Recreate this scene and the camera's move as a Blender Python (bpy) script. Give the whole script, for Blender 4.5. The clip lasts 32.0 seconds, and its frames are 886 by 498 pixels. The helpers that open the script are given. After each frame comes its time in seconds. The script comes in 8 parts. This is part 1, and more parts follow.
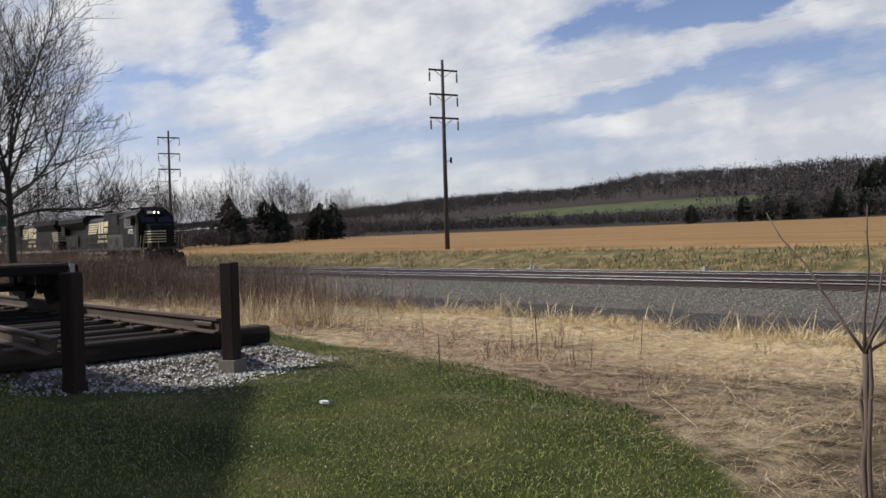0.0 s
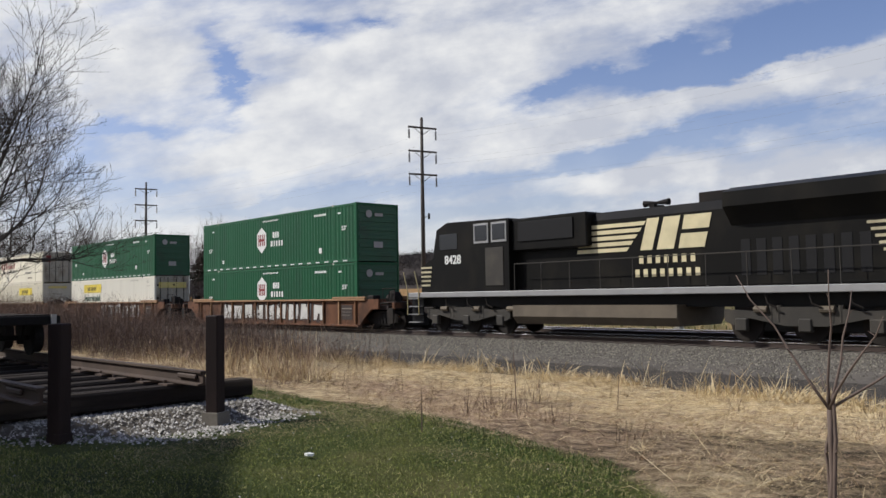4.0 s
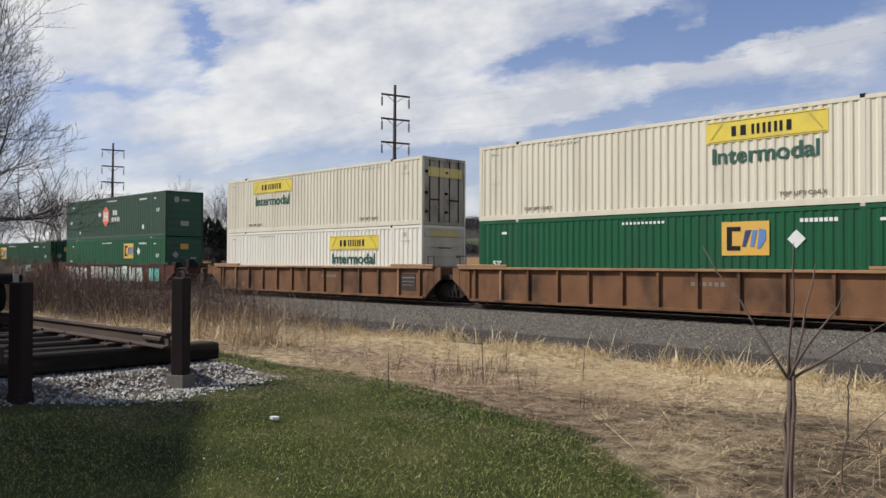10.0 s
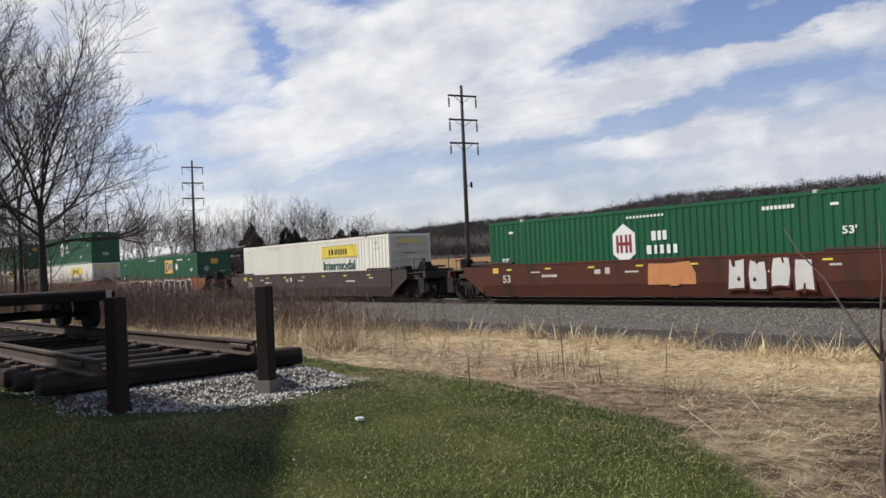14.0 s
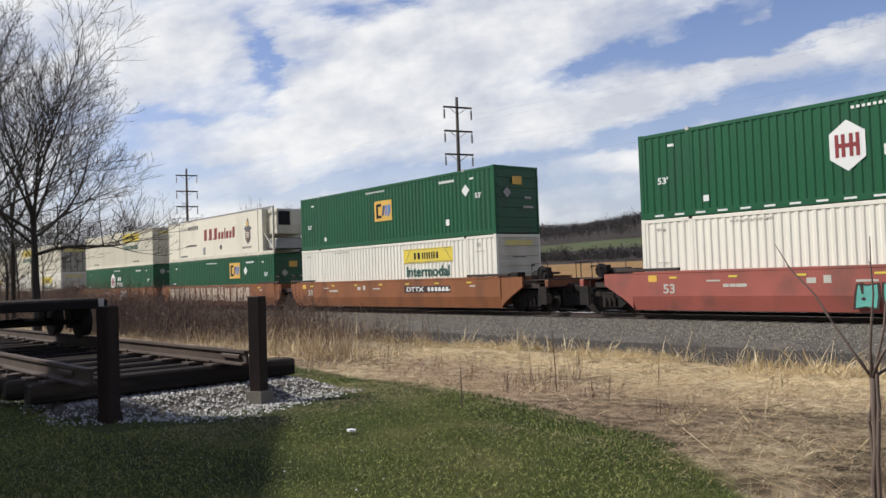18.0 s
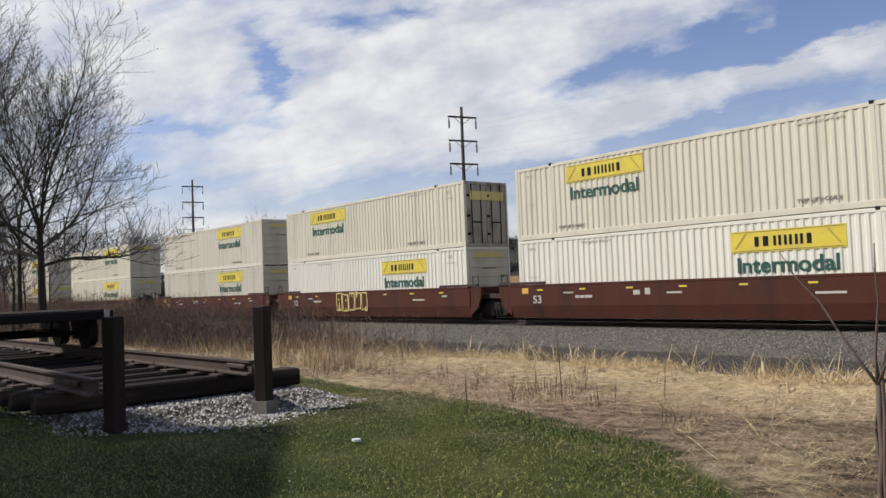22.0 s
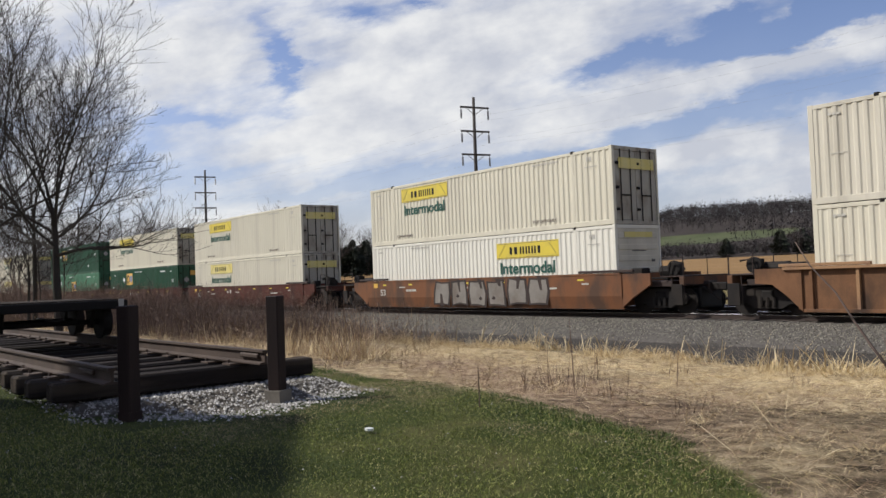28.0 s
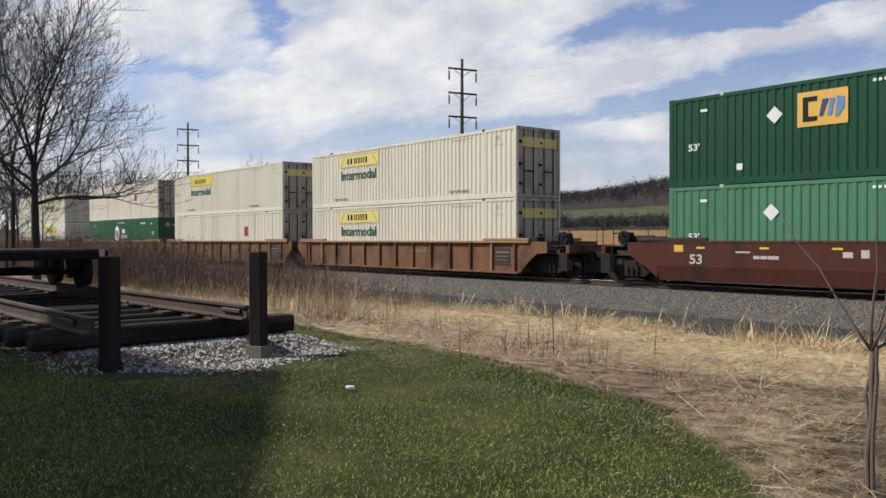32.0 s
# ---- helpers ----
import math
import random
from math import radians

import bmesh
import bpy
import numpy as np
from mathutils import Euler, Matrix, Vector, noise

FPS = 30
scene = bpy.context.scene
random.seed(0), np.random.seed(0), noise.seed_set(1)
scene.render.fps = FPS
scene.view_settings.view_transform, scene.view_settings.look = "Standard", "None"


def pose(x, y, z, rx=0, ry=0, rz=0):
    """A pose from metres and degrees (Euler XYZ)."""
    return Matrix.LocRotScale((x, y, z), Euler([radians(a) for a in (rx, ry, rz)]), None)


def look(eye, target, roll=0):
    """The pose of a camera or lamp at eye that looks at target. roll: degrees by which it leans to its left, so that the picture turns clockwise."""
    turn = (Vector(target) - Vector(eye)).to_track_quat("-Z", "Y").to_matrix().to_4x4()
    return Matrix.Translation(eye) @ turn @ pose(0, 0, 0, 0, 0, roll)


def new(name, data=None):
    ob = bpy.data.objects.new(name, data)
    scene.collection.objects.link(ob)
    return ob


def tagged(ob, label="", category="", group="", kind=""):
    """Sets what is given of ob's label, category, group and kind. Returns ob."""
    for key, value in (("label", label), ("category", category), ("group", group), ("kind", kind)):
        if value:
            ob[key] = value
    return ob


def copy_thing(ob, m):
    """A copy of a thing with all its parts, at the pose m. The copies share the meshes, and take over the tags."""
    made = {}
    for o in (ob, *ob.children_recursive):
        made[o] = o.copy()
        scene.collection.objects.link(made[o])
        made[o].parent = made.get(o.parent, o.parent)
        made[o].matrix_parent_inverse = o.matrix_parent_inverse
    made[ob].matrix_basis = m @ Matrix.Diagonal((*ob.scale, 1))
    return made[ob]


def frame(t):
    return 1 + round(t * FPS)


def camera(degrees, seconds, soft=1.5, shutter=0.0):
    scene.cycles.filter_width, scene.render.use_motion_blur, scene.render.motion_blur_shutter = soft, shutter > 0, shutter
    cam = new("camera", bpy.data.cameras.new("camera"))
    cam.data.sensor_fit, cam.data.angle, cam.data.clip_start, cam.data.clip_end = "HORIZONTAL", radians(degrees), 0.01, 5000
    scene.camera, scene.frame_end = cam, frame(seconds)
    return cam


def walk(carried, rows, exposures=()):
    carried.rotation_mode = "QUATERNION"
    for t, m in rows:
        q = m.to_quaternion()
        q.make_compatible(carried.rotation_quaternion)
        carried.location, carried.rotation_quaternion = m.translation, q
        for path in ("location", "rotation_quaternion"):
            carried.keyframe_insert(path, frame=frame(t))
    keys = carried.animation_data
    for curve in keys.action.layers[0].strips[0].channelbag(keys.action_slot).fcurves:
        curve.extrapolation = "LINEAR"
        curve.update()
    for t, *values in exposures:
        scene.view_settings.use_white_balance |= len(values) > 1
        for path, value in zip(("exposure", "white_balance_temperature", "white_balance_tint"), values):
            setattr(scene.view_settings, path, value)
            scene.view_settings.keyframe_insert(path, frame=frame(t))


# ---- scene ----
cam = camera(56.3, 32.0, soft=1.5, shutter=0.0)

# seconds, place, and Euler degrees of the camera, held in the hand
PATH = [
    (0.0, -0.120, 0.160, 1.572, 89.36, 1.75, 50.54),
    (0.5, -0.117, 0.156, 1.580, 90.47, 1.39, 49.13),
    (1.0, -0.100, 0.105, 1.581, 91.16, 0.45, 48.59),
    (1.5, -0.087, 0.044, 1.587, 92.63, -0.29, 47.87),
    (2.0, -0.083, 0.063, 1.578, 91.31, -0.16, 44.51),
    (2.5, -0.033, 0.036, 1.583, 91.58, 0.71, 42.11),
    (3.0, -0.014, -0.027, 1.596, 92.26, 1.70, 46.81),
    (3.5, -0.001, -0.028, 1.591, 93.16, 1.20, 49.22),
    (5.5, -0.028, 0.083, 1.555, 92.96, 1.01, 42.06),
    (6.0, -0.034, 0.115, 1.551, 92.88, 1.94, 37.76),
    (6.5, -0.033, 0.124, 1.550, 92.87, 1.97, 35.23),
    (7.0, -0.038, 0.120, 1.545, 92.25, 2.05, 34.29),
    (7.5, -0.032, 0.102, 1.550, 92.13, 1.88, 35.06),
    (8.0, -0.030, 0.066, 1.559, 92.17, 1.76, 38.04),
    (8.5, -0.018, 0.019, 1.568, 92.40, 1.92, 43.71),
    (9.0, -0.017, 0.004, 1.566, 91.92, 1.43, 46.26),
    (9.5, -0.016, 0.002, 1.566, 91.48, 0.92, 46.83),
    (10.0, -0.014, -0.004, 1.561, 91.04, -0.24, 46.80),
    (10.5, -0.010, 0.004, 1.555, 90.94, 0.87, 47.35),
    (11.0, -0.002, -0.001, 1.560, 91.07, 0.93, 47.52),
    (11.5, 0.007, -0.015, 1.559, 91.89, 1.71, 48.77),
    (12.0, 0.006, 0.004, 1.554, 91.81, 1.53, 48.81),
    (12.5, 0.009, -0.017, 1.544, 90.82, 2.22, 49.73),
    (13.0, 0.010, -0.029, 1.549, 90.69, 1.91, 51.73),
    (13.5, 0.008, -0.023, 1.546, 90.80, 2.21, 51.32),
    (14.0, 0.013, -0.025, 1.546, 91.12, 2.58, 51.99),
    (14.5, 0.014, -0.020, 1.547, 91.20, 2.38, 51.81),
    (16.5, 0.024, -0.036, 1.553, 91.53, 2.13, 51.66),
    (17.0, 0.026, -0.040, 1.551, 91.66, 2.00, 51.73),
    (17.5, 0.024, -0.034, 1.551, 91.75, 1.94, 51.73),
    (18.0, 0.023, -0.028, 1.557, 91.85, 2.01, 51.56),
    (18.5, 0.025, -0.033, 1.551, 91.87, 2.05, 51.57),
    (19.0, 0.020, -0.033, 1.553, 92.01, 2.06, 51.63),
    (19.5, 0.019, -0.030, 1.552, 92.16, 2.13, 51.59),
    (20.0, 0.020, -0.025, 1.555, 92.08, 2.13, 51.53),
    (20.5, 0.017, -0.031, 1.556, 92.04, 2.06, 51.75),
    (21.0, 0.024, -0.026, 1.553, 92.30, 2.06, 51.84),
    (21.5, 0.030, -0.027, 1.547, 92.46, 2.16, 51.95),
    (22.0, 0.032, -0.024, 1.552, 92.53, 2.27, 51.95),
    (22.5, 0.025, -0.020, 1.551, 92.60, 2.36, 51.93),
    (23.0, 0.026, -0.021, 1.543, 92.59, 2.42, 51.96),
    (23.5, 0.032, -0.028, 1.551, 92.32, 2.53, 51.96),
    (24.0, 0.028, -0.028, 1.556, 92.37, 2.57, 52.10),
    (24.5, 0.030, -0.028, 1.544, 92.27, 2.43, 52.32),
    (25.0, 0.028, -0.032, 1.542, 92.14, 2.43, 52.35),
    (25.5, 0.024, -0.028, 1.544, 91.96, 2.24, 52.53),
    (27.5, 0.020, -0.024, 1.539, 91.67, 2.22, 52.43),
    (28.0, 0.024, -0.028, 1.547, 91.92, 2.14, 52.76),
    (28.5, 0.030, -0.032, 1.545, 92.84, 1.99, 52.61),
    (29.0, 0.026, -0.027, 1.558, 92.88, 1.54, 52.20),
    (29.5, 0.031, -0.031, 1.548, 92.65, 1.43, 52.43),
    (30.0, 0.018, -0.043, 1.544, 92.51, 1.48, 52.21),
    (30.5, 0.004, -0.047, 1.541, 91.45, 0.90, 51.14),
    (31.0, 0.005, -0.041, 1.543, 89.85, 0.32, 51.39),
    (31.5, 0.006, -0.049, 1.544, 89.50, 0.18, 51.47),
    (32.0, 0.003, -0.047, 1.545, 89.28, 0.14, 51.50),
]
LIGHT = [(0.0, -0.12), (2.0, -0.17), (3.0, -0.11), (6.0, -0.17), (7.5, -0.21), (9.0, -0.18), (11.0, -0.09), (12.0, -0.12), (13.0, -0.05), (17.0, 0.0), (19.5, 0.02), (22.0, -0.11), (25.0, -0.10), (28.0, -0.10), (30.0, -0.16), (31.0, -0.13), (32.0, -0.06)]
walk(cam, [(r[0], pose(*r[1:])) for r in PATH], LIGHT)

# ---- world and light ----
SUN_FROM = Vector((-0.56, -0.52, 0.68)).normalized()
SUN_ELEV = math.asin(SUN_FROM.z)
SUN_AZIM = math.atan2(SUN_FROM.x, SUN_FROM.y)

world = bpy.data.worlds.new("sky")
scene.world = world
world.use_nodes = True


CLOUDS = [
    (-0.213, 0.274, 0.018, 0.052, 3, -0.9), (-0.312, 0.209, 0.117, 0.011, 2, -0.7), (-0.428, 0.265, 0.041, 0.010, -12, -0.3),
    (-0.378, 0.183, 0.048, 0.021, 18, -0.4), (-0.116, 0.327, 0.041, 0.015, -12, -0.6), (-0.046, 0.336, 0.048, 0.010, -2, -0.6),
    (0.199, 0.253, 0.065, 0.012, 16, -0.8), (0.283, 0.281, 0.048, 0.010, 13, -0.6), (0.462, 0.288, 0.131, 0.018, 12, -1.0),
    (0.325, 0.311, 0.062, 0.010, 8, -0.5), (0.389, 0.194, 0.199, 0.016, 10, -0.6), (0.85, 0.40, 0.50, 0.14, 10, -0.5), (0.236, 0.158, 0.110, 0.008, 6, -0.4),
    (-0.122, 0.116, 0.226, 0.011, 4, -0.55), (0.050, 0.137, 0.110, 0.008, 6, -0.5), (-0.307, 0.143, 0.089, 0.021, -2, -0.45),
    (0.304, 0.280, 0.045, 0.021, 28, -0.6), (0.496, 0.327, 0.185, 0.030, 15, -1.1), (0.70, 0.215, 0.20, 0.02, 10, -0.6), (0.62, 0.27, 0.40, 0.10, 10, -0.08), (0.55, 0.15, 0.42, 0.045, 8, 0.40), (0.15, 0.10, 0.35, 0.05, 5, -0.22), (0.10, 0.105, 0.25, 0.012, 5, -0.4), (0.897, 0.375, 0.207, 0.031, 12, -1.1),
    (0.966, 0.310, 0.128, 0.023, 23, -0.6), (0.285, 0.182, 0.126, 0.012, 11, -0.6),
    (-0.337, 0.296, 0.090, 0.038, -12, 0.6), (-0.092, 0.211, 0.117, 0.041, 8, 0.5), (0.056, 0.296, 0.152, 0.041, 3, 0.6),
    (-0.176, 0.169, 0.172, 0.018, 6, 0.45), (0.357, 0.240, 0.206, 0.017, 12, 0.8), (0.155, 0.195, 0.110, 0.027, 8, 0.5),
    (0.255, 0.130, 0.171, 0.014, 10, 0.4), (0.536, 0.275, 0.326, 0.026, 14, 0.5), (0.406, 0.311, 0.032, 0.014, 3, 0.6),
    (-0.011, 0.259, 0.188, 0.056, 7, 0.4),
]


def links(tree):
    return tree.nodes, tree.links.new


def build_world():
    n, link = links(world.node_tree)
    n.clear()
    out = n.new("ShaderNodeOutputWorld")
    bg = n.new("ShaderNodeBackground")
    sky = n.new("ShaderNodeTexSky")
    sky.sky_type = "NISHITA"
    sky.sun_disc = False
    sky.sun_elevation = SUN_ELEV
    sky.sun_rotation = SUN_AZIM
    sky.air_density, sky.dust_density, sky.ozone_density = 1.0, 1.0, 2.0
    co = n.new("ShaderNodeTexCoord")
    sep = n.new("ShaderNodeSeparateXYZ")
    link(co.outputs["Generated"], sep.inputs[0])

    def m(op, a, b=None, c=None):
        k = n.new("ShaderNodeMath")
        k.operation = op
        for i, v in enumerate((a, b, c)):
            if v is None:
                continue
            if isinstance(v, (int, float)):
                k.inputs[i].default_value = v
            else:
                link(v, k.inputs[i])
        return k.outputs[0]

    # directions as seen over the railway: p to the right, q upward, along the tangent plane to the north-west
    def dot(x, y):
        return m("ADD", m("MULTIPLY", sep.outputs[0], x), m("MULTIPLY", sep.outputs[1], y))

    up = m("MAXIMUM", sep.outputs[2], 0.0)
    ahead = dot(-0.7837, 0.6211)
    depth = m("MAXIMUM", ahead, 0.2)
    comb = n.new("ShaderNodeCombineXYZ")
    link(m("DIVIDE", dot(0.6211, 0.7837), depth), comb.inputs[0])
    link(m("DIVIDE", sep.outputs[2], depth), comb.inputs[1])

    def noise_tex(scale, detail, rough, st, rot=9.0):
        mp = n.new("ShaderNodeMapping")
        mp.vector_type = "TEXTURE"
        mp.inputs["Rotation"].default_value = (0, 0, radians(rot))
        mp.inputs["Scale"].default_value = st
        link(comb.outputs[0], mp.inputs["Vector"])
        k = n.new("ShaderNodeTexNoise")
        k.inputs["Scale"].default_value = scale
        k.inputs["Detail"].default_value = detail
        k.inputs["Roughness"].default_value = rough
        link(mp.outputs[0], k.inputs["Vector"])
        return k

    warp = noise_tex(11.0, 9.0, 0.64, (1.6, 0.7, 1))
    wv = n.new("ShaderNodeVectorMath")
    wv.operation = "MULTIPLY_ADD"
    link(warp.outputs["Color"], wv.inputs[0])
    wv.inputs[1].default_value = (0.19, 0.085, 0)
    link(comb.outputs[0], wv.inputs[2])
    off = n.new("ShaderNodeVectorMath")
    off.operation = "SUBTRACT"
    link(wv.outputs[0], off.inputs[0])
    off.inputs[1].default_value = (0.095, 0.0425, 0)
    # blue gaps (negative) and white banks (positive): place, half sizes, tilt, weight
    total = None
    for p, q, rp, rq, tilt, w in CLOUDS:
        mp = n.new("ShaderNodeMapping")
        mp.vector_type = "TEXTURE"
        mp.inputs["Location"].default_value = (p, q, 0)
        mp.inputs["Rotation"].default_value = (0, 0, radians(tilt))
        mp.inputs["Scale"].default_value = (rp * 1.8, rq * 1.9, 1)
        link(off.outputs[0], mp.inputs["Vector"])
        g = n.new("ShaderNodeTexGradient")
        g.gradient_type = "QUADRATIC_SPHERE"
        link(mp.outputs[0], g.inputs[0])
        total = m("MULTIPLY", g.outputs["Fac"], w) if total is None else m("MULTIPLY_ADD", g.outputs["Fac"], w, total)
    front = m("MULTIPLY", total, m("MINIMUM", m("MAXIMUM", m("MULTIPLY", m("SUBTRACT", ahead, 0.2), 4.0), 0.0), 1.0))
    n1 = noise_tex(3.2, 7.0, 0.5, (1.0, 0.42, 1))
    n2 = noise_tex(9.0, 6.0, 0.55, (1.0, 0.6, 1))
    n3 = noise_tex(20.0, 8.0, 0.62, (1.7, 0.45, 1), 11.0)
    dens = m("ADD", m("ADD", m("MULTIPLY", n1.outputs[0], 0.8), m("MULTIPLY", n2.outputs[0], 0.30)), m("MULTIPLY_ADD", front, 0.62, m("MULTIPLY", m("SUBTRACT", n3.outputs[0], 0.5), 0.42)))
    ramp = n.new("ShaderNodeMapRange")
    ramp.interpolation_type = "SMOOTHSTEP"
    ramp.inputs["From Min"].default_value = 0.17
    ramp.inputs["From Max"].default_value = 0.72
    # the sky opens overhead
    open_sky = m("MULTIPLY", m("MINIMUM", m("MAXIMUM", m("MULTIPLY", m("SUBTRACT", up, 0.36), 3.5), 0.0), 1.0), 0.34)
    link(m("SUBTRACT", dens, open_sky), ramp.inputs["Value"])
    # thin haze towards the horizon
    haze = m("POWER", m("SUBTRACT", 1.0, m("MINIMUM", m("MULTIPLY", up, 3.2), 1.0)), 2.0)
    cover = m("MAXIMUM", m("MULTIPLY", ramp.outputs[0], 0.97), m("MULTIPLY", haze, 0.72))
    shade = n.new("ShaderNodeValToRGB")
    shade.color_ramp.elements[0].position = 0.34
    shade.color_ramp.elements[0].color = (6.4, 6.7, 7.5, 1)
    shade.color_ramp.elements[1].position = 0.60
    shade.color_ramp.elements[1].color = (9.6, 9.65, 9.7, 1)
    # the clouds turn greyer away from the sun
    sp = n.new("ShaderNodeSeparateXYZ")
    link(comb.outputs[0], sp.inputs[0])
    away = m("MINIMUM", m("MAXIMUM", m("ADD", sp.outputs[0], 0.08), 0.0), 0.9)
    link(m("MULTIPLY_ADD", away, -0.25, n2.outputs[0]), shade.inputs[0])
    mix = n.new("ShaderNodeMix")
    mix.data_type = "RGBA"
    link(cover, mix.inputs["Factor"])
    blue = n.new("ShaderNodeMix")
    blue.data_type, blue.blend_type = "RGBA", "MULTIPLY"
    blue.inputs["Factor"].default_value = 1.0
    link(sky.outputs[0], blue.inputs["A"])
    blue.inputs["B"].default_value = (1.25, 1.18, 1.38, 1)
    link(blue.outputs["Result"], mix.inputs["A"])
    link(shade.outputs[0], mix.inputs["B"])
    link(mix.outputs["Result"], bg.inputs["Color"])
    bg.inputs["Strength"].default_value = 0.095
    link(bg.outputs[0], out.inputs[0])


build_world()
sun = new("sun", bpy.data.lights.new("sun", "SUN"))
sun.data.energy = 5.0
sun.data.angle = radians(0.8)
sun.data.color = (1.0, 0.965, 0.895)
sun.matrix_world = look((0, 0, 60), Vector((0, 0, 60)) - SUN_FROM)

# ---- materials ----


def surface(name, col, rough=0.6, metal=0.0, var=0.12, scale=2.0, fine=30.0, bump=0.15, dirt=None, dirt_amount=0.3, dirt_scale=1.2,
            stretch=(1, 1, 1), rand=0.0, spec=0.5, dirt_edge=(0.48, 0.7)):
    """A painted, rusty or natural surface with variation at two scales, dirt patches and fine relief."""
    mt = bpy.data.materials.new(name)
    mt.use_nodes = True
    n, link = links(mt.node_tree)
    b = n["Principled BSDF"]
    b.inputs["Roughness"].default_value = rough
    b.inputs["Metallic"].default_value = metal
    b.inputs["Specular IOR Level"].default_value = spec
    co = n.new("ShaderNodeTexCoord")
    mp = n.new("ShaderNodeMapping")
    mp.inputs["Scale"].default_value = stretch
    link(co.outputs["Object"], mp.inputs["Vector"])

    def tex(s, d=4.0):
        k = n.new("ShaderNodeTexNoise")
        k.inputs["Scale"].default_value = s
        k.inputs["Detail"].default_value = d
        link(mp.outputs[0], k.inputs["Vector"])
        return k.outputs[0]

    big, small = tex(scale), tex(fine, 3.0)
    hsv = n.new("ShaderNodeHueSaturation")
    hsv.inputs["Color"].default_value = (*col, 1)
    add = n.new("ShaderNodeMath")
    add.operation = "MULTIPLY_ADD"
    link(big, add.inputs[0])
    add.inputs[1].default_value = 2.4 * var
    add.inputs[2].default_value = 1.0 - 1.8 * var
    add2 = n.new("ShaderNodeMath")
    add2.operation = "MULTIPLY_ADD"
    link(small, add2.inputs[0])
    add2.inputs[1].default_value = 1.2 * var
    link(add.outputs[0], add2.inputs[2])
    val = add2.outputs[0]
    if rand:
        info = n.new("ShaderNodeObjectInfo")
        add3 = n.new("ShaderNodeMath")
        add3.operation = "MULTIPLY_ADD"
        link(info.outputs["Random"], add3.inputs[0])
        add3.inputs[1].default_value = rand
        link(val, add3.inputs[2])
        val = add3.outputs[0]
    link(val, hsv.inputs["Value"])
    colour = hsv.outputs[0]
    if dirt:
        d = tex(dirt_scale, 7.0)
        rp = n.new("ShaderNodeValToRGB")
        rp.color_ramp.elements[0].position, rp.color_ramp.elements[1].position = dirt_edge
        link(d, rp.inputs[0])
        am = n.new("ShaderNodeMath")
        am.operation = "MULTIPLY"
        am.inputs[1].default_value = dirt_amount
        link(rp.outputs[0], am.inputs[0])
        mx = n.new("ShaderNodeMix")
        mx.data_type = "RGBA"
        link(am.outputs[0], mx.inputs["Factor"])
        link(colour, mx.inputs["A"])
        mx.inputs["B"].default_value = (*dirt, 1)
        colour = mx.outputs["Result"]
    link(colour, b.inputs["Base Color"])
    if bump:
        bp = n.new("ShaderNodeBump")
        bp.inputs["Strength"].default_value = bump
        bp.inputs["Distance"].default_value = 0.01
        link(small, bp.inputs["Height"])
        link(bp.outputs[0], b.inputs["Normal"])
    return mt


RUST = (0.11, 0.055, 0.03)
GRIME = (0.10, 0.085, 0.07)
M = {}
M["green"] = surface("container_green", (0.006, 0.080, 0.032), 0.45, var=0.12, scale=0.5, dirt=(0.018, 0.055, 0.032), dirt_amount=0.4, stretch=(1, 1, 0.25), bump=0.05, spec=0.3)
M["green_deep"] = surface("container_deep_green", (0.004, 0.052, 0.023), 0.5, var=0.14, scale=0.5, dirt=(0.014, 0.040, 0.024), dirt_amount=0.45, stretch=(1, 1, 0.25), bump=0.05, spec=0.25)
M["green_faded"] = surface("faded_green", (0.045, 0.16, 0.085), 0.6, var=0.14, scale=0.5, dirt=(0.02, 0.10, 0.05), dirt_amount=0.5, stretch=(1, 1, 0.2), bump=0.05)
M["green_dark"] = surface("dull_green", (0.011, 0.050, 0.026), 0.5, var=0.12, scale=0.5, dirt=(0.026, 0.052, 0.034), dirt_amount=0.4, stretch=(1, 1, 0.25), bump=0.05)
M["white"] = surface("container_white", (0.60, 0.56, 0.44), 0.5, var=0.05, scale=0.6, dirt=(0.40, 0.36, 0.29), dirt_amount=0.4, stretch=(1.5, 1, 0.15), bump=0.04)
M["white_clean"] = surface("clean_white", (0.69, 0.665, 0.575), 0.45, var=0.04, scale=0.6, dirt=(0.5, 0.47, 0.40), dirt_amount=0.25, stretch=(1.5, 1, 0.15), bump=0.04)
M["white_dirty"] = surface("weathered_white", (0.56, 0.52, 0.42), 0.6, var=0.08, scale=0.6, dirt=(0.27, 0.24, 0.19), dirt_amount=0.5, stretch=(1.5, 1, 0.12), bump=0.05)
M["white_rust"] = surface("rust_streaked_white", (0.60, 0.555, 0.46), 0.6, var=0.08, scale=0.6, dirt=(0.36, 0.24, 0.13), dirt_amount=0.5, stretch=(3.0, 1, 0.12), bump=0.05)
M["cream"] = surface("reefer_cream", (0.66, 0.62, 0.50), 0.45, var=0.05, scale=0.5, dirt=(0.5, 0.46, 0.37), dirt_amount=0.45, stretch=(0.6, 1, 0.2), bump=0.02)
# darker off-white base than the container sides, with heavy brown patches
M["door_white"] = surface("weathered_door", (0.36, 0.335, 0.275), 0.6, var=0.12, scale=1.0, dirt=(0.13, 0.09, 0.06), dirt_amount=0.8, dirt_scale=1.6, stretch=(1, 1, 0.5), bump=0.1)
M["door_green"] = surface("door_green", (0.01, 0.075, 0.035), 0.5, var=0.1, dirt=(0.02, 0.03, 0.02), dirt_amount=0.4, bump=0.05)
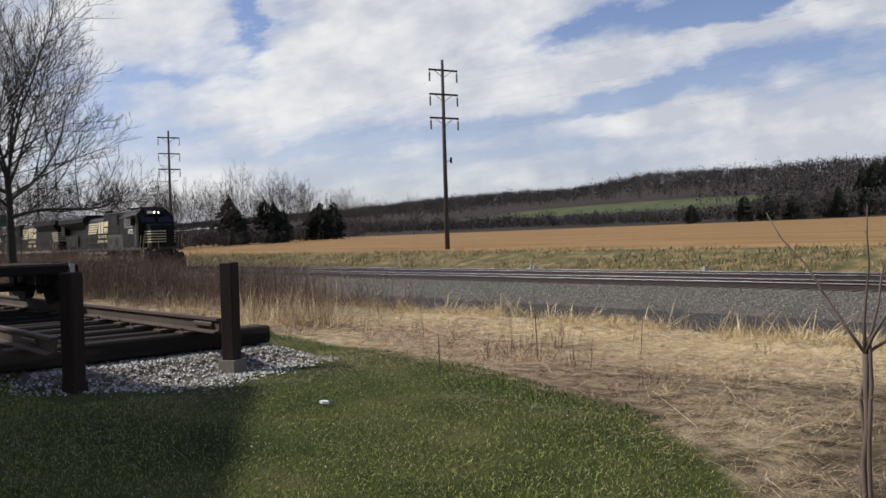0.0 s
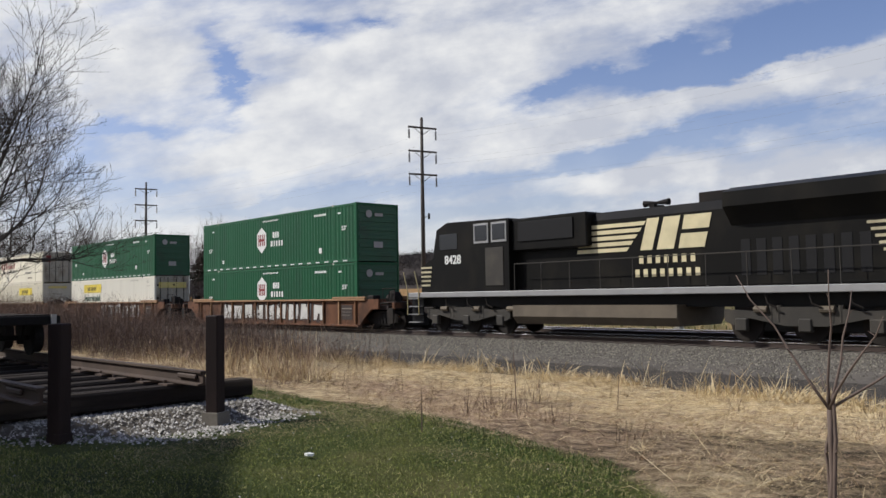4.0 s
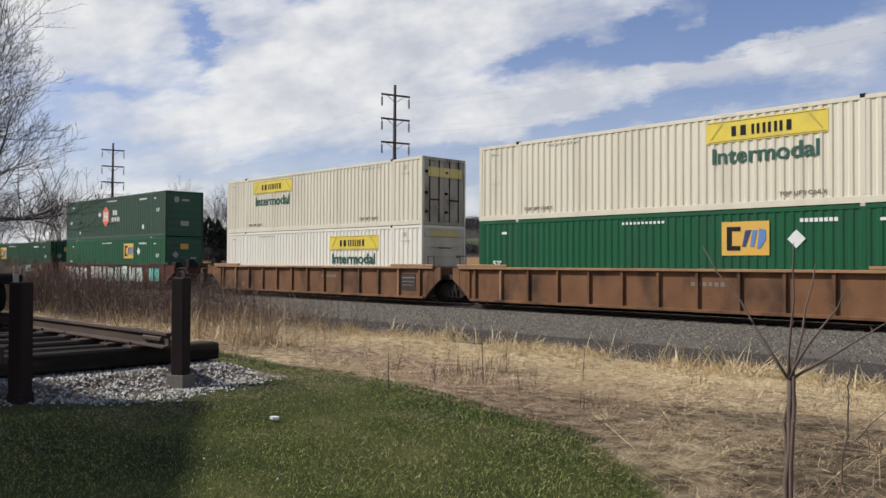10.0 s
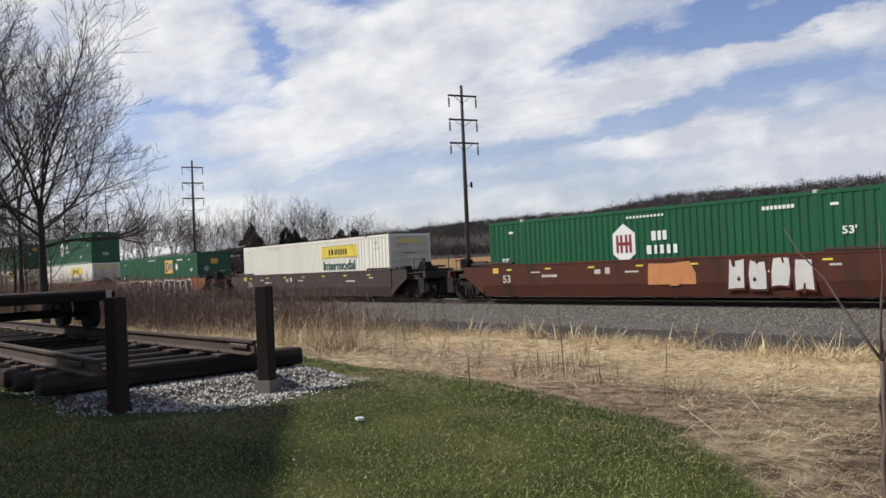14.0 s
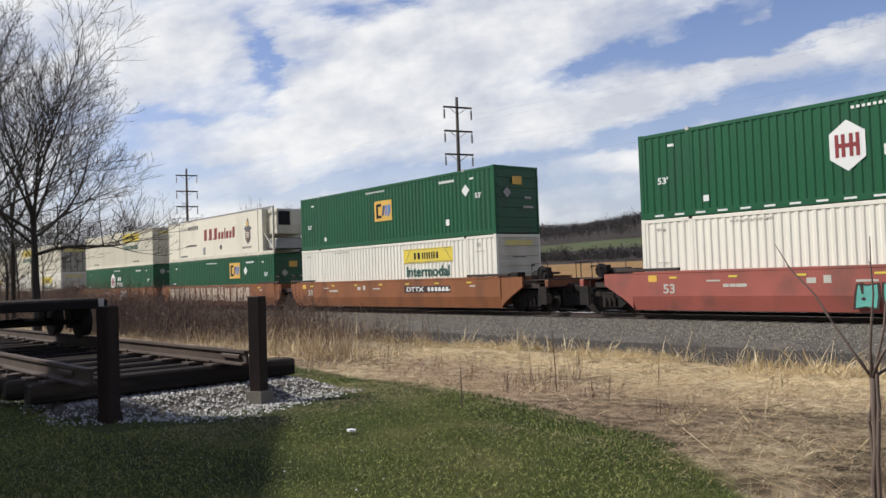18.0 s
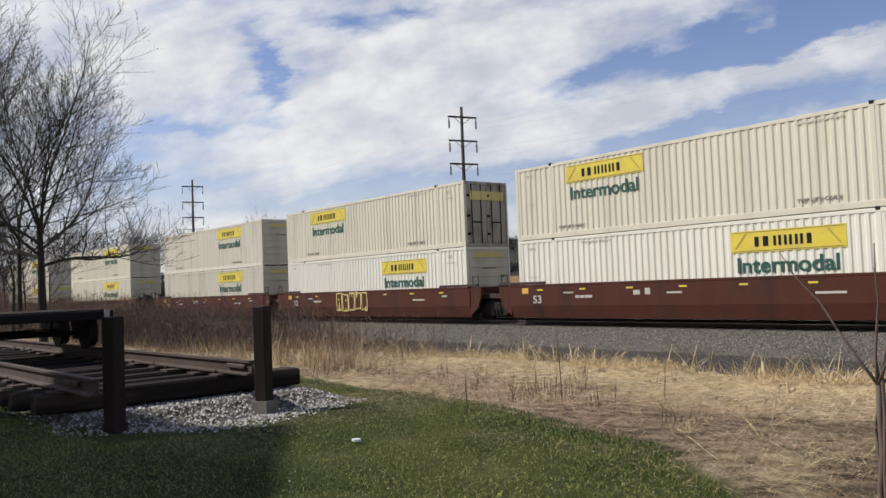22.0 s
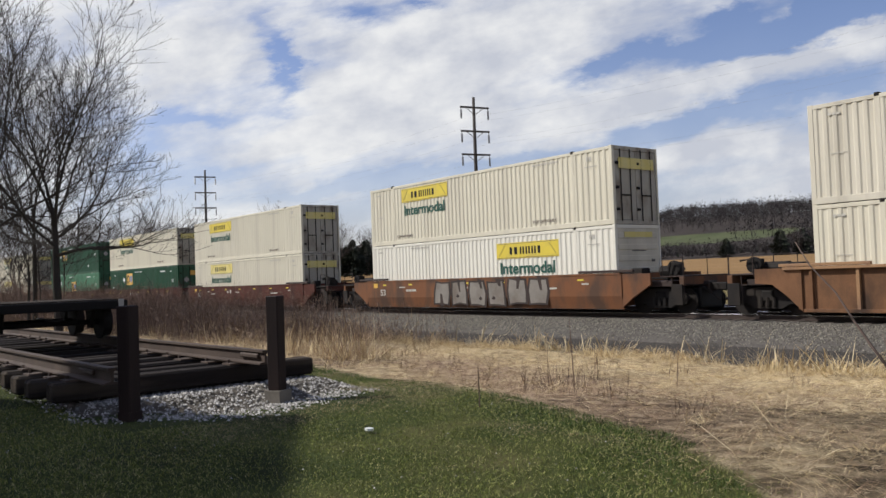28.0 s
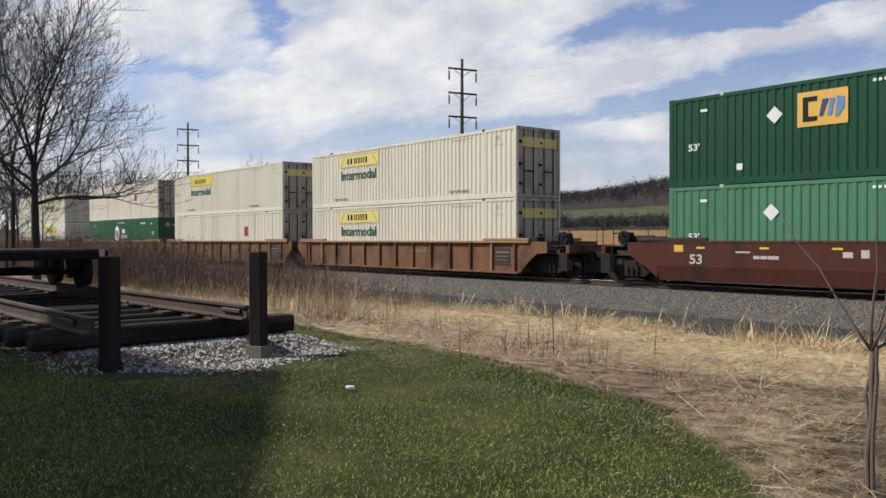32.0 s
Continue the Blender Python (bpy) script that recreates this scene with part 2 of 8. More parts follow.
M["yellow"] = surface("logo_yellow", (0.64, 0.50, 0.05), 0.55, var=0.12, dirt=(0.42, 0.33, 0.10), dirt_amount=0.5, bump=0)
M["yellow_faded"] = surface("faded_yellow", (0.62, 0.52, 0.16), 0.6, var=0.1, dirt=(0.6, 0.55, 0.35), dirt_amount=0.5, bump=0)
M["amber"] = surface("logo_amber", (0.62, 0.37, 0.06), 0.5, var=0.08, dirt=(0.4, 0.3, 0.15), dirt_amount=0.3, bump=0)
M["black"] = surface("black_paint", (0.009, 0.009, 0.010), 0.5, var=0.1, bump=0, spec=0.2)
M["navy"] = surface("logo_navy", (0.02, 0.035, 0.13), 0.5, var=0.1, bump=0)
M["letter_green"] = surface("letter_green", (0.008, 0.072, 0.05), 0.5, var=0.1, bump=0)
M["letter_white"] = surface("letter_white", (0.66, 0.67, 0.65), 0.5, var=0.05, bump=0)
M["letter_red"] = surface("letter_red", (0.20, 0.016, 0.018), 0.5, var=0.1, bump=0)
M["letter_grey"] = surface("letter_grey", (0.09, 0.09, 0.09), 0.6, var=0.1, bump=0)
M["letter_dim"] = surface("letter_dim", (0.17, 0.14, 0.115), 0.7, var=0.2, bump=0)
M["letter_faint"] = surface("letter_faint", (0.44, 0.42, 0.365), 0.6, var=0.1, bump=0)
M["orange_red"] = surface("logo_orange", (0.62, 0.13, 0.05), 0.5, var=0.1, bump=0)
M["well_brown"] = surface("well_car_brown", (0.112, 0.050, 0.027), 0.75, var=0.45, scale=1.6, dirt=(0.026, 0.017, 0.013), dirt_amount=0.95, dirt_scale=1.1, bump=0.2, stretch=(1, 1, 0.6), spec=0.2, rand=0.15)
M["well_tan"] = surface("well_car_tan", (0.145, 0.072, 0.036), 0.75, var=0.4, scale=1.6, dirt=(0.042, 0.026, 0.018), dirt_amount=0.9, dirt_scale=1.1, bump=0.2, stretch=(1, 1, 0.6), spec=0.2, rand=0.15)
M["well_lip"] = surface("well_car_lip", (0.28, 0.155, 0.072), 0.7, var=0.25, scale=0.6, dirt=(0.15, 0.08, 0.05), dirt_amount=0.7, bump=0.2)
M["well_red"] = surface("well_car_red", (0.078, 0.026, 0.018), 0.75, var=0.35, scale=1.2, dirt=(0.030, 0.018, 0.014), dirt_amount=0.8, bump=0.1, stretch=(1, 1, 0.35), spec=0.15)
M["well_bright_red"] = surface("well_car_bright_red", (0.29, 0.075, 0.055), 0.6, var=0.25, scale=0.7, dirt=(0.13, 0.06, 0.045), dirt_amount=0.6, bump=0.1)
M["well_orange"] = surface("well_car_orange", (0.225, 0.086, 0.036), 0.7, var=0.25, scale=1.0, dirt=(0.11, 0.05, 0.03), dirt_amount=0.65, bump=0.1, stretch=(1, 1, 0.35), spec=0.25)
M["well_grimy"] = surface("well_car_grimy", (0.19, 0.080, 0.036), 0.75, var=0.3, scale=1.2, dirt=(0.06, 0.04, 0.03), dirt_amount=0.85, bump=0.1, stretch=(1, 1, 0.5), spec=0.2, dirt_edge=(0.40, 0.60))
M["well_dark"] = surface("well_car_dark", (0.032, 0.018, 0.014), 0.8, var=0.3, dirt=(0.015, 0.012, 0.010), dirt_amount=0.6, bump=0.15)
M["truck"] = surface("truck_black", (0.014, 0.012, 0.011), 0.75, var=0.3, dirt=(0.04, 0.03, 0.022), dirt_amount=0.5, bump=0.2, spec=0.2)
M["loco_black"] = surface("locomotive_black", (0.0062, 0.0060, 0.0056), 0.45, var=0.2, scale=0.6, dirt=(0.022, 0.019, 0.014), dirt_amount=0.55, dirt_scale=0.8, stretch=(1, 1, 0.6), bump=0.03, spec=0.12)
M["loco_dust"] = surface("locomotive_dusty", (0.022, 0.019, 0.015), 0.75, var=0.3, dirt=(0.06, 0.049, 0.036), dirt_amount=0.5, bump=0.1)
M["tank"] = surface("dusty_tank", (0.11, 0.088, 0.062), 0.75, var=0.2, dirt=(0.05, 0.04, 0.03), dirt_amount=0.5, bump=0.1)
M["gold"] = surface("logo_ivory", (0.60, 0.53, 0.33), 0.45, var=0.12, dirt=(0.3, 0.26, 0.16), dirt_amount=0.4, bump=0)
M["stripe"] = surface("stripe_ivory", (0.46, 0.41, 0.27), 0.5, var=0.2, dirt=(0.14, 0.12, 0.08), dirt_amount=0.5, bump=0)
M["rail_yellow"] = surface("handrail_yellow", (0.33, 0.28, 0.13), 0.5, var=0.1, bump=0)
M["glass_dark"] = surface("dark_glass", (0.01, 0.012, 0.015), 0.08, var=0.0, bump=0)
M["steel_dull"] = surface("dull_steel", (0.30, 0.30, 0.30), 0.5, 0.6, var=0.15, bump=0.05)
M["rail_side"] = surface("rusty_rail", (0.035, 0.022, 0.017), 0.75, 0.1, var=0.25, bump=0.2)
M["rail_head"] = surface("polished_rail_head", (0.62, 0.62, 0.62), 0.22, 1.0, var=0.05, bump=0)
M["rail_old"] = surface("old_rail", (0.050, 0.031, 0.022), 0.8, 0.0, var=0.4, dirt=(0.125, 0.086, 0.060), dirt_amount=0.55, bump=0.2)
M["tie"] = surface("creosoted_tie", (0.055, 0.045, 0.038), 0.9, var=0.3, scale=1.5, dirt=(0.12, 0.10, 0.08), dirt_amount=0.5, stretch=(6, 0.6, 6), bump=0.6, rand=0.3)
M["tie_dark"] = surface("dark_timber", (0.022, 0.018, 0.016), 0.9, var=0.4, scale=1.5, dirt=(0.105, 0.082, 0.060), dirt_amount=0.65, dirt_scale=0.9, stretch=(6, 0.6, 6), bump=0.8, rand=0.3, spec=0.1)
M["post"] = surface("post_paint", (0.020, 0.012, 0.011), 0.7, var=0.3, scale=3.0, dirt=(0.04, 0.025, 0.02), dirt_amount=0.5, stretch=(2, 2, 0.4), bump=0.2, spec=0.2)
M["concrete"] = surface("weathered_concrete", (0.165, 0.145, 0.118), 0.9, var=0.25, scale=4.0, dirt=(0.10, 0.09, 0.075), dirt_amount=0.6, bump=0.5)
M["rubble"] = surface("pale_rubble", (0.34, 0.32, 0.28), 0.9, var=0.3, scale=5.0, dirt=(0.15, 0.13, 0.10), dirt_amount=0.5, bump=0.5)
M["iron"] = surface("dark_iron", (0.011, 0.010, 0.010), 0.75, 0.0, var=0.3, dirt=(0.035, 0.025, 0.02), dirt_amount=0.4, bump=0.2, spec=0.15)
M["pole_wood"] = surface("pole_wood", (0.055, 0.046, 0.040), 0.85, var=0.2, stretch=(4, 4, 0.3), bump=0.3)
M["insulator"] = surface("insulator", (0.10, 0.10, 0.11), 0.3, var=0.1, bump=0)
M["bark"] = surface("bark", (0.045, 0.038, 0.033), 0.9, var=0.3, stretch=(3, 3, 0.6), bump=0.5, spec=0.2)
M["twig"] = surface("twig", (0.045, 0.035, 0.030), 0.9, var=0.2, bump=0, spec=0.2)
M["shrub_bark"] = surface("shrub_bark", (0.115, 0.082, 0.066), 0.85, var=0.2, bump=0.2)


def strands(name, cols, rough=0.8, trans=0.0):
    """Grass, twigs and leaves: the colour varies from blade to blade."""
    mt = bpy.data.materials.new(name)
    mt.use_nodes = True
    n, link = links(mt.node_tree)
    b = n["Principled BSDF"]
    b.inputs["Roughness"].default_value = rough
    b.inputs["Specular IOR Level"].default_value = 0.25
    g = n.new("ShaderNodeNewGeometry")
    rp = n.new("ShaderNodeValToRGB")
    e = rp.color_ramp.elements
    e[0].position, e[0].color = 0.0, (*cols[0], 1)
    e[1].position, e[1].color = 1.0, (*cols[-1], 1)
    for i, c in enumerate(cols[1:-1], 1):
        k = e.new(i / (len(cols) - 1))
        k.color = (*c, 1)
    link(g.outputs["Random Per Island"], rp.inputs[0])
    link(rp.outputs[0], b.inputs["Base Color"])
    return mt


M["blade_green"] = strands("lawn_blades", [(0.068, 0.088, 0.016), (0.132, 0.160, 0.030), (0.215, 0.228, 0.056), (0.40, 0.365, 0.16)])
M["blade_dry"] = strands("dry_blades", [(0.29, 0.20, 0.095), (0.50, 0.37, 0.19), (0.66, 0.52, 0.29), (0.78, 0.65, 0.41)])
M["blade_rot"] = strands("rotted_stalks", [(0.045, 0.032, 0.019), (0.105, 0.076, 0.046), (0.19, 0.14, 0.086), (0.34, 0.26, 0.165)])
M["blade_thatch"] = strands("lawn_thatch", [(0.16, 0.125, 0.06), (0.27, 0.215, 0.11), (0.38, 0.31, 0.17)])
M["blade_reed"] = strands("reed_stalks", [(0.44, 0.34, 0.19), (0.58, 0.47, 0.28), (0.70, 0.59, 0.38)])
M["blade_lush"] = strands("rim_blades", [(0.035, 0.062, 0.013), (0.055, 0.09, 0.02), (0.085, 0.125, 0.032)])
M["blade_bank"] = strands("bank_blades", [(0.16, 0.12, 0.055), (0.26, 0.19, 0.09), (0.36, 0.27, 0.14), (0.45, 0.36, 0.20)])
M["blade_brown"] = strands("brown_stalks", [(0.12, 0.075, 0.044), (0.25, 0.165, 0.10), (0.38, 0.265, 0.17), (0.52, 0.40, 0.26)])
M["stone"] = strands("ballast_stone", [(0.030, 0.027, 0.022), (0.072, 0.066, 0.053), (0.130, 0.119, 0.096), (0.28, 0.258, 0.212)], 0.9)
M["stone_white"] = strands("pale_gravel", [(0.10, 0.092, 0.080), (0.21, 0.197, 0.175), (0.35, 0.332, 0.30), (0.58, 0.555, 0.51)], 0.85)
M["cinder"] = strands("cinder_stone", [(0.025, 0.022, 0.02), (0.045, 0.04, 0.036), (0.075, 0.067, 0.06), (0.13, 0.118, 0.105)], 0.95)
M["wood_brown"] = strands("bare_woods", [(0.036, 0.031, 0.030), (0.045, 0.039, 0.038), (0.054, 0.047, 0.045), (0.066, 0.057, 0.054)], 0.95)
M["wood_grey"] = strands("grey_twigs", [(0.05, 0.040, 0.036), (0.075, 0.061, 0.055), (0.11, 0.09, 0.08)], 0.95)
M["needle"] = strands("evergreen", [(0.014, 0.019, 0.013), (0.025, 0.032, 0.021), (0.045, 0.050, 0.034)], 0.9)
M["feather"] = surface("feathers", (0.20, 0.19, 0.18), 0.8, var=0.2, bump=0)
M["thicket"] = strands("thicket_twigs", [(0.060, 0.037, 0.029), (0.105, 0.067, 0.051), (0.165, 0.110, 0.082), (0.26, 0.19, 0.14)], 0.95)


# ---- mesh helpers ----


class Build:
    """Collects points and faces for one mesh."""

    def __init__(self):
        self.v, self.f = [], []

    def add(self, pts, faces):
        o = len(self.v)
        self.v += [tuple(p) for p in pts]
        self.f += [tuple(o + i for i in f) for f in faces]
        return self

    def box(self, x0, x1, y0, y1, z0, z1, c=0.0):
        if c <= 0:
            p = [(x, y, z) for z in (z0, z1) for y in (y0, y1) for x in (x0, x1)]
            return self.add(p, [(0, 2, 3, 1), (4, 5, 7, 6), (0, 1, 5, 4), (2, 6, 7, 3), (0, 4, 6, 2), (1, 3, 7, 5)])
        p, f = [], []
        ix = {}
        for sx in (0, 1):
            for sy in (0, 1):
                for sz in (0, 1):
                    q = [(x0, x1)[sx], (y0, y1)[sy], (z0, z1)[sz]]
                    d = [(c, -c)[sx], (c, -c)[sy], (c, -c)[sz]]
                    for a in range(3):
                        r = [q[k] + (0 if k == a else d[k]) for k in range(3)]
                        ix[sx, sy, sz, a] = len(p)
                        p.append(r)
        for a in range(3):
            for s in (0, 1):
                def key(i, j):
                    k = [0, 0, 0]
                    k[a], k[(a + 1) % 3], k[(a + 2) % 3] = s, i, j
                    return ix[(*k, a)]
                q = [key(0, 0), key(1, 0), key(1, 1), key(0, 1)]
                f.append(q if s else q[::-1])
            b, e = (a + 1) % 3, (a + 2) % 3
            for i in (0, 1):
                for j in (0, 1):
                    k0, k1 = [0, 0, 0], [0, 0, 0]
                    k0[b], k0[e], k1[b], k1[e] = i, j, i, j
                    k1[a] = 1
                    q = [ix[(*k0, b)], ix[(*k1, b)], ix[(*k1, e)], ix[(*k0, e)]]
                    f.append(q if (i == j) else q[::-1])
        for sx in (0, 1):
            for sy in (0, 1):
                for sz in (0, 1):
                    q = [ix[sx, sy, sz, 0], ix[sx, sy, sz, 1], ix[sx, sy, sz, 2]]
                    f.append(q if (sx + sy + sz) % 2 else q[::-1])
        return self.add(p, f)

    def prism(self, poly, axis, a, b):
        """A polygon of the two other axes, in order, drawn out along the axis from a to b."""
        k = len(poly)
        def at(p, h):
            if axis == 0:
                return (h, p[0], p[1])
            if axis == 1:
                return (p[0], h, p[1])
            return (p[0], p[1], h)
        pts = [at(p, a) for p in poly] + [at(p, b) for p in poly]
        faces = [tuple(range(k))[::-1], tuple(range(k, 2 * k))]
        faces += [(i, (i + 1) % k, k + (i + 1) % k, k + i) for i in range(k)]
        return self.add(pts, faces)

    def cyl(self, c, axis, r, a, b, n=14, r2=None):
        r2 = r if r2 is None else r2
        ring = [(math.cos(2 * math.pi * i / n), math.sin(2 * math.pi * i / n)) for i in range(n)]
        def at(p, h, q):
            if axis == 0:
                return (h, c[0] + p[0] * q, c[1] + p[1] * q)
            if axis == 1:
                return (c[0] + p[0] * q, h, c[1] + p[1] * q)
            return (c[0] + p[0] * q, c[1] + p[1] * q, h)
        pts = [at(p, a, r) for p in ring] + [at(p, b, r2) for p in ring]
        faces = [tuple(range(n))[::-1], tuple(range(n, 2 * n))]
        faces += [(i, (i + 1) % n, n + (i + 1) % n, n + i) for i in range(n)]
        return self.add(pts, faces)

    def tube(self, path, r, n=6):
        """A round bar along a path; r may be one radius for each point."""
        path = [Vector(p) for p in path]
        rs = r if isinstance(r, (list, tuple)) else [r] * len(path)
        o = len(self.v)
        for i, p in enumerate(path):
            d = (path[min(i + 1, len(path) - 1)] - path[max(i - 1, 0)]).normalized()
            s = d.cross(Vector((0.31, 0.53, 0.79))).normalized()
            t = d.cross(s)
            for k in range(n):
                w = 2 * math.pi * k / n
                self.v.append(tuple(p + rs[i] * (math.cos(w) * s + math.sin(w) * t)))
        for i in range(len(path) - 1):
            for k in range(n):
                a, b = o + i * n + k, o + i * n + (k + 1) % n
                self.f.append((a, b, b + n, a + n))
        self.f.append(tuple(o + k for k in range(n))[::-1])
        e = o + (len(path) - 1) * n
        self.f.append(tuple(e + k for k in range(n)))
        return self

    def mesh(self, name, mat):
        me = bpy.data.meshes.new(name)
        me.from_pydata(self.v, [], self.f)
        me.materials.append(mat)
        return me


def part(name, b, mat, parent=None, label="", smooth=False):
    me = b if isinstance(b, bpy.types.Mesh) else b.mesh(name, mat)
    if smooth:
        me.shade_smooth()
    ob = new(name, me)
    ob.parent = parent
    if label:
        ob["label"] = label
    return ob


def thing(name, label, category, group="", kind=""):
    return tagged(new(name), label, category, group, kind)


def lettering(text, size, mat, width=0.0, slant=0.0):
    """Words as a flat mesh in the x-z plane, facing -y, 3 mm thick."""
    cu = bpy.data.curves.new("words", "FONT")
    cu.body, cu.size, cu.extrude, cu.shear, cu.offset = text, size, 0.004, slant, size * 0.022
    ob = bpy.data.objects.new("words", cu)
    scene.collection.objects.link(ob)
    bpy.context.view_layer.update()
    me = bpy.data.meshes.new_from_object(ob.evaluated_get(bpy.context.evaluated_depsgraph_get()))
    bpy.data.objects.remove(ob)
    xs = [v.co.x for v in me.vertices]
    k = width / (max(xs) - min(xs)) if width else 1.0
    me.transform(Matrix(((k, 0, 0, -min(xs) * k), (0, 0, -1, 0), (0, 1, 0, 0), (0, 0, 0, 1))))
    me.materials.clear()
    me.materials.append(mat)
    return me


def scatter_mesh(name, verts, faces, mat, parent=None):
    """One mesh of many small faces; faces of one size may come as an array."""
    me = bpy.data.meshes.new(name)
    if isinstance(faces, np.ndarray):
        nf, k = faces.shape
        me.vertices.add(len(verts))
        me.vertices.foreach_set("co", np.asarray(verts, np.float32).ravel())
        me.loops.add(nf * k)
        me.loops.foreach_set("vertex_index", faces.astype(np.int32).ravel())
        me.polygons.add(nf)
        me.polygons.foreach_set("loop_start", np.arange(nf, dtype=np.int32) * k)
        me.update(calc_edges=True)
    else:
        me.from_pydata(verts.tolist() if hasattr(verts, "tolist") else verts, [], faces)
    me.materials.append(mat)
    ob = new(name, me)
    ob.parent = parent
    return ob


# ---- plan ----
SIDE = 23.065            # the near faces of the containers
TRACK = SIDE + 1.295     # middle of the near main track; rail heads at z = 0
TRACK_2 = TRACK + 4.3


def bend(x):
    """The main line bends gently towards the lawn side far to the left."""
    d = min(x + 15.0, 0.0)
    lim = -115.0
    if d < lim:
        return -3.1e-4 * (lim * lim + 2 * lim * (d - lim))
    return -3.1e-4 * d * d


def heading(x):
    d = max(min(x + 15.0, 0.0), -115.0)
    return math.degrees(math.atan(-6.2e-4 * d))


def smoothstep(a, b, x):
    t = np.clip((x - a) / (b - a), 0, 1)
    return t * t * (3 - 2 * t)


def nbend(x):
    d = np.minimum(x + 15.0, 0.0)
    e = np.maximum(d, -115.0)
    return -3.1e-4 * (e * e + 2 * e * (d - e))


def patchy(X, Y, s, seed):
    """A soft random field from 0 to 1 for the grass to thin out by."""
    r = np.random.RandomState(seed)
    out = np.zeros_like(X)
    for i in range(6):
        kx, ky = r.uniform(-1, 1, 2) * s * (1 + 0.5 * i)
        out += np.sin(kx * X + ky * Y + r.uniform(0, 6.28)) / (1 + 0.3 * i)
    return 0.5 + 0.5 * np.tanh(out * 0.6)


def lawn_edge(x):
    return np.interp(x, [-60, -14, -10.6, -7.7, -5.8, -3.7, -2.2, -1.2, 0, 2, 30], [5.6, 6.0, 5.8, 5.3, 5.0, 4.65, 3.6, 2.2, 0, -5, -30])


def ground_z(x, y):
    """Height of the ground: the lawn, the ditch before the ballast, the bank and field beyond, the hills."""
    x, y = np.asarray(x, float), np.asarray(y, float)
    yy = y - nbend(x)
    z = np.interp(yy, [-400, -30, 4.0, 6.0, 9.0, 13.0, 15.5, 18.6, 20.0, 30.0, 33.0, 35.0, 39.0, 44.0, 120.0, 205.0, 240.0, 300.0, 370.0, 2600.0],
                  [0.6, 0.45, 0.45, 0.30, 0.02, -0.42, -0.56, -0.58, -0.62, -0.62, -0.55, -0.30, 0.55, 0.95, 2.4, 3.9, 5.8, 11.5, 17.5, 17.5])
    # the wooded ridge, by the direction in which it is seen
    az = np.degrees(np.arctan2(-x, np.maximum(y, 1.0)))
    crest = np.interp(az, [-60, 0, 9, 13, 21, 28, 37, 42, 50, 58, 70, 90], [28, 31, 33, 36.5, 33.5, 34.5, 38, 31, 31.5, 28, 22, 18])
    z = z + smoothstep(330, 540, yy) * (crest - 17.5 + 1.0 * np.sin(x * 0.023 + 1.0) + 0.8 * np.sin(x * 0.051))
    z = z + 0.1 * smoothstep(3.0, 1.8, y) * smoothstep(-4.0, -6.0, x) * smoothstep(-14, -10, x)
    near = (1 - smoothstep(14, 18, yy)) * smoothstep(-60, -20, y)
    z = z + near * 0.03 * (np.sin(x * 1.3 + 0.7 * y) + np.sin(0.9 * y - 0.4 * x + 1.0))
    # lumps and hollows in the matted dry grass
    rough = smoothstep(0.1, 0.9, y - lawn_edge(x)) * (1 - smoothstep(14.5, 16.0, yy)) * smoothstep(-45, -30, x) * (1 - smoothstep(4, 8, x))
    z = z + rough * (0.09 * (patchy(x, y, 1.5, 77) - 0.5) + 0.05 * (patchy(x, y, 4.0, 78) - 0.5))
    return z


# ---- the ground ----


def dry_zones(x, y):
    """Kinds of dead growth between lawn and cinders: a dark rotted mat, reddish fallen weeds, pale straw."""
    yy = y - nbend(x)
    wob = patchy(x, y, 1.4, 61) - 0.5
    dark = np.clip(1.55 - 1.15 * np.hypot((x + 2.4) / 2.5, (y - 5.4) / 2.2) + 0.9 * wob, 0, 1)
    dark = np.maximum(dark, np.clip(0.55 - np.hypot((x - 1.5) / 2.6, (y - 7.5) / 2.2) + 0.9 * wob, 0, 1))
    u = (x + 5.6) * 0.45 + (y - 6.1) * 0.89
    red = np.clip(1.1 - np.abs(u + 0.2 + 0.8 * wob) / 1.1, 0, 1) * smoothstep(-16, -10, x) * (1 - smoothstep(-4.2, -2.6, x))
    pale = np.clip(smoothstep(7.6, 10.5, yy + 1.6 * wob), 0, 1)
    rim = np.clip(1.2 - np.abs(y - lawn_edge(x) - 0.45 + 0.5 * wob) / 0.6, 0, 1) * smoothstep(-5.0, -3.4, x)
    return dark * (1 - 0.35 * rim), red, np.maximum(pale, 0.4 * rim)


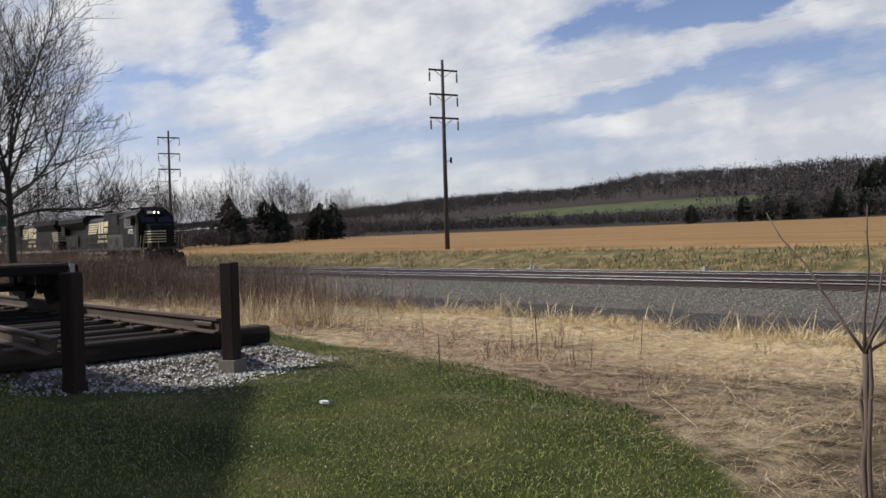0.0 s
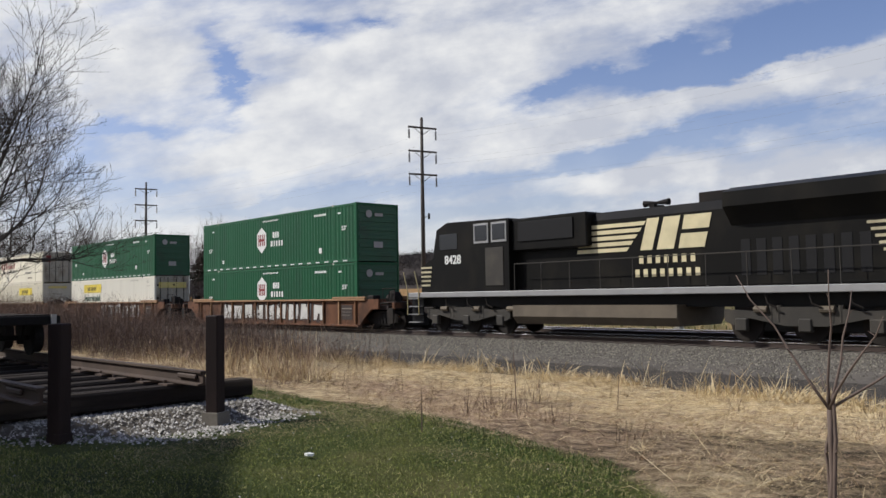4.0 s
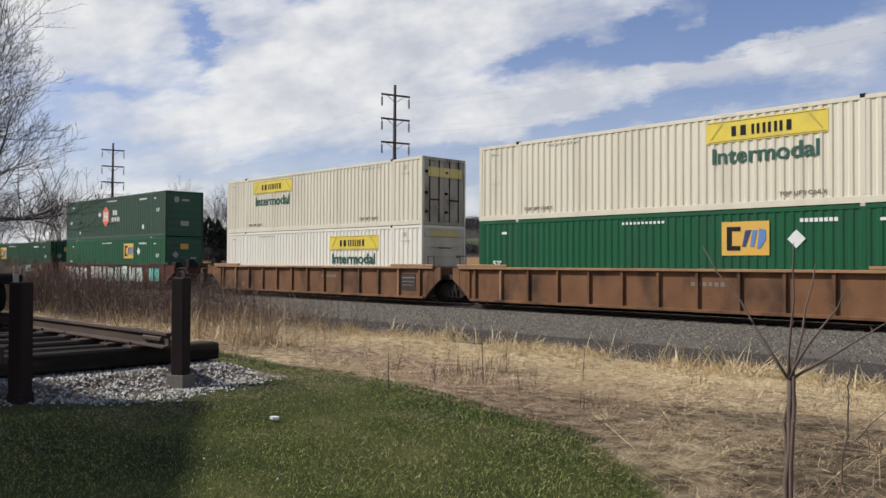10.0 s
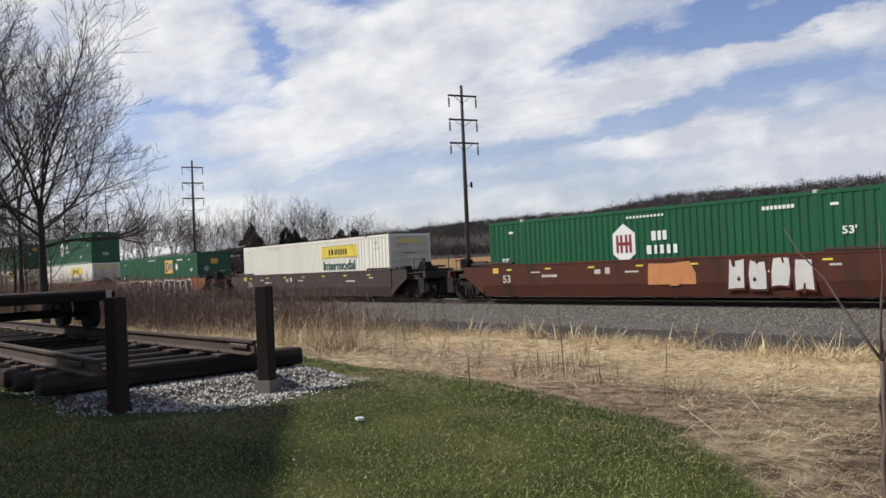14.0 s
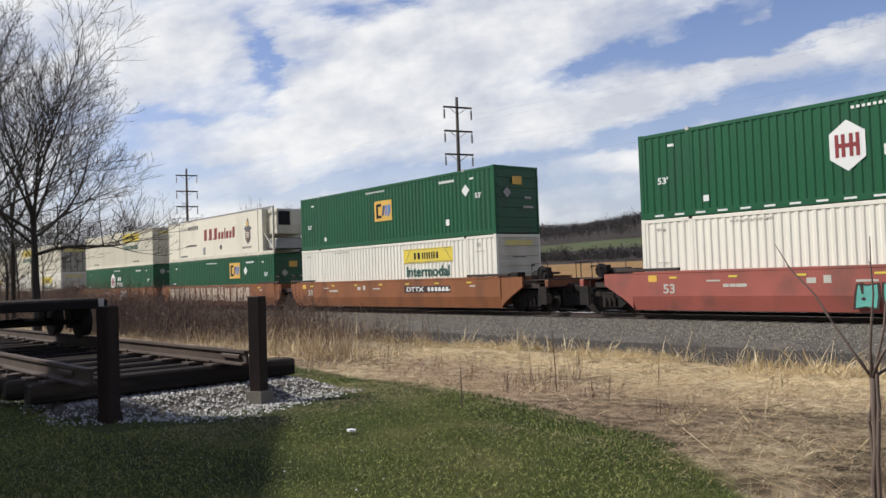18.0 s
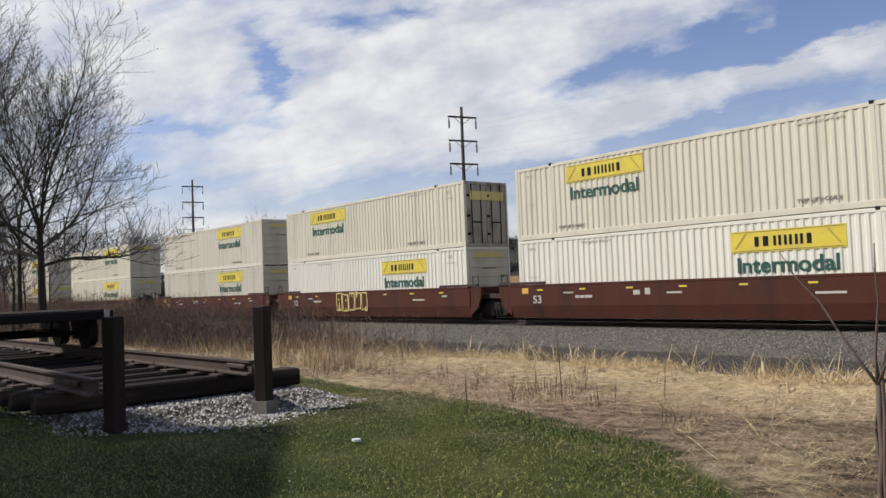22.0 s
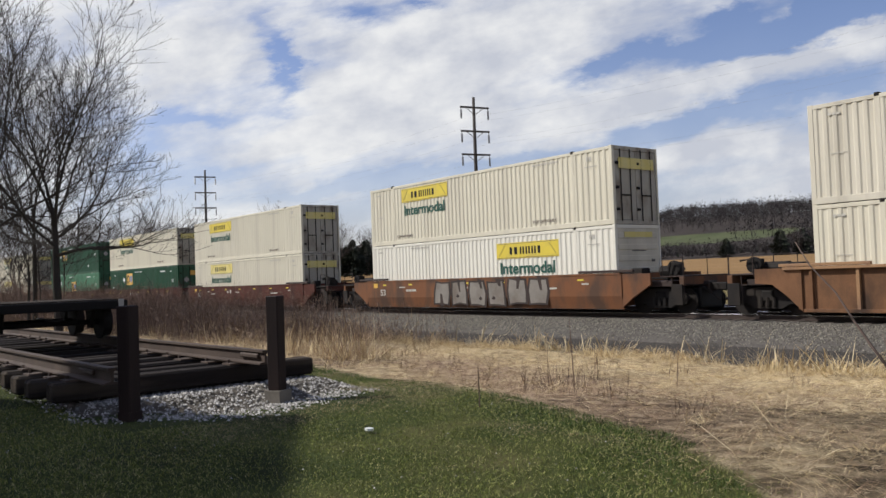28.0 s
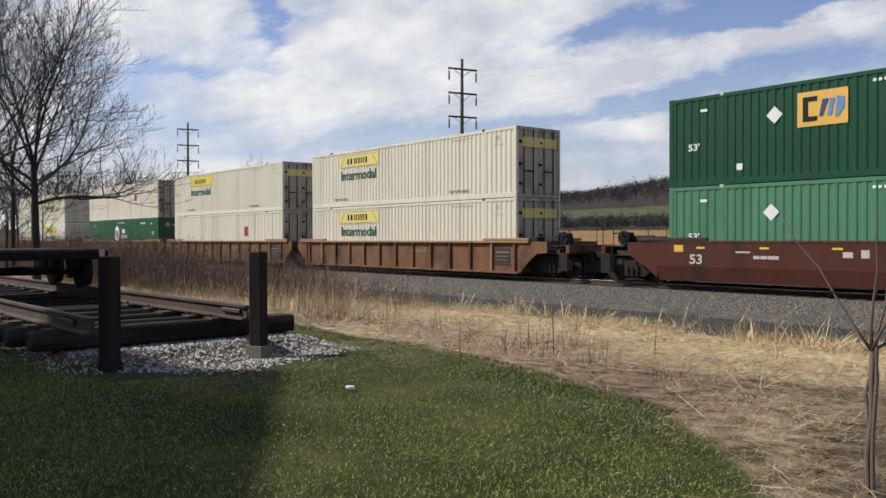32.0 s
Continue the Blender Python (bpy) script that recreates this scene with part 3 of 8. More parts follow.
def ground_material():
    mt = bpy.data.materials.new("ground")
    mt.use_nodes = True
    n, link = links(mt.node_tree)
    b = n["Principled BSDF"]
    b.inputs["Roughness"].default_value = 0.95
    b.inputs["Specular IOR Level"].default_value = 0.15
    g = n.new("ShaderNodeNewGeometry")

    def noise_tex(s, d=5.0, st=(1, 1, 1)):
        mp = n.new("ShaderNodeMapping")
        mp.inputs["Scale"].default_value = st
        link(g.outputs["Position"], mp.inputs["Vector"])
        k = n.new("ShaderNodeTexNoise")
        k.inputs["Scale"].default_value = s
        k.inputs["Detail"].default_value = d
        link(mp.outputs[0], k.inputs["Vector"])
        return k.outputs[0]

    def ramp(fac, stops):
        rp = n.new("ShaderNodeValToRGB")
        e = rp.color_ramp.elements
        e[0].position, e[0].color = stops[0][0], (*stops[0][1], 1)
        e[1].position, e[1].color = stops[-1][0], (*stops[-1][1], 1)
        for p, c in stops[1:-1]:
            k = e.new(p)
            k.color = (*c, 1)
        link(fac, rp.inputs[0])
        return rp.outputs[0]

    def mix(f, a, c):
        k = n.new("ShaderNodeMix")
        k.data_type = "RGBA"
        link(f, k.inputs["Factor"])
        link(a, k.inputs["A"])
        link(c, k.inputs["B"])
        return k.outputs["Result"]

    mid, fine, wide = noise_tex(1.1), noise_tex(14.0), noise_tex(0.09)
    rows = noise_tex(0.5, 4.0, (0.12, 2.2, 1))
    patch = noise_tex(0.45, 6.0)
    lawn = ramp(mid, [(0.3, (0.024, 0.033, 0.007)), (0.5, (0.045, 0.058, 0.012)), (0.62, (0.070, 0.076, 0.021)), (0.78, (0.12, 0.105, 0.042))])
    # straw lies in combed swaths: long fibres along three ways, one way to a patch
    def fibres(turn, seed):
        mp = n.new("ShaderNodeMapping")
        mp.inputs["Rotation"].default_value = (0, 0, radians(turn))
        mp.inputs["Location"].default_value = (seed, seed * 0.7, 0)
        link(g.outputs["Position"], mp.inputs["Vector"])
        st = n.new("ShaderNodeMapping")
        st.inputs["Scale"].default_value = (14.0, 200.0, 14.0)
        link(mp.outputs[0], st.inputs["Vector"])
        k = n.new("ShaderNodeTexNoise")
        k.inputs["Scale"].default_value = 1.0
        k.inputs["Detail"].default_value = 3.0
        k.inputs["Roughness"].default_value = 0.6
        k.inputs["Distortion"].default_value = 0.7
        link(st.outputs[0], k.inputs["Vector"])
        return k.outputs["Fac"]

    def grey(f, a, c):
        k = n.new("ShaderNodeMix")
        link(f, k.inputs["Factor"])
        link(a, k.inputs["A"])
        link(c, k.inputs["B"])
        return k.outputs["Result"]

    way_1, way_2 = ramp(noise_tex(1.3, 2.0), [(0.46, (0, 0, 0)), (0.54, (1, 1, 1))]), ramp(noise_tex(2.1, 2.0), [(0.5, (0, 0, 0)), (0.58, (1, 1, 1))])
    straw = grey(way_2, grey(way_1, fibres(38, 0.0), fibres(-25, 3.0)), fibres(80, 7.0))
    clump = noise_tex(5.5, 6.0)
    both = n.new("ShaderNodeMath")
    both.operation = "MULTIPLY_ADD"
    link(clump, both.inputs[0])
    both.inputs[1].default_value = 0.8
    link(straw, both.inputs[2])
    half = n.new("ShaderNodeMath")
    half.operation = "MULTIPLY"
    half.inputs[1].default_value = 0.555
    link(both.outputs[0], half.inputs[0])
    strawy = half.outputs[0]
    # the dark low stops paint the shade between straws into the colour
    dry_pale = ramp(strawy, [(0.39, (0.08, 0.056, 0.030)), (0.44, (0.25, 0.18, 0.098)), (0.50, (0.46, 0.355, 0.205)), (0.58, (0.70, 0.575, 0.36))])
    dry_brown = ramp(strawy, [(0.39, (0.045, 0.032, 0.020)), (0.45, (0.14, 0.10, 0.063)), (0.52, (0.29, 0.21, 0.132)), (0.60, (0.54, 0.42, 0.265))])
    dry_red = ramp(strawy, [(0.39, (0.055, 0.033, 0.022)), (0.45, (0.17, 0.108, 0.070)), (0.52, (0.34, 0.23, 0.15)), (0.60, (0.60, 0.46, 0.31))])
    dry_dark = ramp(strawy, [(0.39, (0.020, 0.015, 0.008)), (0.46, (0.062, 0.046, 0.026)), (0.53, (0.135, 0.102, 0.060)), (0.62, (0.31, 0.24, 0.15))])
    a3, s3 = n.new("ShaderNodeAttribute"), n.new("ShaderNodeSeparateColor")
    a3.attribute_name = "dry_zones"
    link(a3.outputs["Color"], s3.inputs[0])
    dry = mix(ramp(patch, [(0.44, (0, 0, 0)), (0.54, (1, 1, 1))]), dry_brown, dry_pale)
    dry = mix(s3.outputs[2], dry, dry_pale)
    dry = mix(s3.outputs[1], dry, dry_red)
    dry = mix(s3.outputs[0], dry, dry_dark)
    cinder = ramp(fine, [(0.32, (0.020, 0.018, 0.016)), (0.68, (0.095, 0.084, 0.072))])
    bank = ramp(mid, [(0.3, (0.055, 0.060, 0.024)), (0.5, (0.125, 0.105, 0.048)), (0.7, (0.25, 0.185, 0.088))])
    field = ramp(rows, [(0.3, (0.165, 0.095, 0.038)), (0.5, (0.24, 0.143, 0.058)), (0.7, (0.32, 0.20, 0.088))])
    pasture = ramp(wide, [(0.3, (0.062, 0.076, 0.034)), (0.7, (0.088, 0.098, 0.046))])
    woods = ramp(wide, [(0.3, (0.036, 0.029, 0.025)), (0.7, (0.055, 0.045, 0.038))])
    a1, a2 = n.new("ShaderNodeAttribute"), n.new("ShaderNodeAttribute")
    a1.attribute_name, a2.attribute_name = "cover_near", "cover_far"
    s1, s2 = n.new("ShaderNodeSeparateColor"), n.new("ShaderNodeSeparateColor")
    link(a1.outputs["Color"], s1.inputs[0])
    link(a2.outputs["Color"], s2.inputs[0])

    def ragged(m, amount, f):
        k = n.new("ShaderNodeMath")
        k.operation = "MULTIPLY_ADD"
        link(f, k.inputs[0])
        k.inputs[1].default_value = amount
        link(m, k.inputs[2])
        s = n.new("ShaderNodeMapRange")
        s.inputs["From Min"].default_value = 0.42 + amount * 0.5
        s.inputs["From Max"].default_value = 0.58 + amount * 0.5
        link(k.outputs[0], s.inputs["Value"])
        return s.outputs[0]

    c = woods
    c = mix(ragged(s2.outputs[2], 0.1, wide), c, pasture)
    c = mix(ragged(s2.outputs[1], 0.15, mid), c, field)
    c = mix(ragged(s2.outputs[0], 0.3, mid), c, bank)
    c = mix(ragged(s1.outputs[2], 0.5, mid), c, cinder)
    c = mix(ragged(s1.outputs[1], 0.5, mid), c, dry)
    c = mix(ragged(s1.outputs[0], 0.6, mid), c, lawn)
    link(c, b.inputs["Base Color"])
    bp = n.new("ShaderNodeBump")
    bp.inputs["Strength"].default_value = 0.7
    bp.inputs["Distance"].default_value = 0.05
    link(grey(s1.outputs[1], fine, strawy), bp.inputs["Height"])
    link(bp.outputs[0], b.inputs["Normal"])
    return mt


def graded(stops):
    """Grid lines: from each stop to the next in steps of the given width."""
    out = [stops[0][0]]
    for (a, step), (b, _) in zip(stops, stops[1:]):
        k = max(1, round((b - a) / step))
        out += [a + (b - a) * (i + 1) / k for i in range(k)]
    return np.array(out)


def build_ground():
    xs = graded([(-2600, 200), (-1200, 60), (-300, 10), (-60, 2.0), (-26, 0.17), (4, 1.0), (14, 6), (60, 30), (400, 150), (1600, 0)])
    ys = graded([(-700, 100), (-60, 8), (-8, 0.8), (0, 0.13), (17, 0.4), (21, 2.0), (33, 0.7), (47, 6), (260, 14), (700, 60), (2600, 0)])
    X, Y = np.meshgrid(xs, ys)
    Z = ground_z(X, Y)
    nx, ny = len(xs), len(ys)
    v = np.stack([X.ravel(), Y.ravel(), Z.ravel()], 1)
    i = np.arange(nx * ny).reshape(ny, nx)
    f = np.stack([i[:-1, :-1].ravel(), i[:-1, 1:].ravel(), i[1:, 1:].ravel(), i[1:, :-1].ravel()], 1)
    ob = scatter_mesh("ground", v, f, ground_material())
    ob.data.shade_smooth()
    yy = (Y - nbend(X)).ravel()
    x, y = X.ravel(), Y.ravel()
    one = np.ones_like(x)
    lawn = np.clip(0.5 + (lawn_edge(x) - y) * 0.9, 0, 1)
    dry = np.clip(0.5 + (15.6 - yy) * 0.7, 0, 1)
    cinder = np.clip(0.5 + (33.5 - yy) * 0.5, 0, 1)
    bank = np.clip(0.5 + (40.5 - yy) * 0.5, 0, 1)
    field = np.clip(0.5 + (203 - yy) * 0.1, 0, 1)
    past = np.clip(0.5 + (34 - np.abs(yy - 326)) * 0.05, 0, 1) * smoothstep(-350, -300, x) * (1 - smoothstep(-205, -165, x))
    zones = dry_zones(x, y)
    for nm, cols in (("cover_near", (lawn, dry, cinder, one)), ("cover_far", (bank, field, past, one)), ("dry_zones", (*zones, one))):
        at = ob.data.color_attributes.new(nm, "FLOAT_COLOR", "POINT")
        at.data.foreach_set("color", np.stack(cols, 1).astype(np.float32).ravel())
    tagged(ob, "lawn, dry grass, dark cinder strip and tan stubble field", "ground", kind="structure")


build_ground()

# ---- the main tracks ----


def strip(profile, x0, x1, step, centre):
    """A profile of (y, z) swept along the line of the main tracks."""
    b = Build()
    xs = graded([(x0, step), (x1, 0)])
    k = len(profile)
    for x in xs:
        dy = float(nbend(x))
        b.v += [(x, centre + dy + p[0], p[1]) for p in profile]
    for i in range(len(xs) - 1):
        for j in range(k - 1):
            a = i * k + j
            b.f.append((a, a + k, a + k + 1, a + 1))
    return b


RAIL = [(-0.07, -0.17), (-0.07, -0.155), (-0.012, -0.14), (-0.012, -0.045), (-0.036, -0.03), (-0.036, -0.004), (0.036, -0.004), (0.036, -0.03), (0.012, -0.045), (0.012, -0.14), (0.07, -0.155), (0.07, -0.17)]


def build_tracks():
    b = strip([(-4.9, -0.64), (-4.2, -0.45), (-2.3, -0.25), (-1.6, -0.19), (1.6, -0.19), (2.15, -0.2), (2.7, -0.19), (5.9, -0.19), (6.6, -0.25), (9.0, -0.62)], -420, 120, 3.0, TRACK)
    ob = part("ballast_bed", b, surface("ballast", (0.095, 0.084, 0.071), 0.95, var=0.5, scale=6.0, fine=45.0, bump=0.5, dirt=(0.06, 0.055, 0.05), dirt_amount=0.5, dirt_scale=0.8))
    tagged(ob, "grey crushed stone ballast bed under two tracks", "ballast", kind="structure")
    for c, nm in ((TRACK, "track_1"), (TRACK_2, "track_2")):
        tr = thing(nm, "straight railway track of steel rails on timber ties", "railway track", kind="structure")
        for s in (-0.753, 0.753):
            r = part("rail", strip([(s + a, z) for a, z in RAIL], -420, 120, 3.0, c), M["rail_side"], tr)
            part("rail_head", strip([(s - 0.0375, -0.028), (s - 0.0375, -0.018), (s - 0.024, 0.0), (s + 0.024, 0.0), (s + 0.036, -0.008)], -420, 120, 3.0, c), M["rail_head"], r, "shiny worn running surface")
        tm = Build().box(-0.115, 0.115, -1.3, 1.3, -0.33, -0.165, 0.01).mesh("tie", M["tie"])
        far = Build()
        for i in range(160):
            x = -62.0 + 0.53 * i
            ob = part("tie", tm, M["tie"], tr)
            ob.location = (x, c + bend(x), 0.0)
            ob.rotation_euler = (0, 0, radians(heading(x)))
        for i in range(120):
            x = -62.53 - 0.53 * i
            far.box(x - 0.115, x + 0.115, c + bend(x) - 1.3, c + bend(x) + 1.3, -0.33, -0.165)
        ob = part("far_ties", far, M["tie"], tr)
        ob["kind"] = "stuff"


build_tracks()

# ---- utility poles ----


def build_pole(x, y, h, turn, group):
    z = float(ground_z(x, y))
    po = thing("utility_pole", "tall wooden utility pole with three crossarms and hanging insulators", "utility pole", group)
    po.matrix_basis = pose(x, y, z, 0, 0, turn)
    part("pole", Build().tube([(0, 0, -1.0), (0, 0, h * 0.5), (0.02, 0, h)], [0.19, 0.155, 0.11], 10), M["pole_wood"], po, smooth=True)
    for i, d in enumerate((0.85, 2.75, 4.6)):
        zz = h - d
        arm = part("crossarm", Build().box(-1.27, 1.27, -0.20, -0.10, zz - 0.07, zz + 0.07, 0.01), M["pole_wood"], po)
        for s in (-1, 1):
            part("brace", Build().tube([(s * 0.75, -0.15, zz - 0.05), (s * 0.06, -0.13, zz - 0.55)], 0.022, 5), M["iron"], arm)
            path, rs = [(s * 1.2, -0.15, zz - 0.06), (s * 1.2, -0.15, zz - 0.2)], [0.02, 0.02]
            for k in range(6):
                path += [(s * 1.2, -0.15, zz - 0.21 - k * 0.12), (s * 1.2, -0.15, zz - 0.30 - k * 0.12)]
                rs += [0.045, 0.09]
            iz = Build().tube(path, rs, 8)
            part("insulator", iz, M["insulator"], arm)
    part("lamp_bracket", Build().tube([(0, 0, h * 0.46), (0.45, -0.1, h * 0.47)], 0.03, 5).cyl((0.5, -0.1), 2, 0.09, h * 0.455, h * 0.485, 8), M["iron"], po)
    return po


POLES = [(-50.3, 41.9, 14.9), (-96.8, 37.9, 14.9), (-143.5, 34.6, 14.6), (-190.0, 30.0, 14.6), (-3.5, 44.5, 14.9), (43.0, 46.0, 14.9)]


def build_poles():
    for x, y, h in POLES:
        build_pole(x, y, h, 78, "utility poles along the railway")
    order = sorted(POLES)
    for i, d in enumerate((0.85, 2.75, 4.6)):
        for s in (-1, 1):
            b = Build()
            for (xa, ya, ha), (xb, yb, hb) in zip(order, order[1:]):
                path = []
                for k in range(13):
                    u = k / 12
                    x, y = xa + (xb - xa) * u, ya + (yb - ya) * u
                    za = float(ground_z(xa, ya)) + ha - d - 0.95
                    zb = float(ground_z(xb, yb)) + hb - d - 0.95
                    path.append((x + s * 1.2 * math.cos(radians(78)), y + s * 1.2 * math.sin(radians(78)), za + (zb - za) * u - 3.2 * u * (1 - u)))
                b.tube(path, 0.0035, 4)
            tagged(part("power_line", b, M["steel_dull"]), "thin overhead wire strung between the poles", "power line", "overhead wires")


build_poles()
# ---- containers ----
CL, CW, CH = 16.15, 2.59, 2.89
M["scroll"] = surface("logo_scroll", (0.42, 0.33, 0.05), 0.5, var=0.1, bump=0)
M["logo_blue"] = surface("logo_blue", (0.10, 0.20, 0.42), 0.5, var=0.1, bump=0)
M["crest_brown"] = surface("crest_brown", (0.16, 0.08, 0.05), 0.5, var=0.2, bump=0)


def corrugated(pitch, depth, x0, x1, z0, z1, y, sign):
    """A side wall with trapezoid ribs, from x0 to x1."""
    b = Build()
    k = max(2, round((x1 - x0) / pitch))
    p = (x1 - x0) / k
    pts = []
    for i in range(k):
        a = x0 + i * p
        pts += [(a, 0), (a + 0.34 * p, 0), (a + 0.5 * p, depth), (a + 0.84 * p, depth)]
    pts.append((x1, 0))
    for x, d in pts:
        b.v += [(x, y + sign * d, z0), (x, y + sign * d, z1)]
    for i in range(len(pts) - 1):
        q = (2 * i, 2 * i + 2, 2 * i + 3, 2 * i + 1)
        b.f.append(q if sign > 0 else q[::-1])
    return b


def flat(x0, x1, z0, z1, y=0.009, t=0.006):
    return Build().box(x0, x1, y - t, y, z0, z1)


def bars(words, x0, z0, h, y=0.006, gap=0.3):
    """Unreadable or branded words as plain bars: the widths of the words."""
    b = Build()
    x = x0
    for w in words:
        b.box(x, x + w, y - 0.006, y, z0, z0 + h)
        x += w + gap * h
    return b


def marks(name, words, x0, z0, h, mat, parent, y=0.006, gap=0.3):
    """Branded or unreadable words: one plain bar for each letter or word, a part each."""
    x = x0
    for w in words:
        part(name, Build().box(x, x + w, y - 0.006, y, z0, z0 + h), mat, parent)
        x += w + gap * h


def stencil(b, mat, parent):
    """Small stencilled data, too small to read or to pick apart."""
    part("stencil", b, mat, parent)["kind"] = "stuff"


def hexagon(cx, cz, r, y, t=0.006):
    return Build().prism([(cx + r * math.sin(k * math.pi / 3) * 0.9, cz + r * math.cos(k * math.pi / 3) * 1.12) for k in range(6)], 1, y - t, y)


def diamond(cx, cz, r, y=0.006):
    return Build().prism([(cx - r, cz), (cx, cz - r), (cx + r, cz), (cx, cz + r)], 1, y - 0.006, y)


INTERMODAL = lettering("Intermodal", 0.66, M["letter_green"], 3.2)
FIFTY = lettering("53'", 0.30, M["letter_white"], 0.42)
FIFTY_XHC = [lettering("53 ft", 0.34, M["letter_grey"], 0.62), lettering("XHC", 0.34, M["letter_grey"], 0.62)]
TOP_LIFT = lettering("TOP LIFT ONLY", 0.16, M["letter_dim"], 1.35)
GLOBAL = lettering("GLOBAL TRANSPORTATION", 0.26, M["letter_grey"], 3.9)


def words_part(name, me, x, z, parent, y=0.005, label=""):
    ob = part(name, me, None, parent, label)
    ob.location = (x, y, z)
    return ob


def shell(name, label, body, door, pitch=0.27, depth=0.024, posts=True, front="door", back="rib", rail=None, group="shipping containers on the train"):
    """A 53-foot container. Origin: the near lower rear corner; x runs to the front of the train, y away from the lawn."""
    c = thing(name, label, "shipping container", group)
    rail = rail or body
    sides = [(0.16, 1.9), (2.06, 14.09), (14.25, CL - 0.16)] if posts else [(0.16, CL - 0.16)]
    for s, y in ((1, 0.0), (-1, CW)):
        for x0, x1 in sides:
            part("side_panel", corrugated(pitch, depth, x0, x1, 0.17, CH - 0.13, y + s * 0.012, s), body, c)
    part("roof", Build().box(0.05, CL - 0.05, 0.03, CW - 0.03, CH - 0.10, CH - 0.05), body, c)
    part("floor", Build().box(0.05, CL - 0.05, 0.03, CW - 0.03, 0.05, 0.15), M["well_dark"], c)
    for y0, y1 in ((0.0, 0.09), (CW - 0.09, CW)):
        part("top_rail", Build().box(0.1, CL - 0.1, y0 + 0.002, y1 - 0.002, CH - 0.14, CH - 0.02, 0.008), body, c)
        part("bottom_rail", Build().box(0.1, CL - 0.1, y0, y1, 0.0, 0.19, 0.008), rail, c)
        for x in (0.0, CL - 0.16):
            part("corner_post", Build().box(x, x + 0.16, y0 - 0.001, y1 + 0.05 * (1 if y0 < 1 else 0), 0.0, CH, 0.01), body, c)
        if posts:
            for x in (1.9, 14.09):
                po = part("lifting_post", Build().box(x, x + 0.16, y0 + 0.004, y1 - 0.004, 0.0, CH - 0.02, 0.008), body, c)
                part("casting", Build().box(x + 0.01, x + 0.15, y0 - 0.006, y1 + 0.05, CH - 0.09, CH + 0.02, 0.01), M["iron"] if "green" not in body.name else M["letter_faint"], po)
    for x, kind in ((0.0, back), (CL, front)):
        s = 1 if x else -1
        a = x - s * 0.06
        if kind == "door":
            fm = door
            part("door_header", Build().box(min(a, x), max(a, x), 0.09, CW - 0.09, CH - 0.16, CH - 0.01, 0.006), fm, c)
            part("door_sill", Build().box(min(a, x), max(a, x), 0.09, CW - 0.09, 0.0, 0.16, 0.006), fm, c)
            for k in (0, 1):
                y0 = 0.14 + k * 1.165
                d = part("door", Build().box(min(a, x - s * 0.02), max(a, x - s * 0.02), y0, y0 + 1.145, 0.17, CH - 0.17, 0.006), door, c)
                for yy in (y0 + 0.28, y0 + 0.82):
                    part("lock_rod", Build().cyl((x + s * 0.02, yy), 2, 0.022, 0.12, CH - 0.12, 6), M["iron"], d)
                if s > 0:
                    for z in (0.5, 1.3, 2.2):
                        part("hinge", Build().box(x - 0.02, x + 0.04, y0 + 0.02, y0 + 0.16, z, z + 0.1), M["iron"], d)
                part("lock_handle", Build().box(x + min(0, s * 0.045), x + max(0, s * 0.045), y0 + 0.3, y0 + 0.8, 1.05, 1.10), M["iron"], d)
        elif kind == "rib":
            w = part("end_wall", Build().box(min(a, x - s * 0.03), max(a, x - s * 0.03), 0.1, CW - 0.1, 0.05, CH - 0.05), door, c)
            for i in range(6 if s > 0 else 0):
                z = 0.28 + i * 0.42
                part("end_rib", Build().box(min(x - s * 0.04, x), max(x - s * 0.04, x), 0.16, CW - 0.16, z, z + 0.2, 0.012), door, w)
            part("end_header", Build().box(min(a, x), max(a, x), 0.09, CW - 0.09, CH - 0.14, CH - 0.01, 0.006), body, c)
    return c


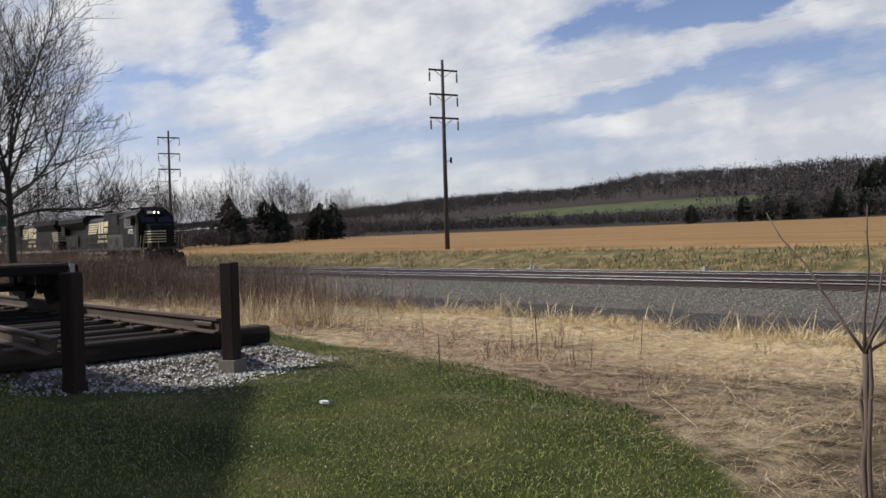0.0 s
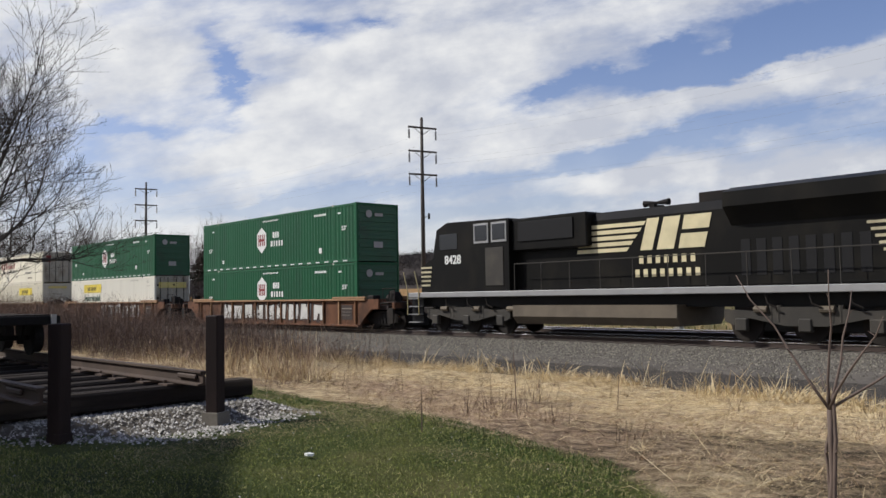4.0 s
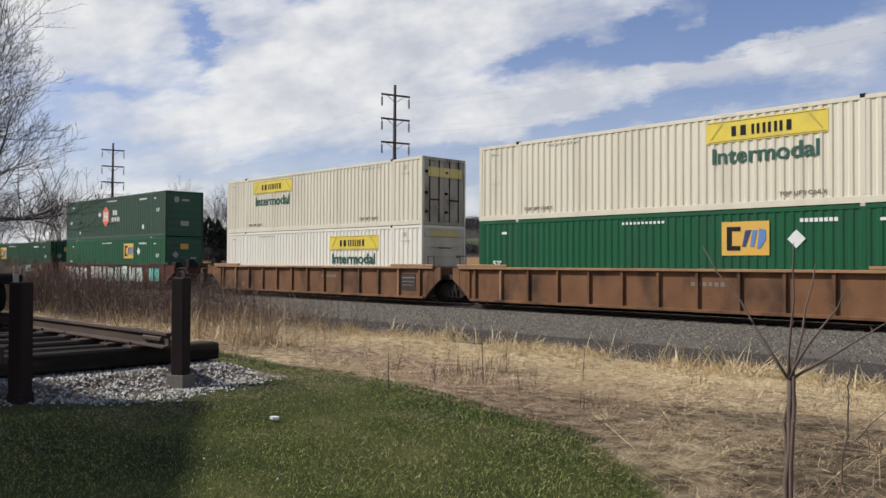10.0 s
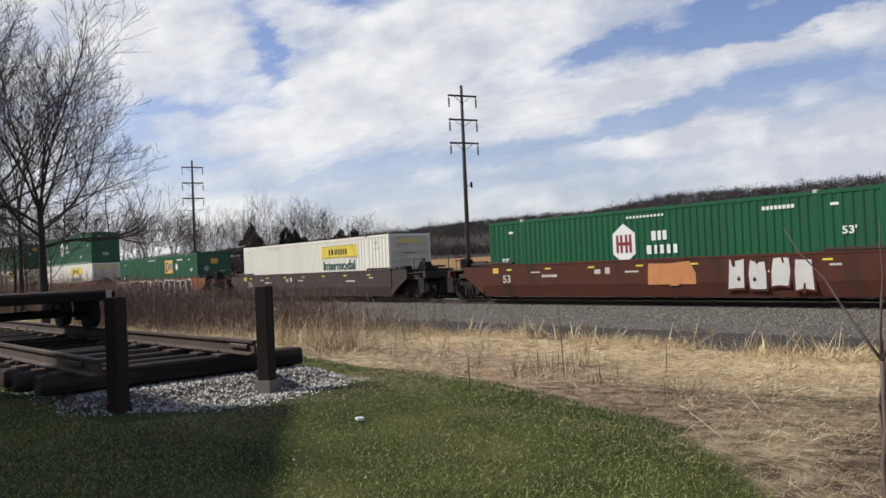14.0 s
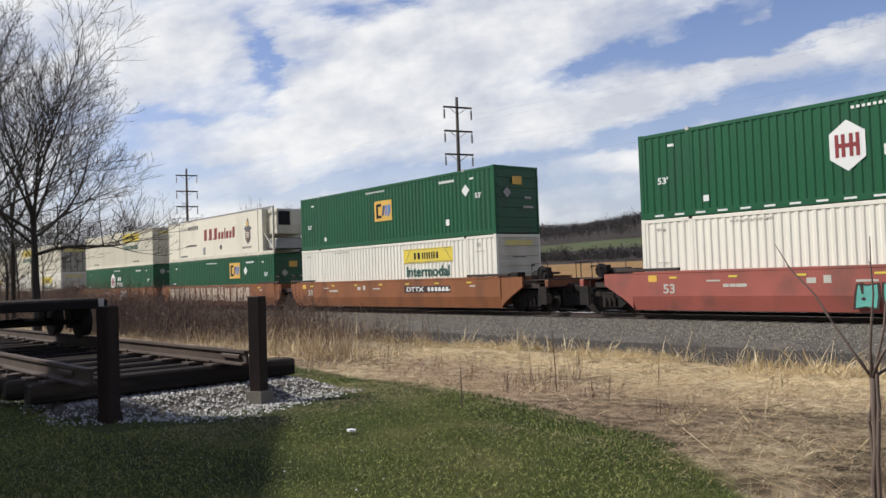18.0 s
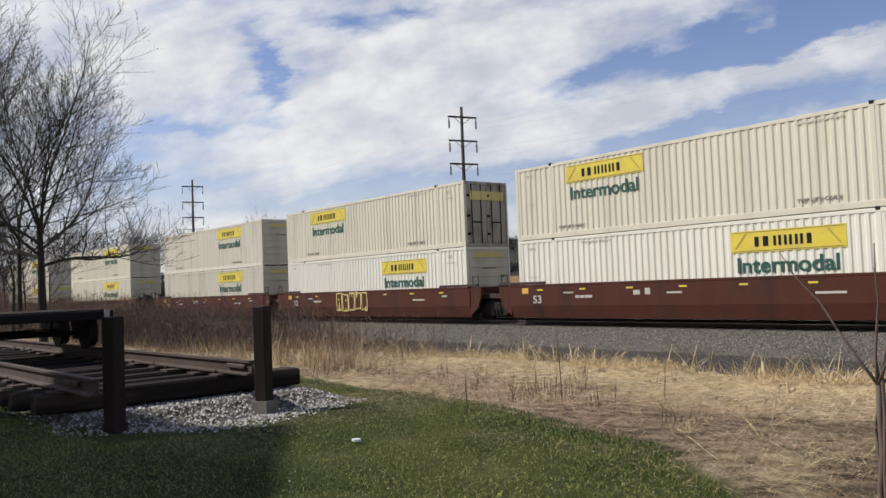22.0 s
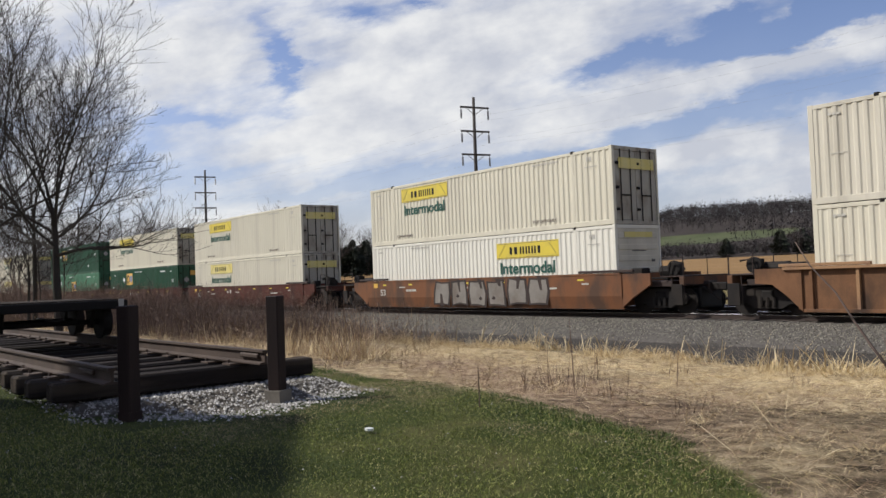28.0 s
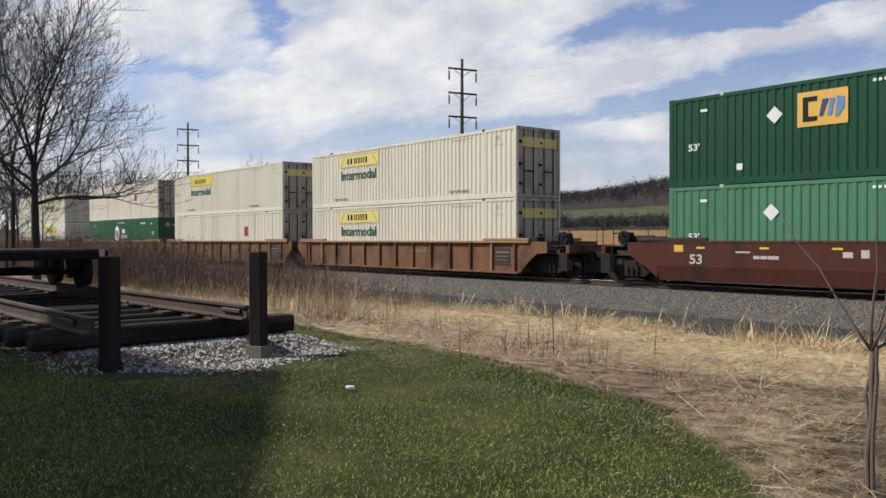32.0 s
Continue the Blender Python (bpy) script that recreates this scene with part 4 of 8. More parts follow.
def jb(name, side, body, front, label, panel="yellow", logo_x=None, with_word=True, low=False):
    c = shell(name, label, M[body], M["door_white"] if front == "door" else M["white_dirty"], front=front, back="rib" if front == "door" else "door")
    x0 = logo_x if logo_x is not None else (2.78 if side == "rear" else 9.65)
    w, z0 = 3.64, (1.86 if low else 2.0)
    lp = part("logo_panel", flat(x0, x0 + w, z0, z0 + 0.66), M[panel], c, "yellow painted logo panel")
    part("logo_frame", Build().box(x0 + 0.06, x0 + w - 0.06, -0.004, 0.002, z0 + 0.035, z0 + 0.05), M["letter_grey"], lp)
    part("logo_frame", Build().box(x0 + 0.06, x0 + w - 0.06, -0.004, 0.002, z0 + 0.61, z0 + 0.625), M["letter_grey"], lp)
    for q, wide in ((0.82, 0.14), (1.10, 0.17), (1.44, 0.085), (1.60, 0.085), (1.78, 0.085), (1.94, 0.085), (2.12, 0.085), (2.28, 0.085), (2.48, 0.14)):
        part("logo_bar", Build().box(x0 + q, x0 + q + wide, -0.005, 0.001, z0 + 0.17, z0 + 0.47), M["black"], lp)
    for q, d in ((x0 + 0.12, 1), (x0 + w - 0.55, -1)):
        e = (q, q + 0.07, q + 0.43, q + 0.36)
        zz = (z0 + 0.56, z0 + 0.12) if d < 0 else (z0 + 0.12, z0 + 0.56)
        part("logo_scroll", Build().prism([(e[0], zz[0]), (e[1], zz[0]), (e[2], zz[1]), (e[3], zz[1])], 1, -0.006, 0.0005), M["scroll"], lp)
    if with_word:
        words_part("lettering", INTERMODAL, x0 + 0.2, z0 - 0.62, c, label="dark green lettering")
    words_part("marking", TOP_LIFT, 11.9, 0.32, c)
    words_part("marking", TOP_LIFT, 2.3, 0.32, c)
    stencil(bars((0.12,) * 9, 12.0 if side == "rear" else 3.4, 2.6, 0.06, gap=0.7), M["letter_faint"], c)
    stencil(bars((0.08, 0.12), 14.9, 2.42, 0.16).box(14.8, 15.4, 0.0, 0.006, 2.2, 2.23), M["letter_faint"], c)
    stencil(bars((0.1, 0.1, 0.1), 0.6, 2.5, 0.07).box(0.6, 1.1, 0.0, 0.006, 1.4, 1.42), M["letter_faint"], c)
    if front == "door":
        part("door_logo", Build().box(CL + 0.03, CL + 0.038, 0.3, 2.3, 2.05, 2.45), M["yellow_faded"], c)
    else:
        part("end_logo", Build().box(CL + 0.002, CL + 0.008, 0.5, 2.1, 2.42, 2.62), M["yellow_faded"], c)
        part("end_mark", Build().box(CL + 0.002, CL + 0.008, 0.9, 1.7, 1.9, 1.94), M["letter_grey"], c)
        part("end_mark", Build().box(CL + 0.002, CL + 0.008, 2.0, 2.2, 1.5, 1.6), M["letter_grey"], c)
    return c


def marks_green(c, name_x=6.6):
    for x, z in ((0.75, 1.15), (14.9, 1.6)):
        words_part("marking", FIFTY, x, z, c)
    b = bars((0.10, 0.10, 0.10, 0.10, 0.10, 0.10, 0.10, 0.10), 12.5, 2.44, 0.11)
    b.box(2.5, 2.7, 0.0, 0.006, 0.42, 0.62).box(12.9, 13.15, 0.0, 0.006, 0.55, 0.82)
    for k in range(11):
        b.box(name_x + 0.15 * k, name_x + 0.09 + 0.15 * k, 0.0, 0.006, 2.55, 2.63)
    b.box(1.2, 1.45, 0.0, 0.006, 2.36, 2.45).box(14.6, 14.85, 0.0, 0.006, 2.42, 2.5)
    stencil(b, M["letter_white"], c)


def hub(name, body, logo_x=7.15, dashes=True, front="rib", label="", cz=1.56, hexa="letter_white", stroke="letter_red"):
    c = shell(name, label, M[body], M["door_green"], front=front, back="door" if front == "rib" else "rib")
    lg = part("logo_hexagon", hexagon(logo_x, cz, 0.64, 0.007), M[hexa], c, "painted hexagon logo")
    for x0, x1, z0, z1 in ((-0.34, -0.24, -0.32, 0.32), (-0.16, -0.06, -0.32, 0.32), (0.06, 0.16, -0.32, 0.32), (0.24, 0.34, -0.32, 0.32)):
        part("logo_stroke", Build().box(logo_x + x0, logo_x + x1, -0.008, -0.001, cz + z0, cz + z1), M[stroke], lg)
    part("logo_stroke", Build().box(logo_x - 0.24, logo_x + 0.24, -0.007, -0.001, cz - 0.06, cz + 0.06), M[stroke], lg)
    marks("logo_bar", (0.19, 0.14, 0.16), logo_x + 1.2, cz + 0.06, 0.32, M["letter_white"], c, 0.006, 0.22)
    marks("logo_bar", (0.2, 0.11, 0.15, 0.14, 0.15), logo_x + 0.98, cz - 0.40, 0.30, M["letter_white"], c, 0.006, 0.42)
    marks_green(c, 7.3)
    for k in range(19 if dashes else 0):
        part("reflector", Build().box(0.6 + k * 0.8, 0.95 + k * 0.8, -0.012, -0.001, 0.06, 0.12), M["letter_white"], c)
    part("end_mark", Build().cyl((0.75, 2.35), 0, 0.2, CL + 0.001, CL + 0.008, 8), M["steel_dull"], c)
    part("end_mark", Build().box(CL + 0.001, CL + 0.008, 1.1, 1.6, 2.25, 2.4), M["steel_dull"], c)
    part("end_mark", Build().box(CL + 0.04, CL + 0.046, 1.0, 1.55, 0.7, 1.0), M["steel_dull"], c)
    return c


def emp(name, body, logo_x, front, label, diamond_x, cz=2.02):
    c = shell(name, label, M[body], M["door_green"], front=front, back="rib" if front == "door" else "door")
    lp = part("logo_panel", flat(logo_x, logo_x + 1.47, cz - 0.5, cz + 0.5), M["amber"], c, "amber logo panel")
    z0, y, q = cz - 0.3, -0.010, logo_x + 0.05
    part("logo_block", Build().prism([(q + 0.12, z0 - 0.05), (q + 0.54, z0 - 0.05), (q + 0.54, z0 + 0.08), (q + 0.27, z0 + 0.08), (q + 0.27, z0 + 0.52), (q + 0.54, z0 + 0.52), (q + 0.54, z0 + 0.65), (q + 0.12, z0 + 0.65)], 1, y, y + 0.01), M["black"], lp)
    part("logo_wedge", Build().prism([(q + 0.60, z0 + 0.06), (q + 0.70, z0 + 0.06), (q + 0.88, z0 + 0.54), (q + 0.70, z0 + 0.54)], 1, y, y + 0.01), M["navy"], lp)
    part("logo_wedge", Build().prism([(q + 0.84, z0 + 0.06), (q + 0.96, z0 + 0.06), (q + 1.06, z0 + 0.54), (q + 0.92, z0 + 0.54)], 1, y, y + 0.01), M["logo_blue"], lp)
    part("logo_wedge", Build().prism([(q + 1.06, z0), (q + 1.15, z0), (q + 1.32, z0 + 0.26), (q + 1.32, z0 + 0.54), (q + 1.12, z0 + 0.58)], 1, y, y + 0.01), M["logo_blue"], lp)
    part("placard", diamond(diamond_x, 1.98, 0.26), M["letter_white"], c, "white diamond placard")
    marks_green(c)
    part("end_mark", Build().prism([(0.45, 1.75), (0.68, 1.52), (0.91, 1.75), (0.68, 1.98)], 0, CL + 0.04, CL + 0.046), M["steel_dull"], c)
    part("end_mark", Build().box(CL + 0.04, CL + 0.046, 1.7, 2.1, 1.5, 1.6), M["steel_dull"], c)
    part("end_mark", Build().box(CL + 0.04, CL + 0.046, 1.6, 2.2, 1.1, 1.2), M["steel_dull"], c)
    part("end_logo", Build().box(CL + 0.04, CL + 0.046, 1.0, 1.55, 2.1, 2.45), M["amber"], c)
    return c


def reefer(name, front_unit, label):
    """A smooth-sided refrigerated container; its cooling unit stands in an open frame at one end."""
    c = thing(name, label, "refrigerated container", "shipping containers on the train")
    body = M["cream"]
    u0, u1 = (0.0, CL - 1.35) if front_unit else (1.0, CL)
    part("box", Build().box(u0 + 0.02, u1 - 0.02, 0.02, CW - 0.02, 0.1, CH - 0.05, 0.02), body, c)
    for y0 in (0.0, CW - 0.1):
        part("top_rail", Build().box(0.05, CL - 0.05, y0, y0 + 0.1, CH - 0.09, CH, 0.01), M["steel_dull"], c)
        part("bottom_rail", Build().box(0.05, CL - 0.05, y0 - 0.004, y0 + 0.1, 0.0, 0.22, 0.01), M["white_dirty"], c)
        for x in (0.0, CL - 0.12):
            part("corner_post", Build().box(x, x + 0.12, y0 - 0.003, y0 + 0.12, 0.0, CH, 0.01), M["white"], c)
        for x in (1.9, 14.09):
            part("lifting_post", Build().box(x, x + 0.14, y0 - 0.006, y0 + 0.1, 0.05, CH - 0.02, 0.01), body, c)
    a, b = (u1, CL) if front_unit else (0.0, u0)
    for y in (0.05, CW - 0.05):
        br = Build().tube([(a, y, 0.2), ((a + b) / 2, y, 1.45), (a, y, 2.75)], 0.035, 5) if not front_unit else Build().tube([(b, y, 0.2), (a, y, 1.45), (b, y, 2.75)], 0.035, 5)
        part("frame_brace", br, M["white"], c)
    unit = part("cooling_unit", Build().box(a + 0.05, b - 0.12, 0.35, CW - 0.35, 1.2, CH - 0.15, 0.04), M["white_dirty"], c, "white cooling unit with dark grille")
    part("grille", Build().box(b - 0.12, b - 0.08, 0.45, 1.2, 1.75, CH - 0.3), M["black"], unit)
    part("unit_door", Build().box(b - 0.12, b - 0.06, 1.25, 2.2, 1.75, CH - 0.25, 0.01), M["white"], unit)
    part("fuel_tank", Build().box(a + 0.1, b - 0.15, 0.3, CW - 0.3, 0.3, 0.95, 0.06), M["steel_dull"], c)
    s, cz = (2.35, 1.62) if not front_unit else (12.5, 1.6)
    cr = part("crest", Build().prism([(s + 0.02, cz - 0.55), (s + 0.35, cz - 0.85), (s + 0.68, cz - 0.55), (s + 0.66, cz + 0.05), (s + 0.86, cz + 0.1), (s + 0.66, cz + 0.3), (s + 0.5, cz + 0.2), (s + 0.52, cz + 0.55), (s + 0.35, cz + 0.8), (s + 0.18, cz + 0.55), (s + 0.2, cz + 0.2), (s + 0.04, cz + 0.3), (s - 0.16, cz + 0.1), (s + 0.04, cz + 0.05)], 1, 0.004, 0.019), M["letter_grey"], c, "dark crest emblem")
    part("crest_shield", Build().prism([(s + 0.14, cz - 0.45), (s + 0.35, cz - 0.68), (s + 0.56, cz - 0.45), (s + 0.56, cz - 0.02), (s + 0.14, cz - 0.02)], 1, -0.004, 0.003), M["crest_brown"], cr)
    part("crest_top", Build().box(s + 0.24, s + 0.46, -0.004, 0.003, cz + 0.28, cz + 0.58), M["amber"], cr)
    for k in range(3):
        part("crest_band", Build().box(s + 0.18, s + 0.52, -0.01, -0.005, cz - 0.42 + 0.13 * k, cz - 0.36 + 0.13 * k), M["cream"], cr)
    t, tz = (4.16, 1.55) if not front_unit else (6.3, 1.28)
    k = 1.0 if not front_unit else 1.16
    x = t
    for i, w in enumerate((0.42, 0.1, 0.42, 0.1, 0.44, 0.30, 0.32, 0.14, 0.32, 0.30, 0.30)):
        h = 0.12 if i in (1, 3) else (0.68 if i in (0, 2, 4) else (0.62 if i in (7, 10) else 0.42))
        part("logo_bar", Build().prism([(x, tz), (x + w * k * 0.84, tz + 0.03), (x + w * k * 0.92, tz + h * k), (x + w * k * 0.05, tz + h * k - 0.04)], 1, 0.006, 0.012), M["letter_red"], c)
        x += (w * 1.18 + 0.04) * k
    if not front_unit:
        words_part("lettering", GLOBAL, 4.5, 1.18, c, 0.012)
        words_part("lettering", FIFTY_XHC[0], 14.55, 2.15, c, 0.012)
        words_part("lettering", FIFTY_XHC[1], 14.55, 1.75, c, 0.012)
    v = 10.16 if not front_unit else 2.2
    marks("logo_bar", (0.24,) * 4, v, 2.16, 0.26, M["letter_faint"], c, 0.012, 0.45)
    marks("logo_bar", (0.24,) * 5, v + 1.45, 2.16, 0.26, M["letter_grey"], c, 0.012, 0.45)
    words_part("marking", TOP_LIFT, 12.0, 0.5, c, 0.012)
    stencil(bars((0.09,) * 13, v + 1.2, 1.0, 0.11, 0.012, 0.35).box(2.3, 3.4, 0.006, 0.012, 0.3, 0.4), M["letter_grey"], c)
    part("placard", diamond(8.9, 0.75, 0.2, 0.012), M["letter_grey"], c)
    part("panel_label", Build().box(6.1, 6.45, 0.002, 0.012, 0.35, 0.85), M["steel_dull"], c)
    if not front_unit:
        for k in (0, 1):
            d = part("door", Build().box(CL - 0.02, CL + 0.02, 0.14 + k * 1.165, 1.285 + k * 1.165, 0.12, CH - 0.12, 0.006), M["door_white"], c)
            for yy in (0.42, 0.96):
                part("lock_rod", Build().cyl((CL + 0.045, 0.14 + k * 1.165 + yy), 2, 0.022, 0.1, CH - 0.1, 6), M["iron"], d)
        part("door_logo", Build().box(CL + 0.021, CL + 0.027, 0.3, 0.7, 1.9, 2.5), M["letter_red"], c)
    return c
# ---- well cars ----


def wheel(parent, x, y0, y1, r=0.42):
    w = part("wheel", Build().cyl((x, r), 1, r, y0, y1, 24).cyl((x, r), 1, r + 0.03, (y0 + y1) / 2 + (0.04 if y0 > 1.2 else -0.07), (y0 + y1) / 2 + (0.07 if y0 > 1.2 else -0.04), 24), M["truck"], parent)
    part("hub_cap", Build().cyl((x, r), 1, 0.14, min(y0, y1) - 0.12, min(y0, y1) + 0.0, 10), M["truck"], w)
    return w


def truck_frame(parent, cx, y_mid, base=1.78, r=0.42):
    """A freight truck: two axles, side frames with springs, bolster."""
    # plain black block stands in for the deep shade under the car
    part("brake_rigging", Build().box(cx - 1.35, cx + 1.35, y_mid - 0.62, y_mid + 0.62, 0.16, 0.9, 0.05), M["black"], parent)
    t = part("truck", Build().box(cx - 0.2, cx + 0.2, y_mid - 1.1, y_mid + 1.1, 0.42, 0.75, 0.03), M["truck"], parent)
    for s in (-1, 1):
        y = y_mid + s * 1.0
        p = [(cx - base / 2 - 0.28, 0.52), (cx - base / 2 - 0.2, 0.34), (cx - base / 2 + 0.2, 0.34), (cx - 0.45, 0.2), (cx + 0.45, 0.2), (cx + base / 2 - 0.2, 0.34), (cx + base / 2 + 0.2, 0.34), (cx + base / 2 + 0.28, 0.52), (cx + base / 2 + 0.15, 0.66), (cx + 0.4, 0.86), (cx - 0.4, 0.86), (cx - base / 2 - 0.15, 0.66)]
        part("side_frame", Build().prism(p, 1, y - 0.06, y + 0.06), M["truck"], t)
        for k in (-0.22, 0, 0.22):
            part("spring", Build().cyl((cx + k, y + s * 0.07), 2, 0.07, 0.28, 0.55, 8), M["truck"], t)
        for k in (-1, 1):
            yy = y_mid + s * 0.75
            wheel(t, cx + k * base / 2, yy - 0.065, yy + 0.065, r)
    return t


CARS = {}
GRAF_RANDOM = random.Random(5)


def tag_blocks(parent, x0, x1, z0, z1, fill, edge, letters, y):
    """Spray-painted graffiti as plain uneven blocks with an outline and notches."""
    w = (x1 - x0) / letters
    h = z1 - z0
    r = GRAF_RANDOM
    for i in range(letters):
        a = x0 + (i + 0.5) * w
        cz = (z0 + z1) / 2 + r.uniform(-0.04, 0.04) * h
        ang = r.uniform(-0.10, 0.10)
        q = []
        for dx, dz in ((-0.46, -0.5), (0.0, -0.46), (0.46, -0.5), (0.5, 0.0), (0.44, 0.5), (0.0, 0.47), (-0.44, 0.5), (-0.5, 0.05)):
            px, pz = dx * w * r.uniform(0.86, 1.08), dz * h * r.uniform(0.84, 1.0)
            q.append((a + px + ang * pz, cz + pz))
        g = part("graffiti", Build().prism(q, 1, y - 0.004, y), edge, parent, "spray-painted graffiti block" if i == 0 else "")
        f = part("graffiti_fill", Build().prism([(a + (p[0] - a) * 0.80, cz + (p[1] - cz) * 0.86) for p in q], 1, y - 0.009, y - 0.005), fill, g)
        s = r.choice((-1, 1))
        nx, nw, nh = a + r.uniform(-0.2, 0.2) * w, w * r.uniform(0.05, 0.14), h * r.uniform(0.2, 0.5)
        ze, k = cz + s * h * 0.5, r.uniform(-0.12, 0.12) * w
        p = [(nx - nw, ze), (nx + nw, ze), (nx + nw * 0.5 + k, ze - s * nh), (nx - nw * 0.5 + k, ze - s * nh)]
        part("graffiti_notch", Build().prism(p, 1, y - 0.013, y - 0.010), edge, g)
        if r.random() < 0.5:
            ex, ez = a + r.uniform(-0.2, 0.2) * w, cz - s * h * r.uniform(0.05, 0.2)
            p = [(ex - 0.1 * w, ez), (ex, ez - 0.07 * h), (ex + 0.1 * w, ez), (ex, ez + 0.09 * h)]
            part("graffiti_notch", Build().prism(p, 1, y - 0.013, y - 0.010), edge, g)


CAR_53 = lettering("53", 0.42, M["letter_faint"], 0.46)
CAR_OWNER = lettering("DTTX", 0.28, M["letter_white"], 1.3)


def well_car(style, paint, lip, rear, front, label, tags=()):
    """One well. Origin: at rail level under the near lower rear corner of its container."""
    c = thing("well_car", label, "well car", "well cars of the train")
    mat, top = M[paint], M[lip]
    mid = CW / 2
    ends = [(-1, rear), (1, front)]
    for s in (0, 1):
        yo = -0.20 if s == 0 else CW + 0.20
        d = 1 if s == 0 else -1
        def ybox(b, x0, x1, a, e, z0, z1, ch=0.0):
            return b.box(x0, x1, min(yo + d * a, yo + d * e), max(yo + d * a, yo + d * e), z0, z1, ch)
        if style == "ribbed":
            part("side_sheet", ybox(Build(), -0.5, CL + 0.5, 0.09, 0.12, 0.2, 1.36), mat, c)
            n = 13
            for i in range(n):
                x = -0.1 + i * (CL + 0.1) / (n - 1)
                part("side_rib", ybox(Build(), x, x + 0.1, 0.0, 0.1, 0.2, 1.37, 0.008), M["well_tan"] if i not in (1, n - 2) else top, c)
            part("top_chord", ybox(Build(), -0.9, CL + 0.9, -0.05, 0.14, 1.36, 1.45, 0.012), top, c)
            part("bottom_chord", ybox(Build(), -0.3, CL + 0.3, -0.02, 0.2, 0.12, 0.22, 0.012), mat, c)
            for x in (-1.0, CL - 1.75):
                part("guide_rail", ybox(Build(), x, x + 2.7, -0.06, 0.05, 1.455, 1.55, 0.012), top, c)
        else:
            p = [(0.0, 0.62), (0.0, 1.40), (0.12, 1.44), (0.14, 0.15), (0.10, 0.15)]
            poly = [(yo + d * a, z) for a, z in p]
            part("side_sheet", Build().prism(poly if d < 0 else poly[::-1], 0, -0.35, CL + 0.35), mat, c)
            part("top_chord", ybox(Build(), -0.3, CL + 0.3, -0.012, 0.13, 1.37, 1.455, 0.01), mat, c)
            for x in (-1.0, CL - 1.7):
                part("guide_rail", ybox(Build(), x, x + 2.6, -0.03, 0.08, 1.46, 1.56, 0.012), M["well_dark"], c)
        for e, kind in ends:
            x = -0.35 if e < 0 else CL + 0.35
            reach = 1.5 if kind == "coupler" else 0.95
            p = [(x, 0.15), (x, 1.42), (x + e * reach, 1.42), (x + e * reach, 0.98), (x + e * 0.95, 0.94), (x + e * 0.5, 0.62)]
            if style == "smooth":
                p = [(x, 0.22), (x, 1.42), (x + e * (reach - 0.25), 1.40), (x + e * (reach - 0.25), 1.0), (x + e * 0.45, 0.55)]
            part("end_gusset", Build().prism(p if (e > 0) else p[::-1], 1, min(yo + d * 0.03, yo + d * 0.13), max(yo + d * 0.03, yo + d * 0.13)), mat, c)
    for y0 in (0.1, CW - 0.5):
        part("floor_beam", Build().box(0, CL, y0, y0 + 0.4, 0.18, 0.30), M["well_dark"], c)
    for x in (1.0, CL - 1.4):
        part("cross_beam", Build().box(x, x + 0.4, 0.52, CW - 0.52, 0.18, 0.29), M["well_dark"], c)
    for e, kind in ends:
        x = 0 if e < 0 else CL
        tx = x + e * 1.68
        part("end_platform", Build().box(min(x + e * 0.12, x + e * 2.3), max(x + e * 0.12, x + e * 2.3), 0.1, CW - 0.1, 0.92, 1.12, 0.02), M["well_dark"], c)
        part("bulkhead", Build().box(min(x + e * 0.1, x + e * 0.2), max(x + e * 0.1, x + e * 0.2), -0.1, CW + 0.1, 0.25, 1.42, 0.01), mat, c)
        if kind == "coupler":
            part("centre_sill", Build().box(min(x + e * 0.2, x + e * 3.1), max(x + e * 0.2, x + e * 3.1), mid - 0.25, mid + 0.25, 0.72, 1.08, 0.02), M["well_dark"], c)
            part("coupler", Build().box(min(x + e * 3.1, x + e * 3.72), max(x + e * 3.1, x + e * 3.72), mid - 0.14, mid + 0.14, 0.75, 1.02, 0.04), M["truck"], c)
            part("end_beam", Build().box(min(x + e * 2.7, x + e * 2.9), max(x + e * 2.7, x + e * 2.9), -0.05, CW + 0.05, 0.95, 1.25, 0.02), mat, c)
            part("walkway", Build().box(min(x + e * 1.9, x + e * 2.9), max(x + e * 1.9, x + e * 2.9), 0.0, CW, 1.25, 1.29), M["well_dark"], c)
            for yy in (0.0, CW):
                part("handrail", Build().tube([(x + e * 2.85, yy, 0.4), (x + e * 2.85, yy, 1.9), (x + e * 2.0, yy, 1.9), (x + e * 2.0, yy, 1.2)], 0.02, 5), M["well_dark"], c)
                part("ladder", Build().tube([(x + e * 2.4, yy - 0.02, 0.35), (x + e * 2.4, yy - 0.02, 1.2)], 0.02, 5).box(min(x + e * 2.4, x + e * 2.85), max(x + e * 2.4, x + e * 2.85), yy - 0.03, yy + 0.01, 0.42, 0.45).box(min(x + e * 2.4, x + e * 2.85), max(x + e * 2.4, x + e * 2.85), yy - 0.03, yy + 0.01, 0.75, 0.78), M["well_dark"], c)
            part("brake_gear", Build().cyl((x + e * 2.2, 1.55), 1, 0.26, 0.35, 0.45, 12).box(x + e * 2.2 - 0.12, x + e * 2.2 + 0.12, 0.45, 0.8, 1.2, 1.75, 0.02), M["truck"], c)
            part("air_reservoir", Build().cyl((0.9, 1.45), 0, 0.2, min(x + e * 1.3, x + e * 2.1), max(x + e * 1.3, x + e * 2.1), 10), M["truck"], c)
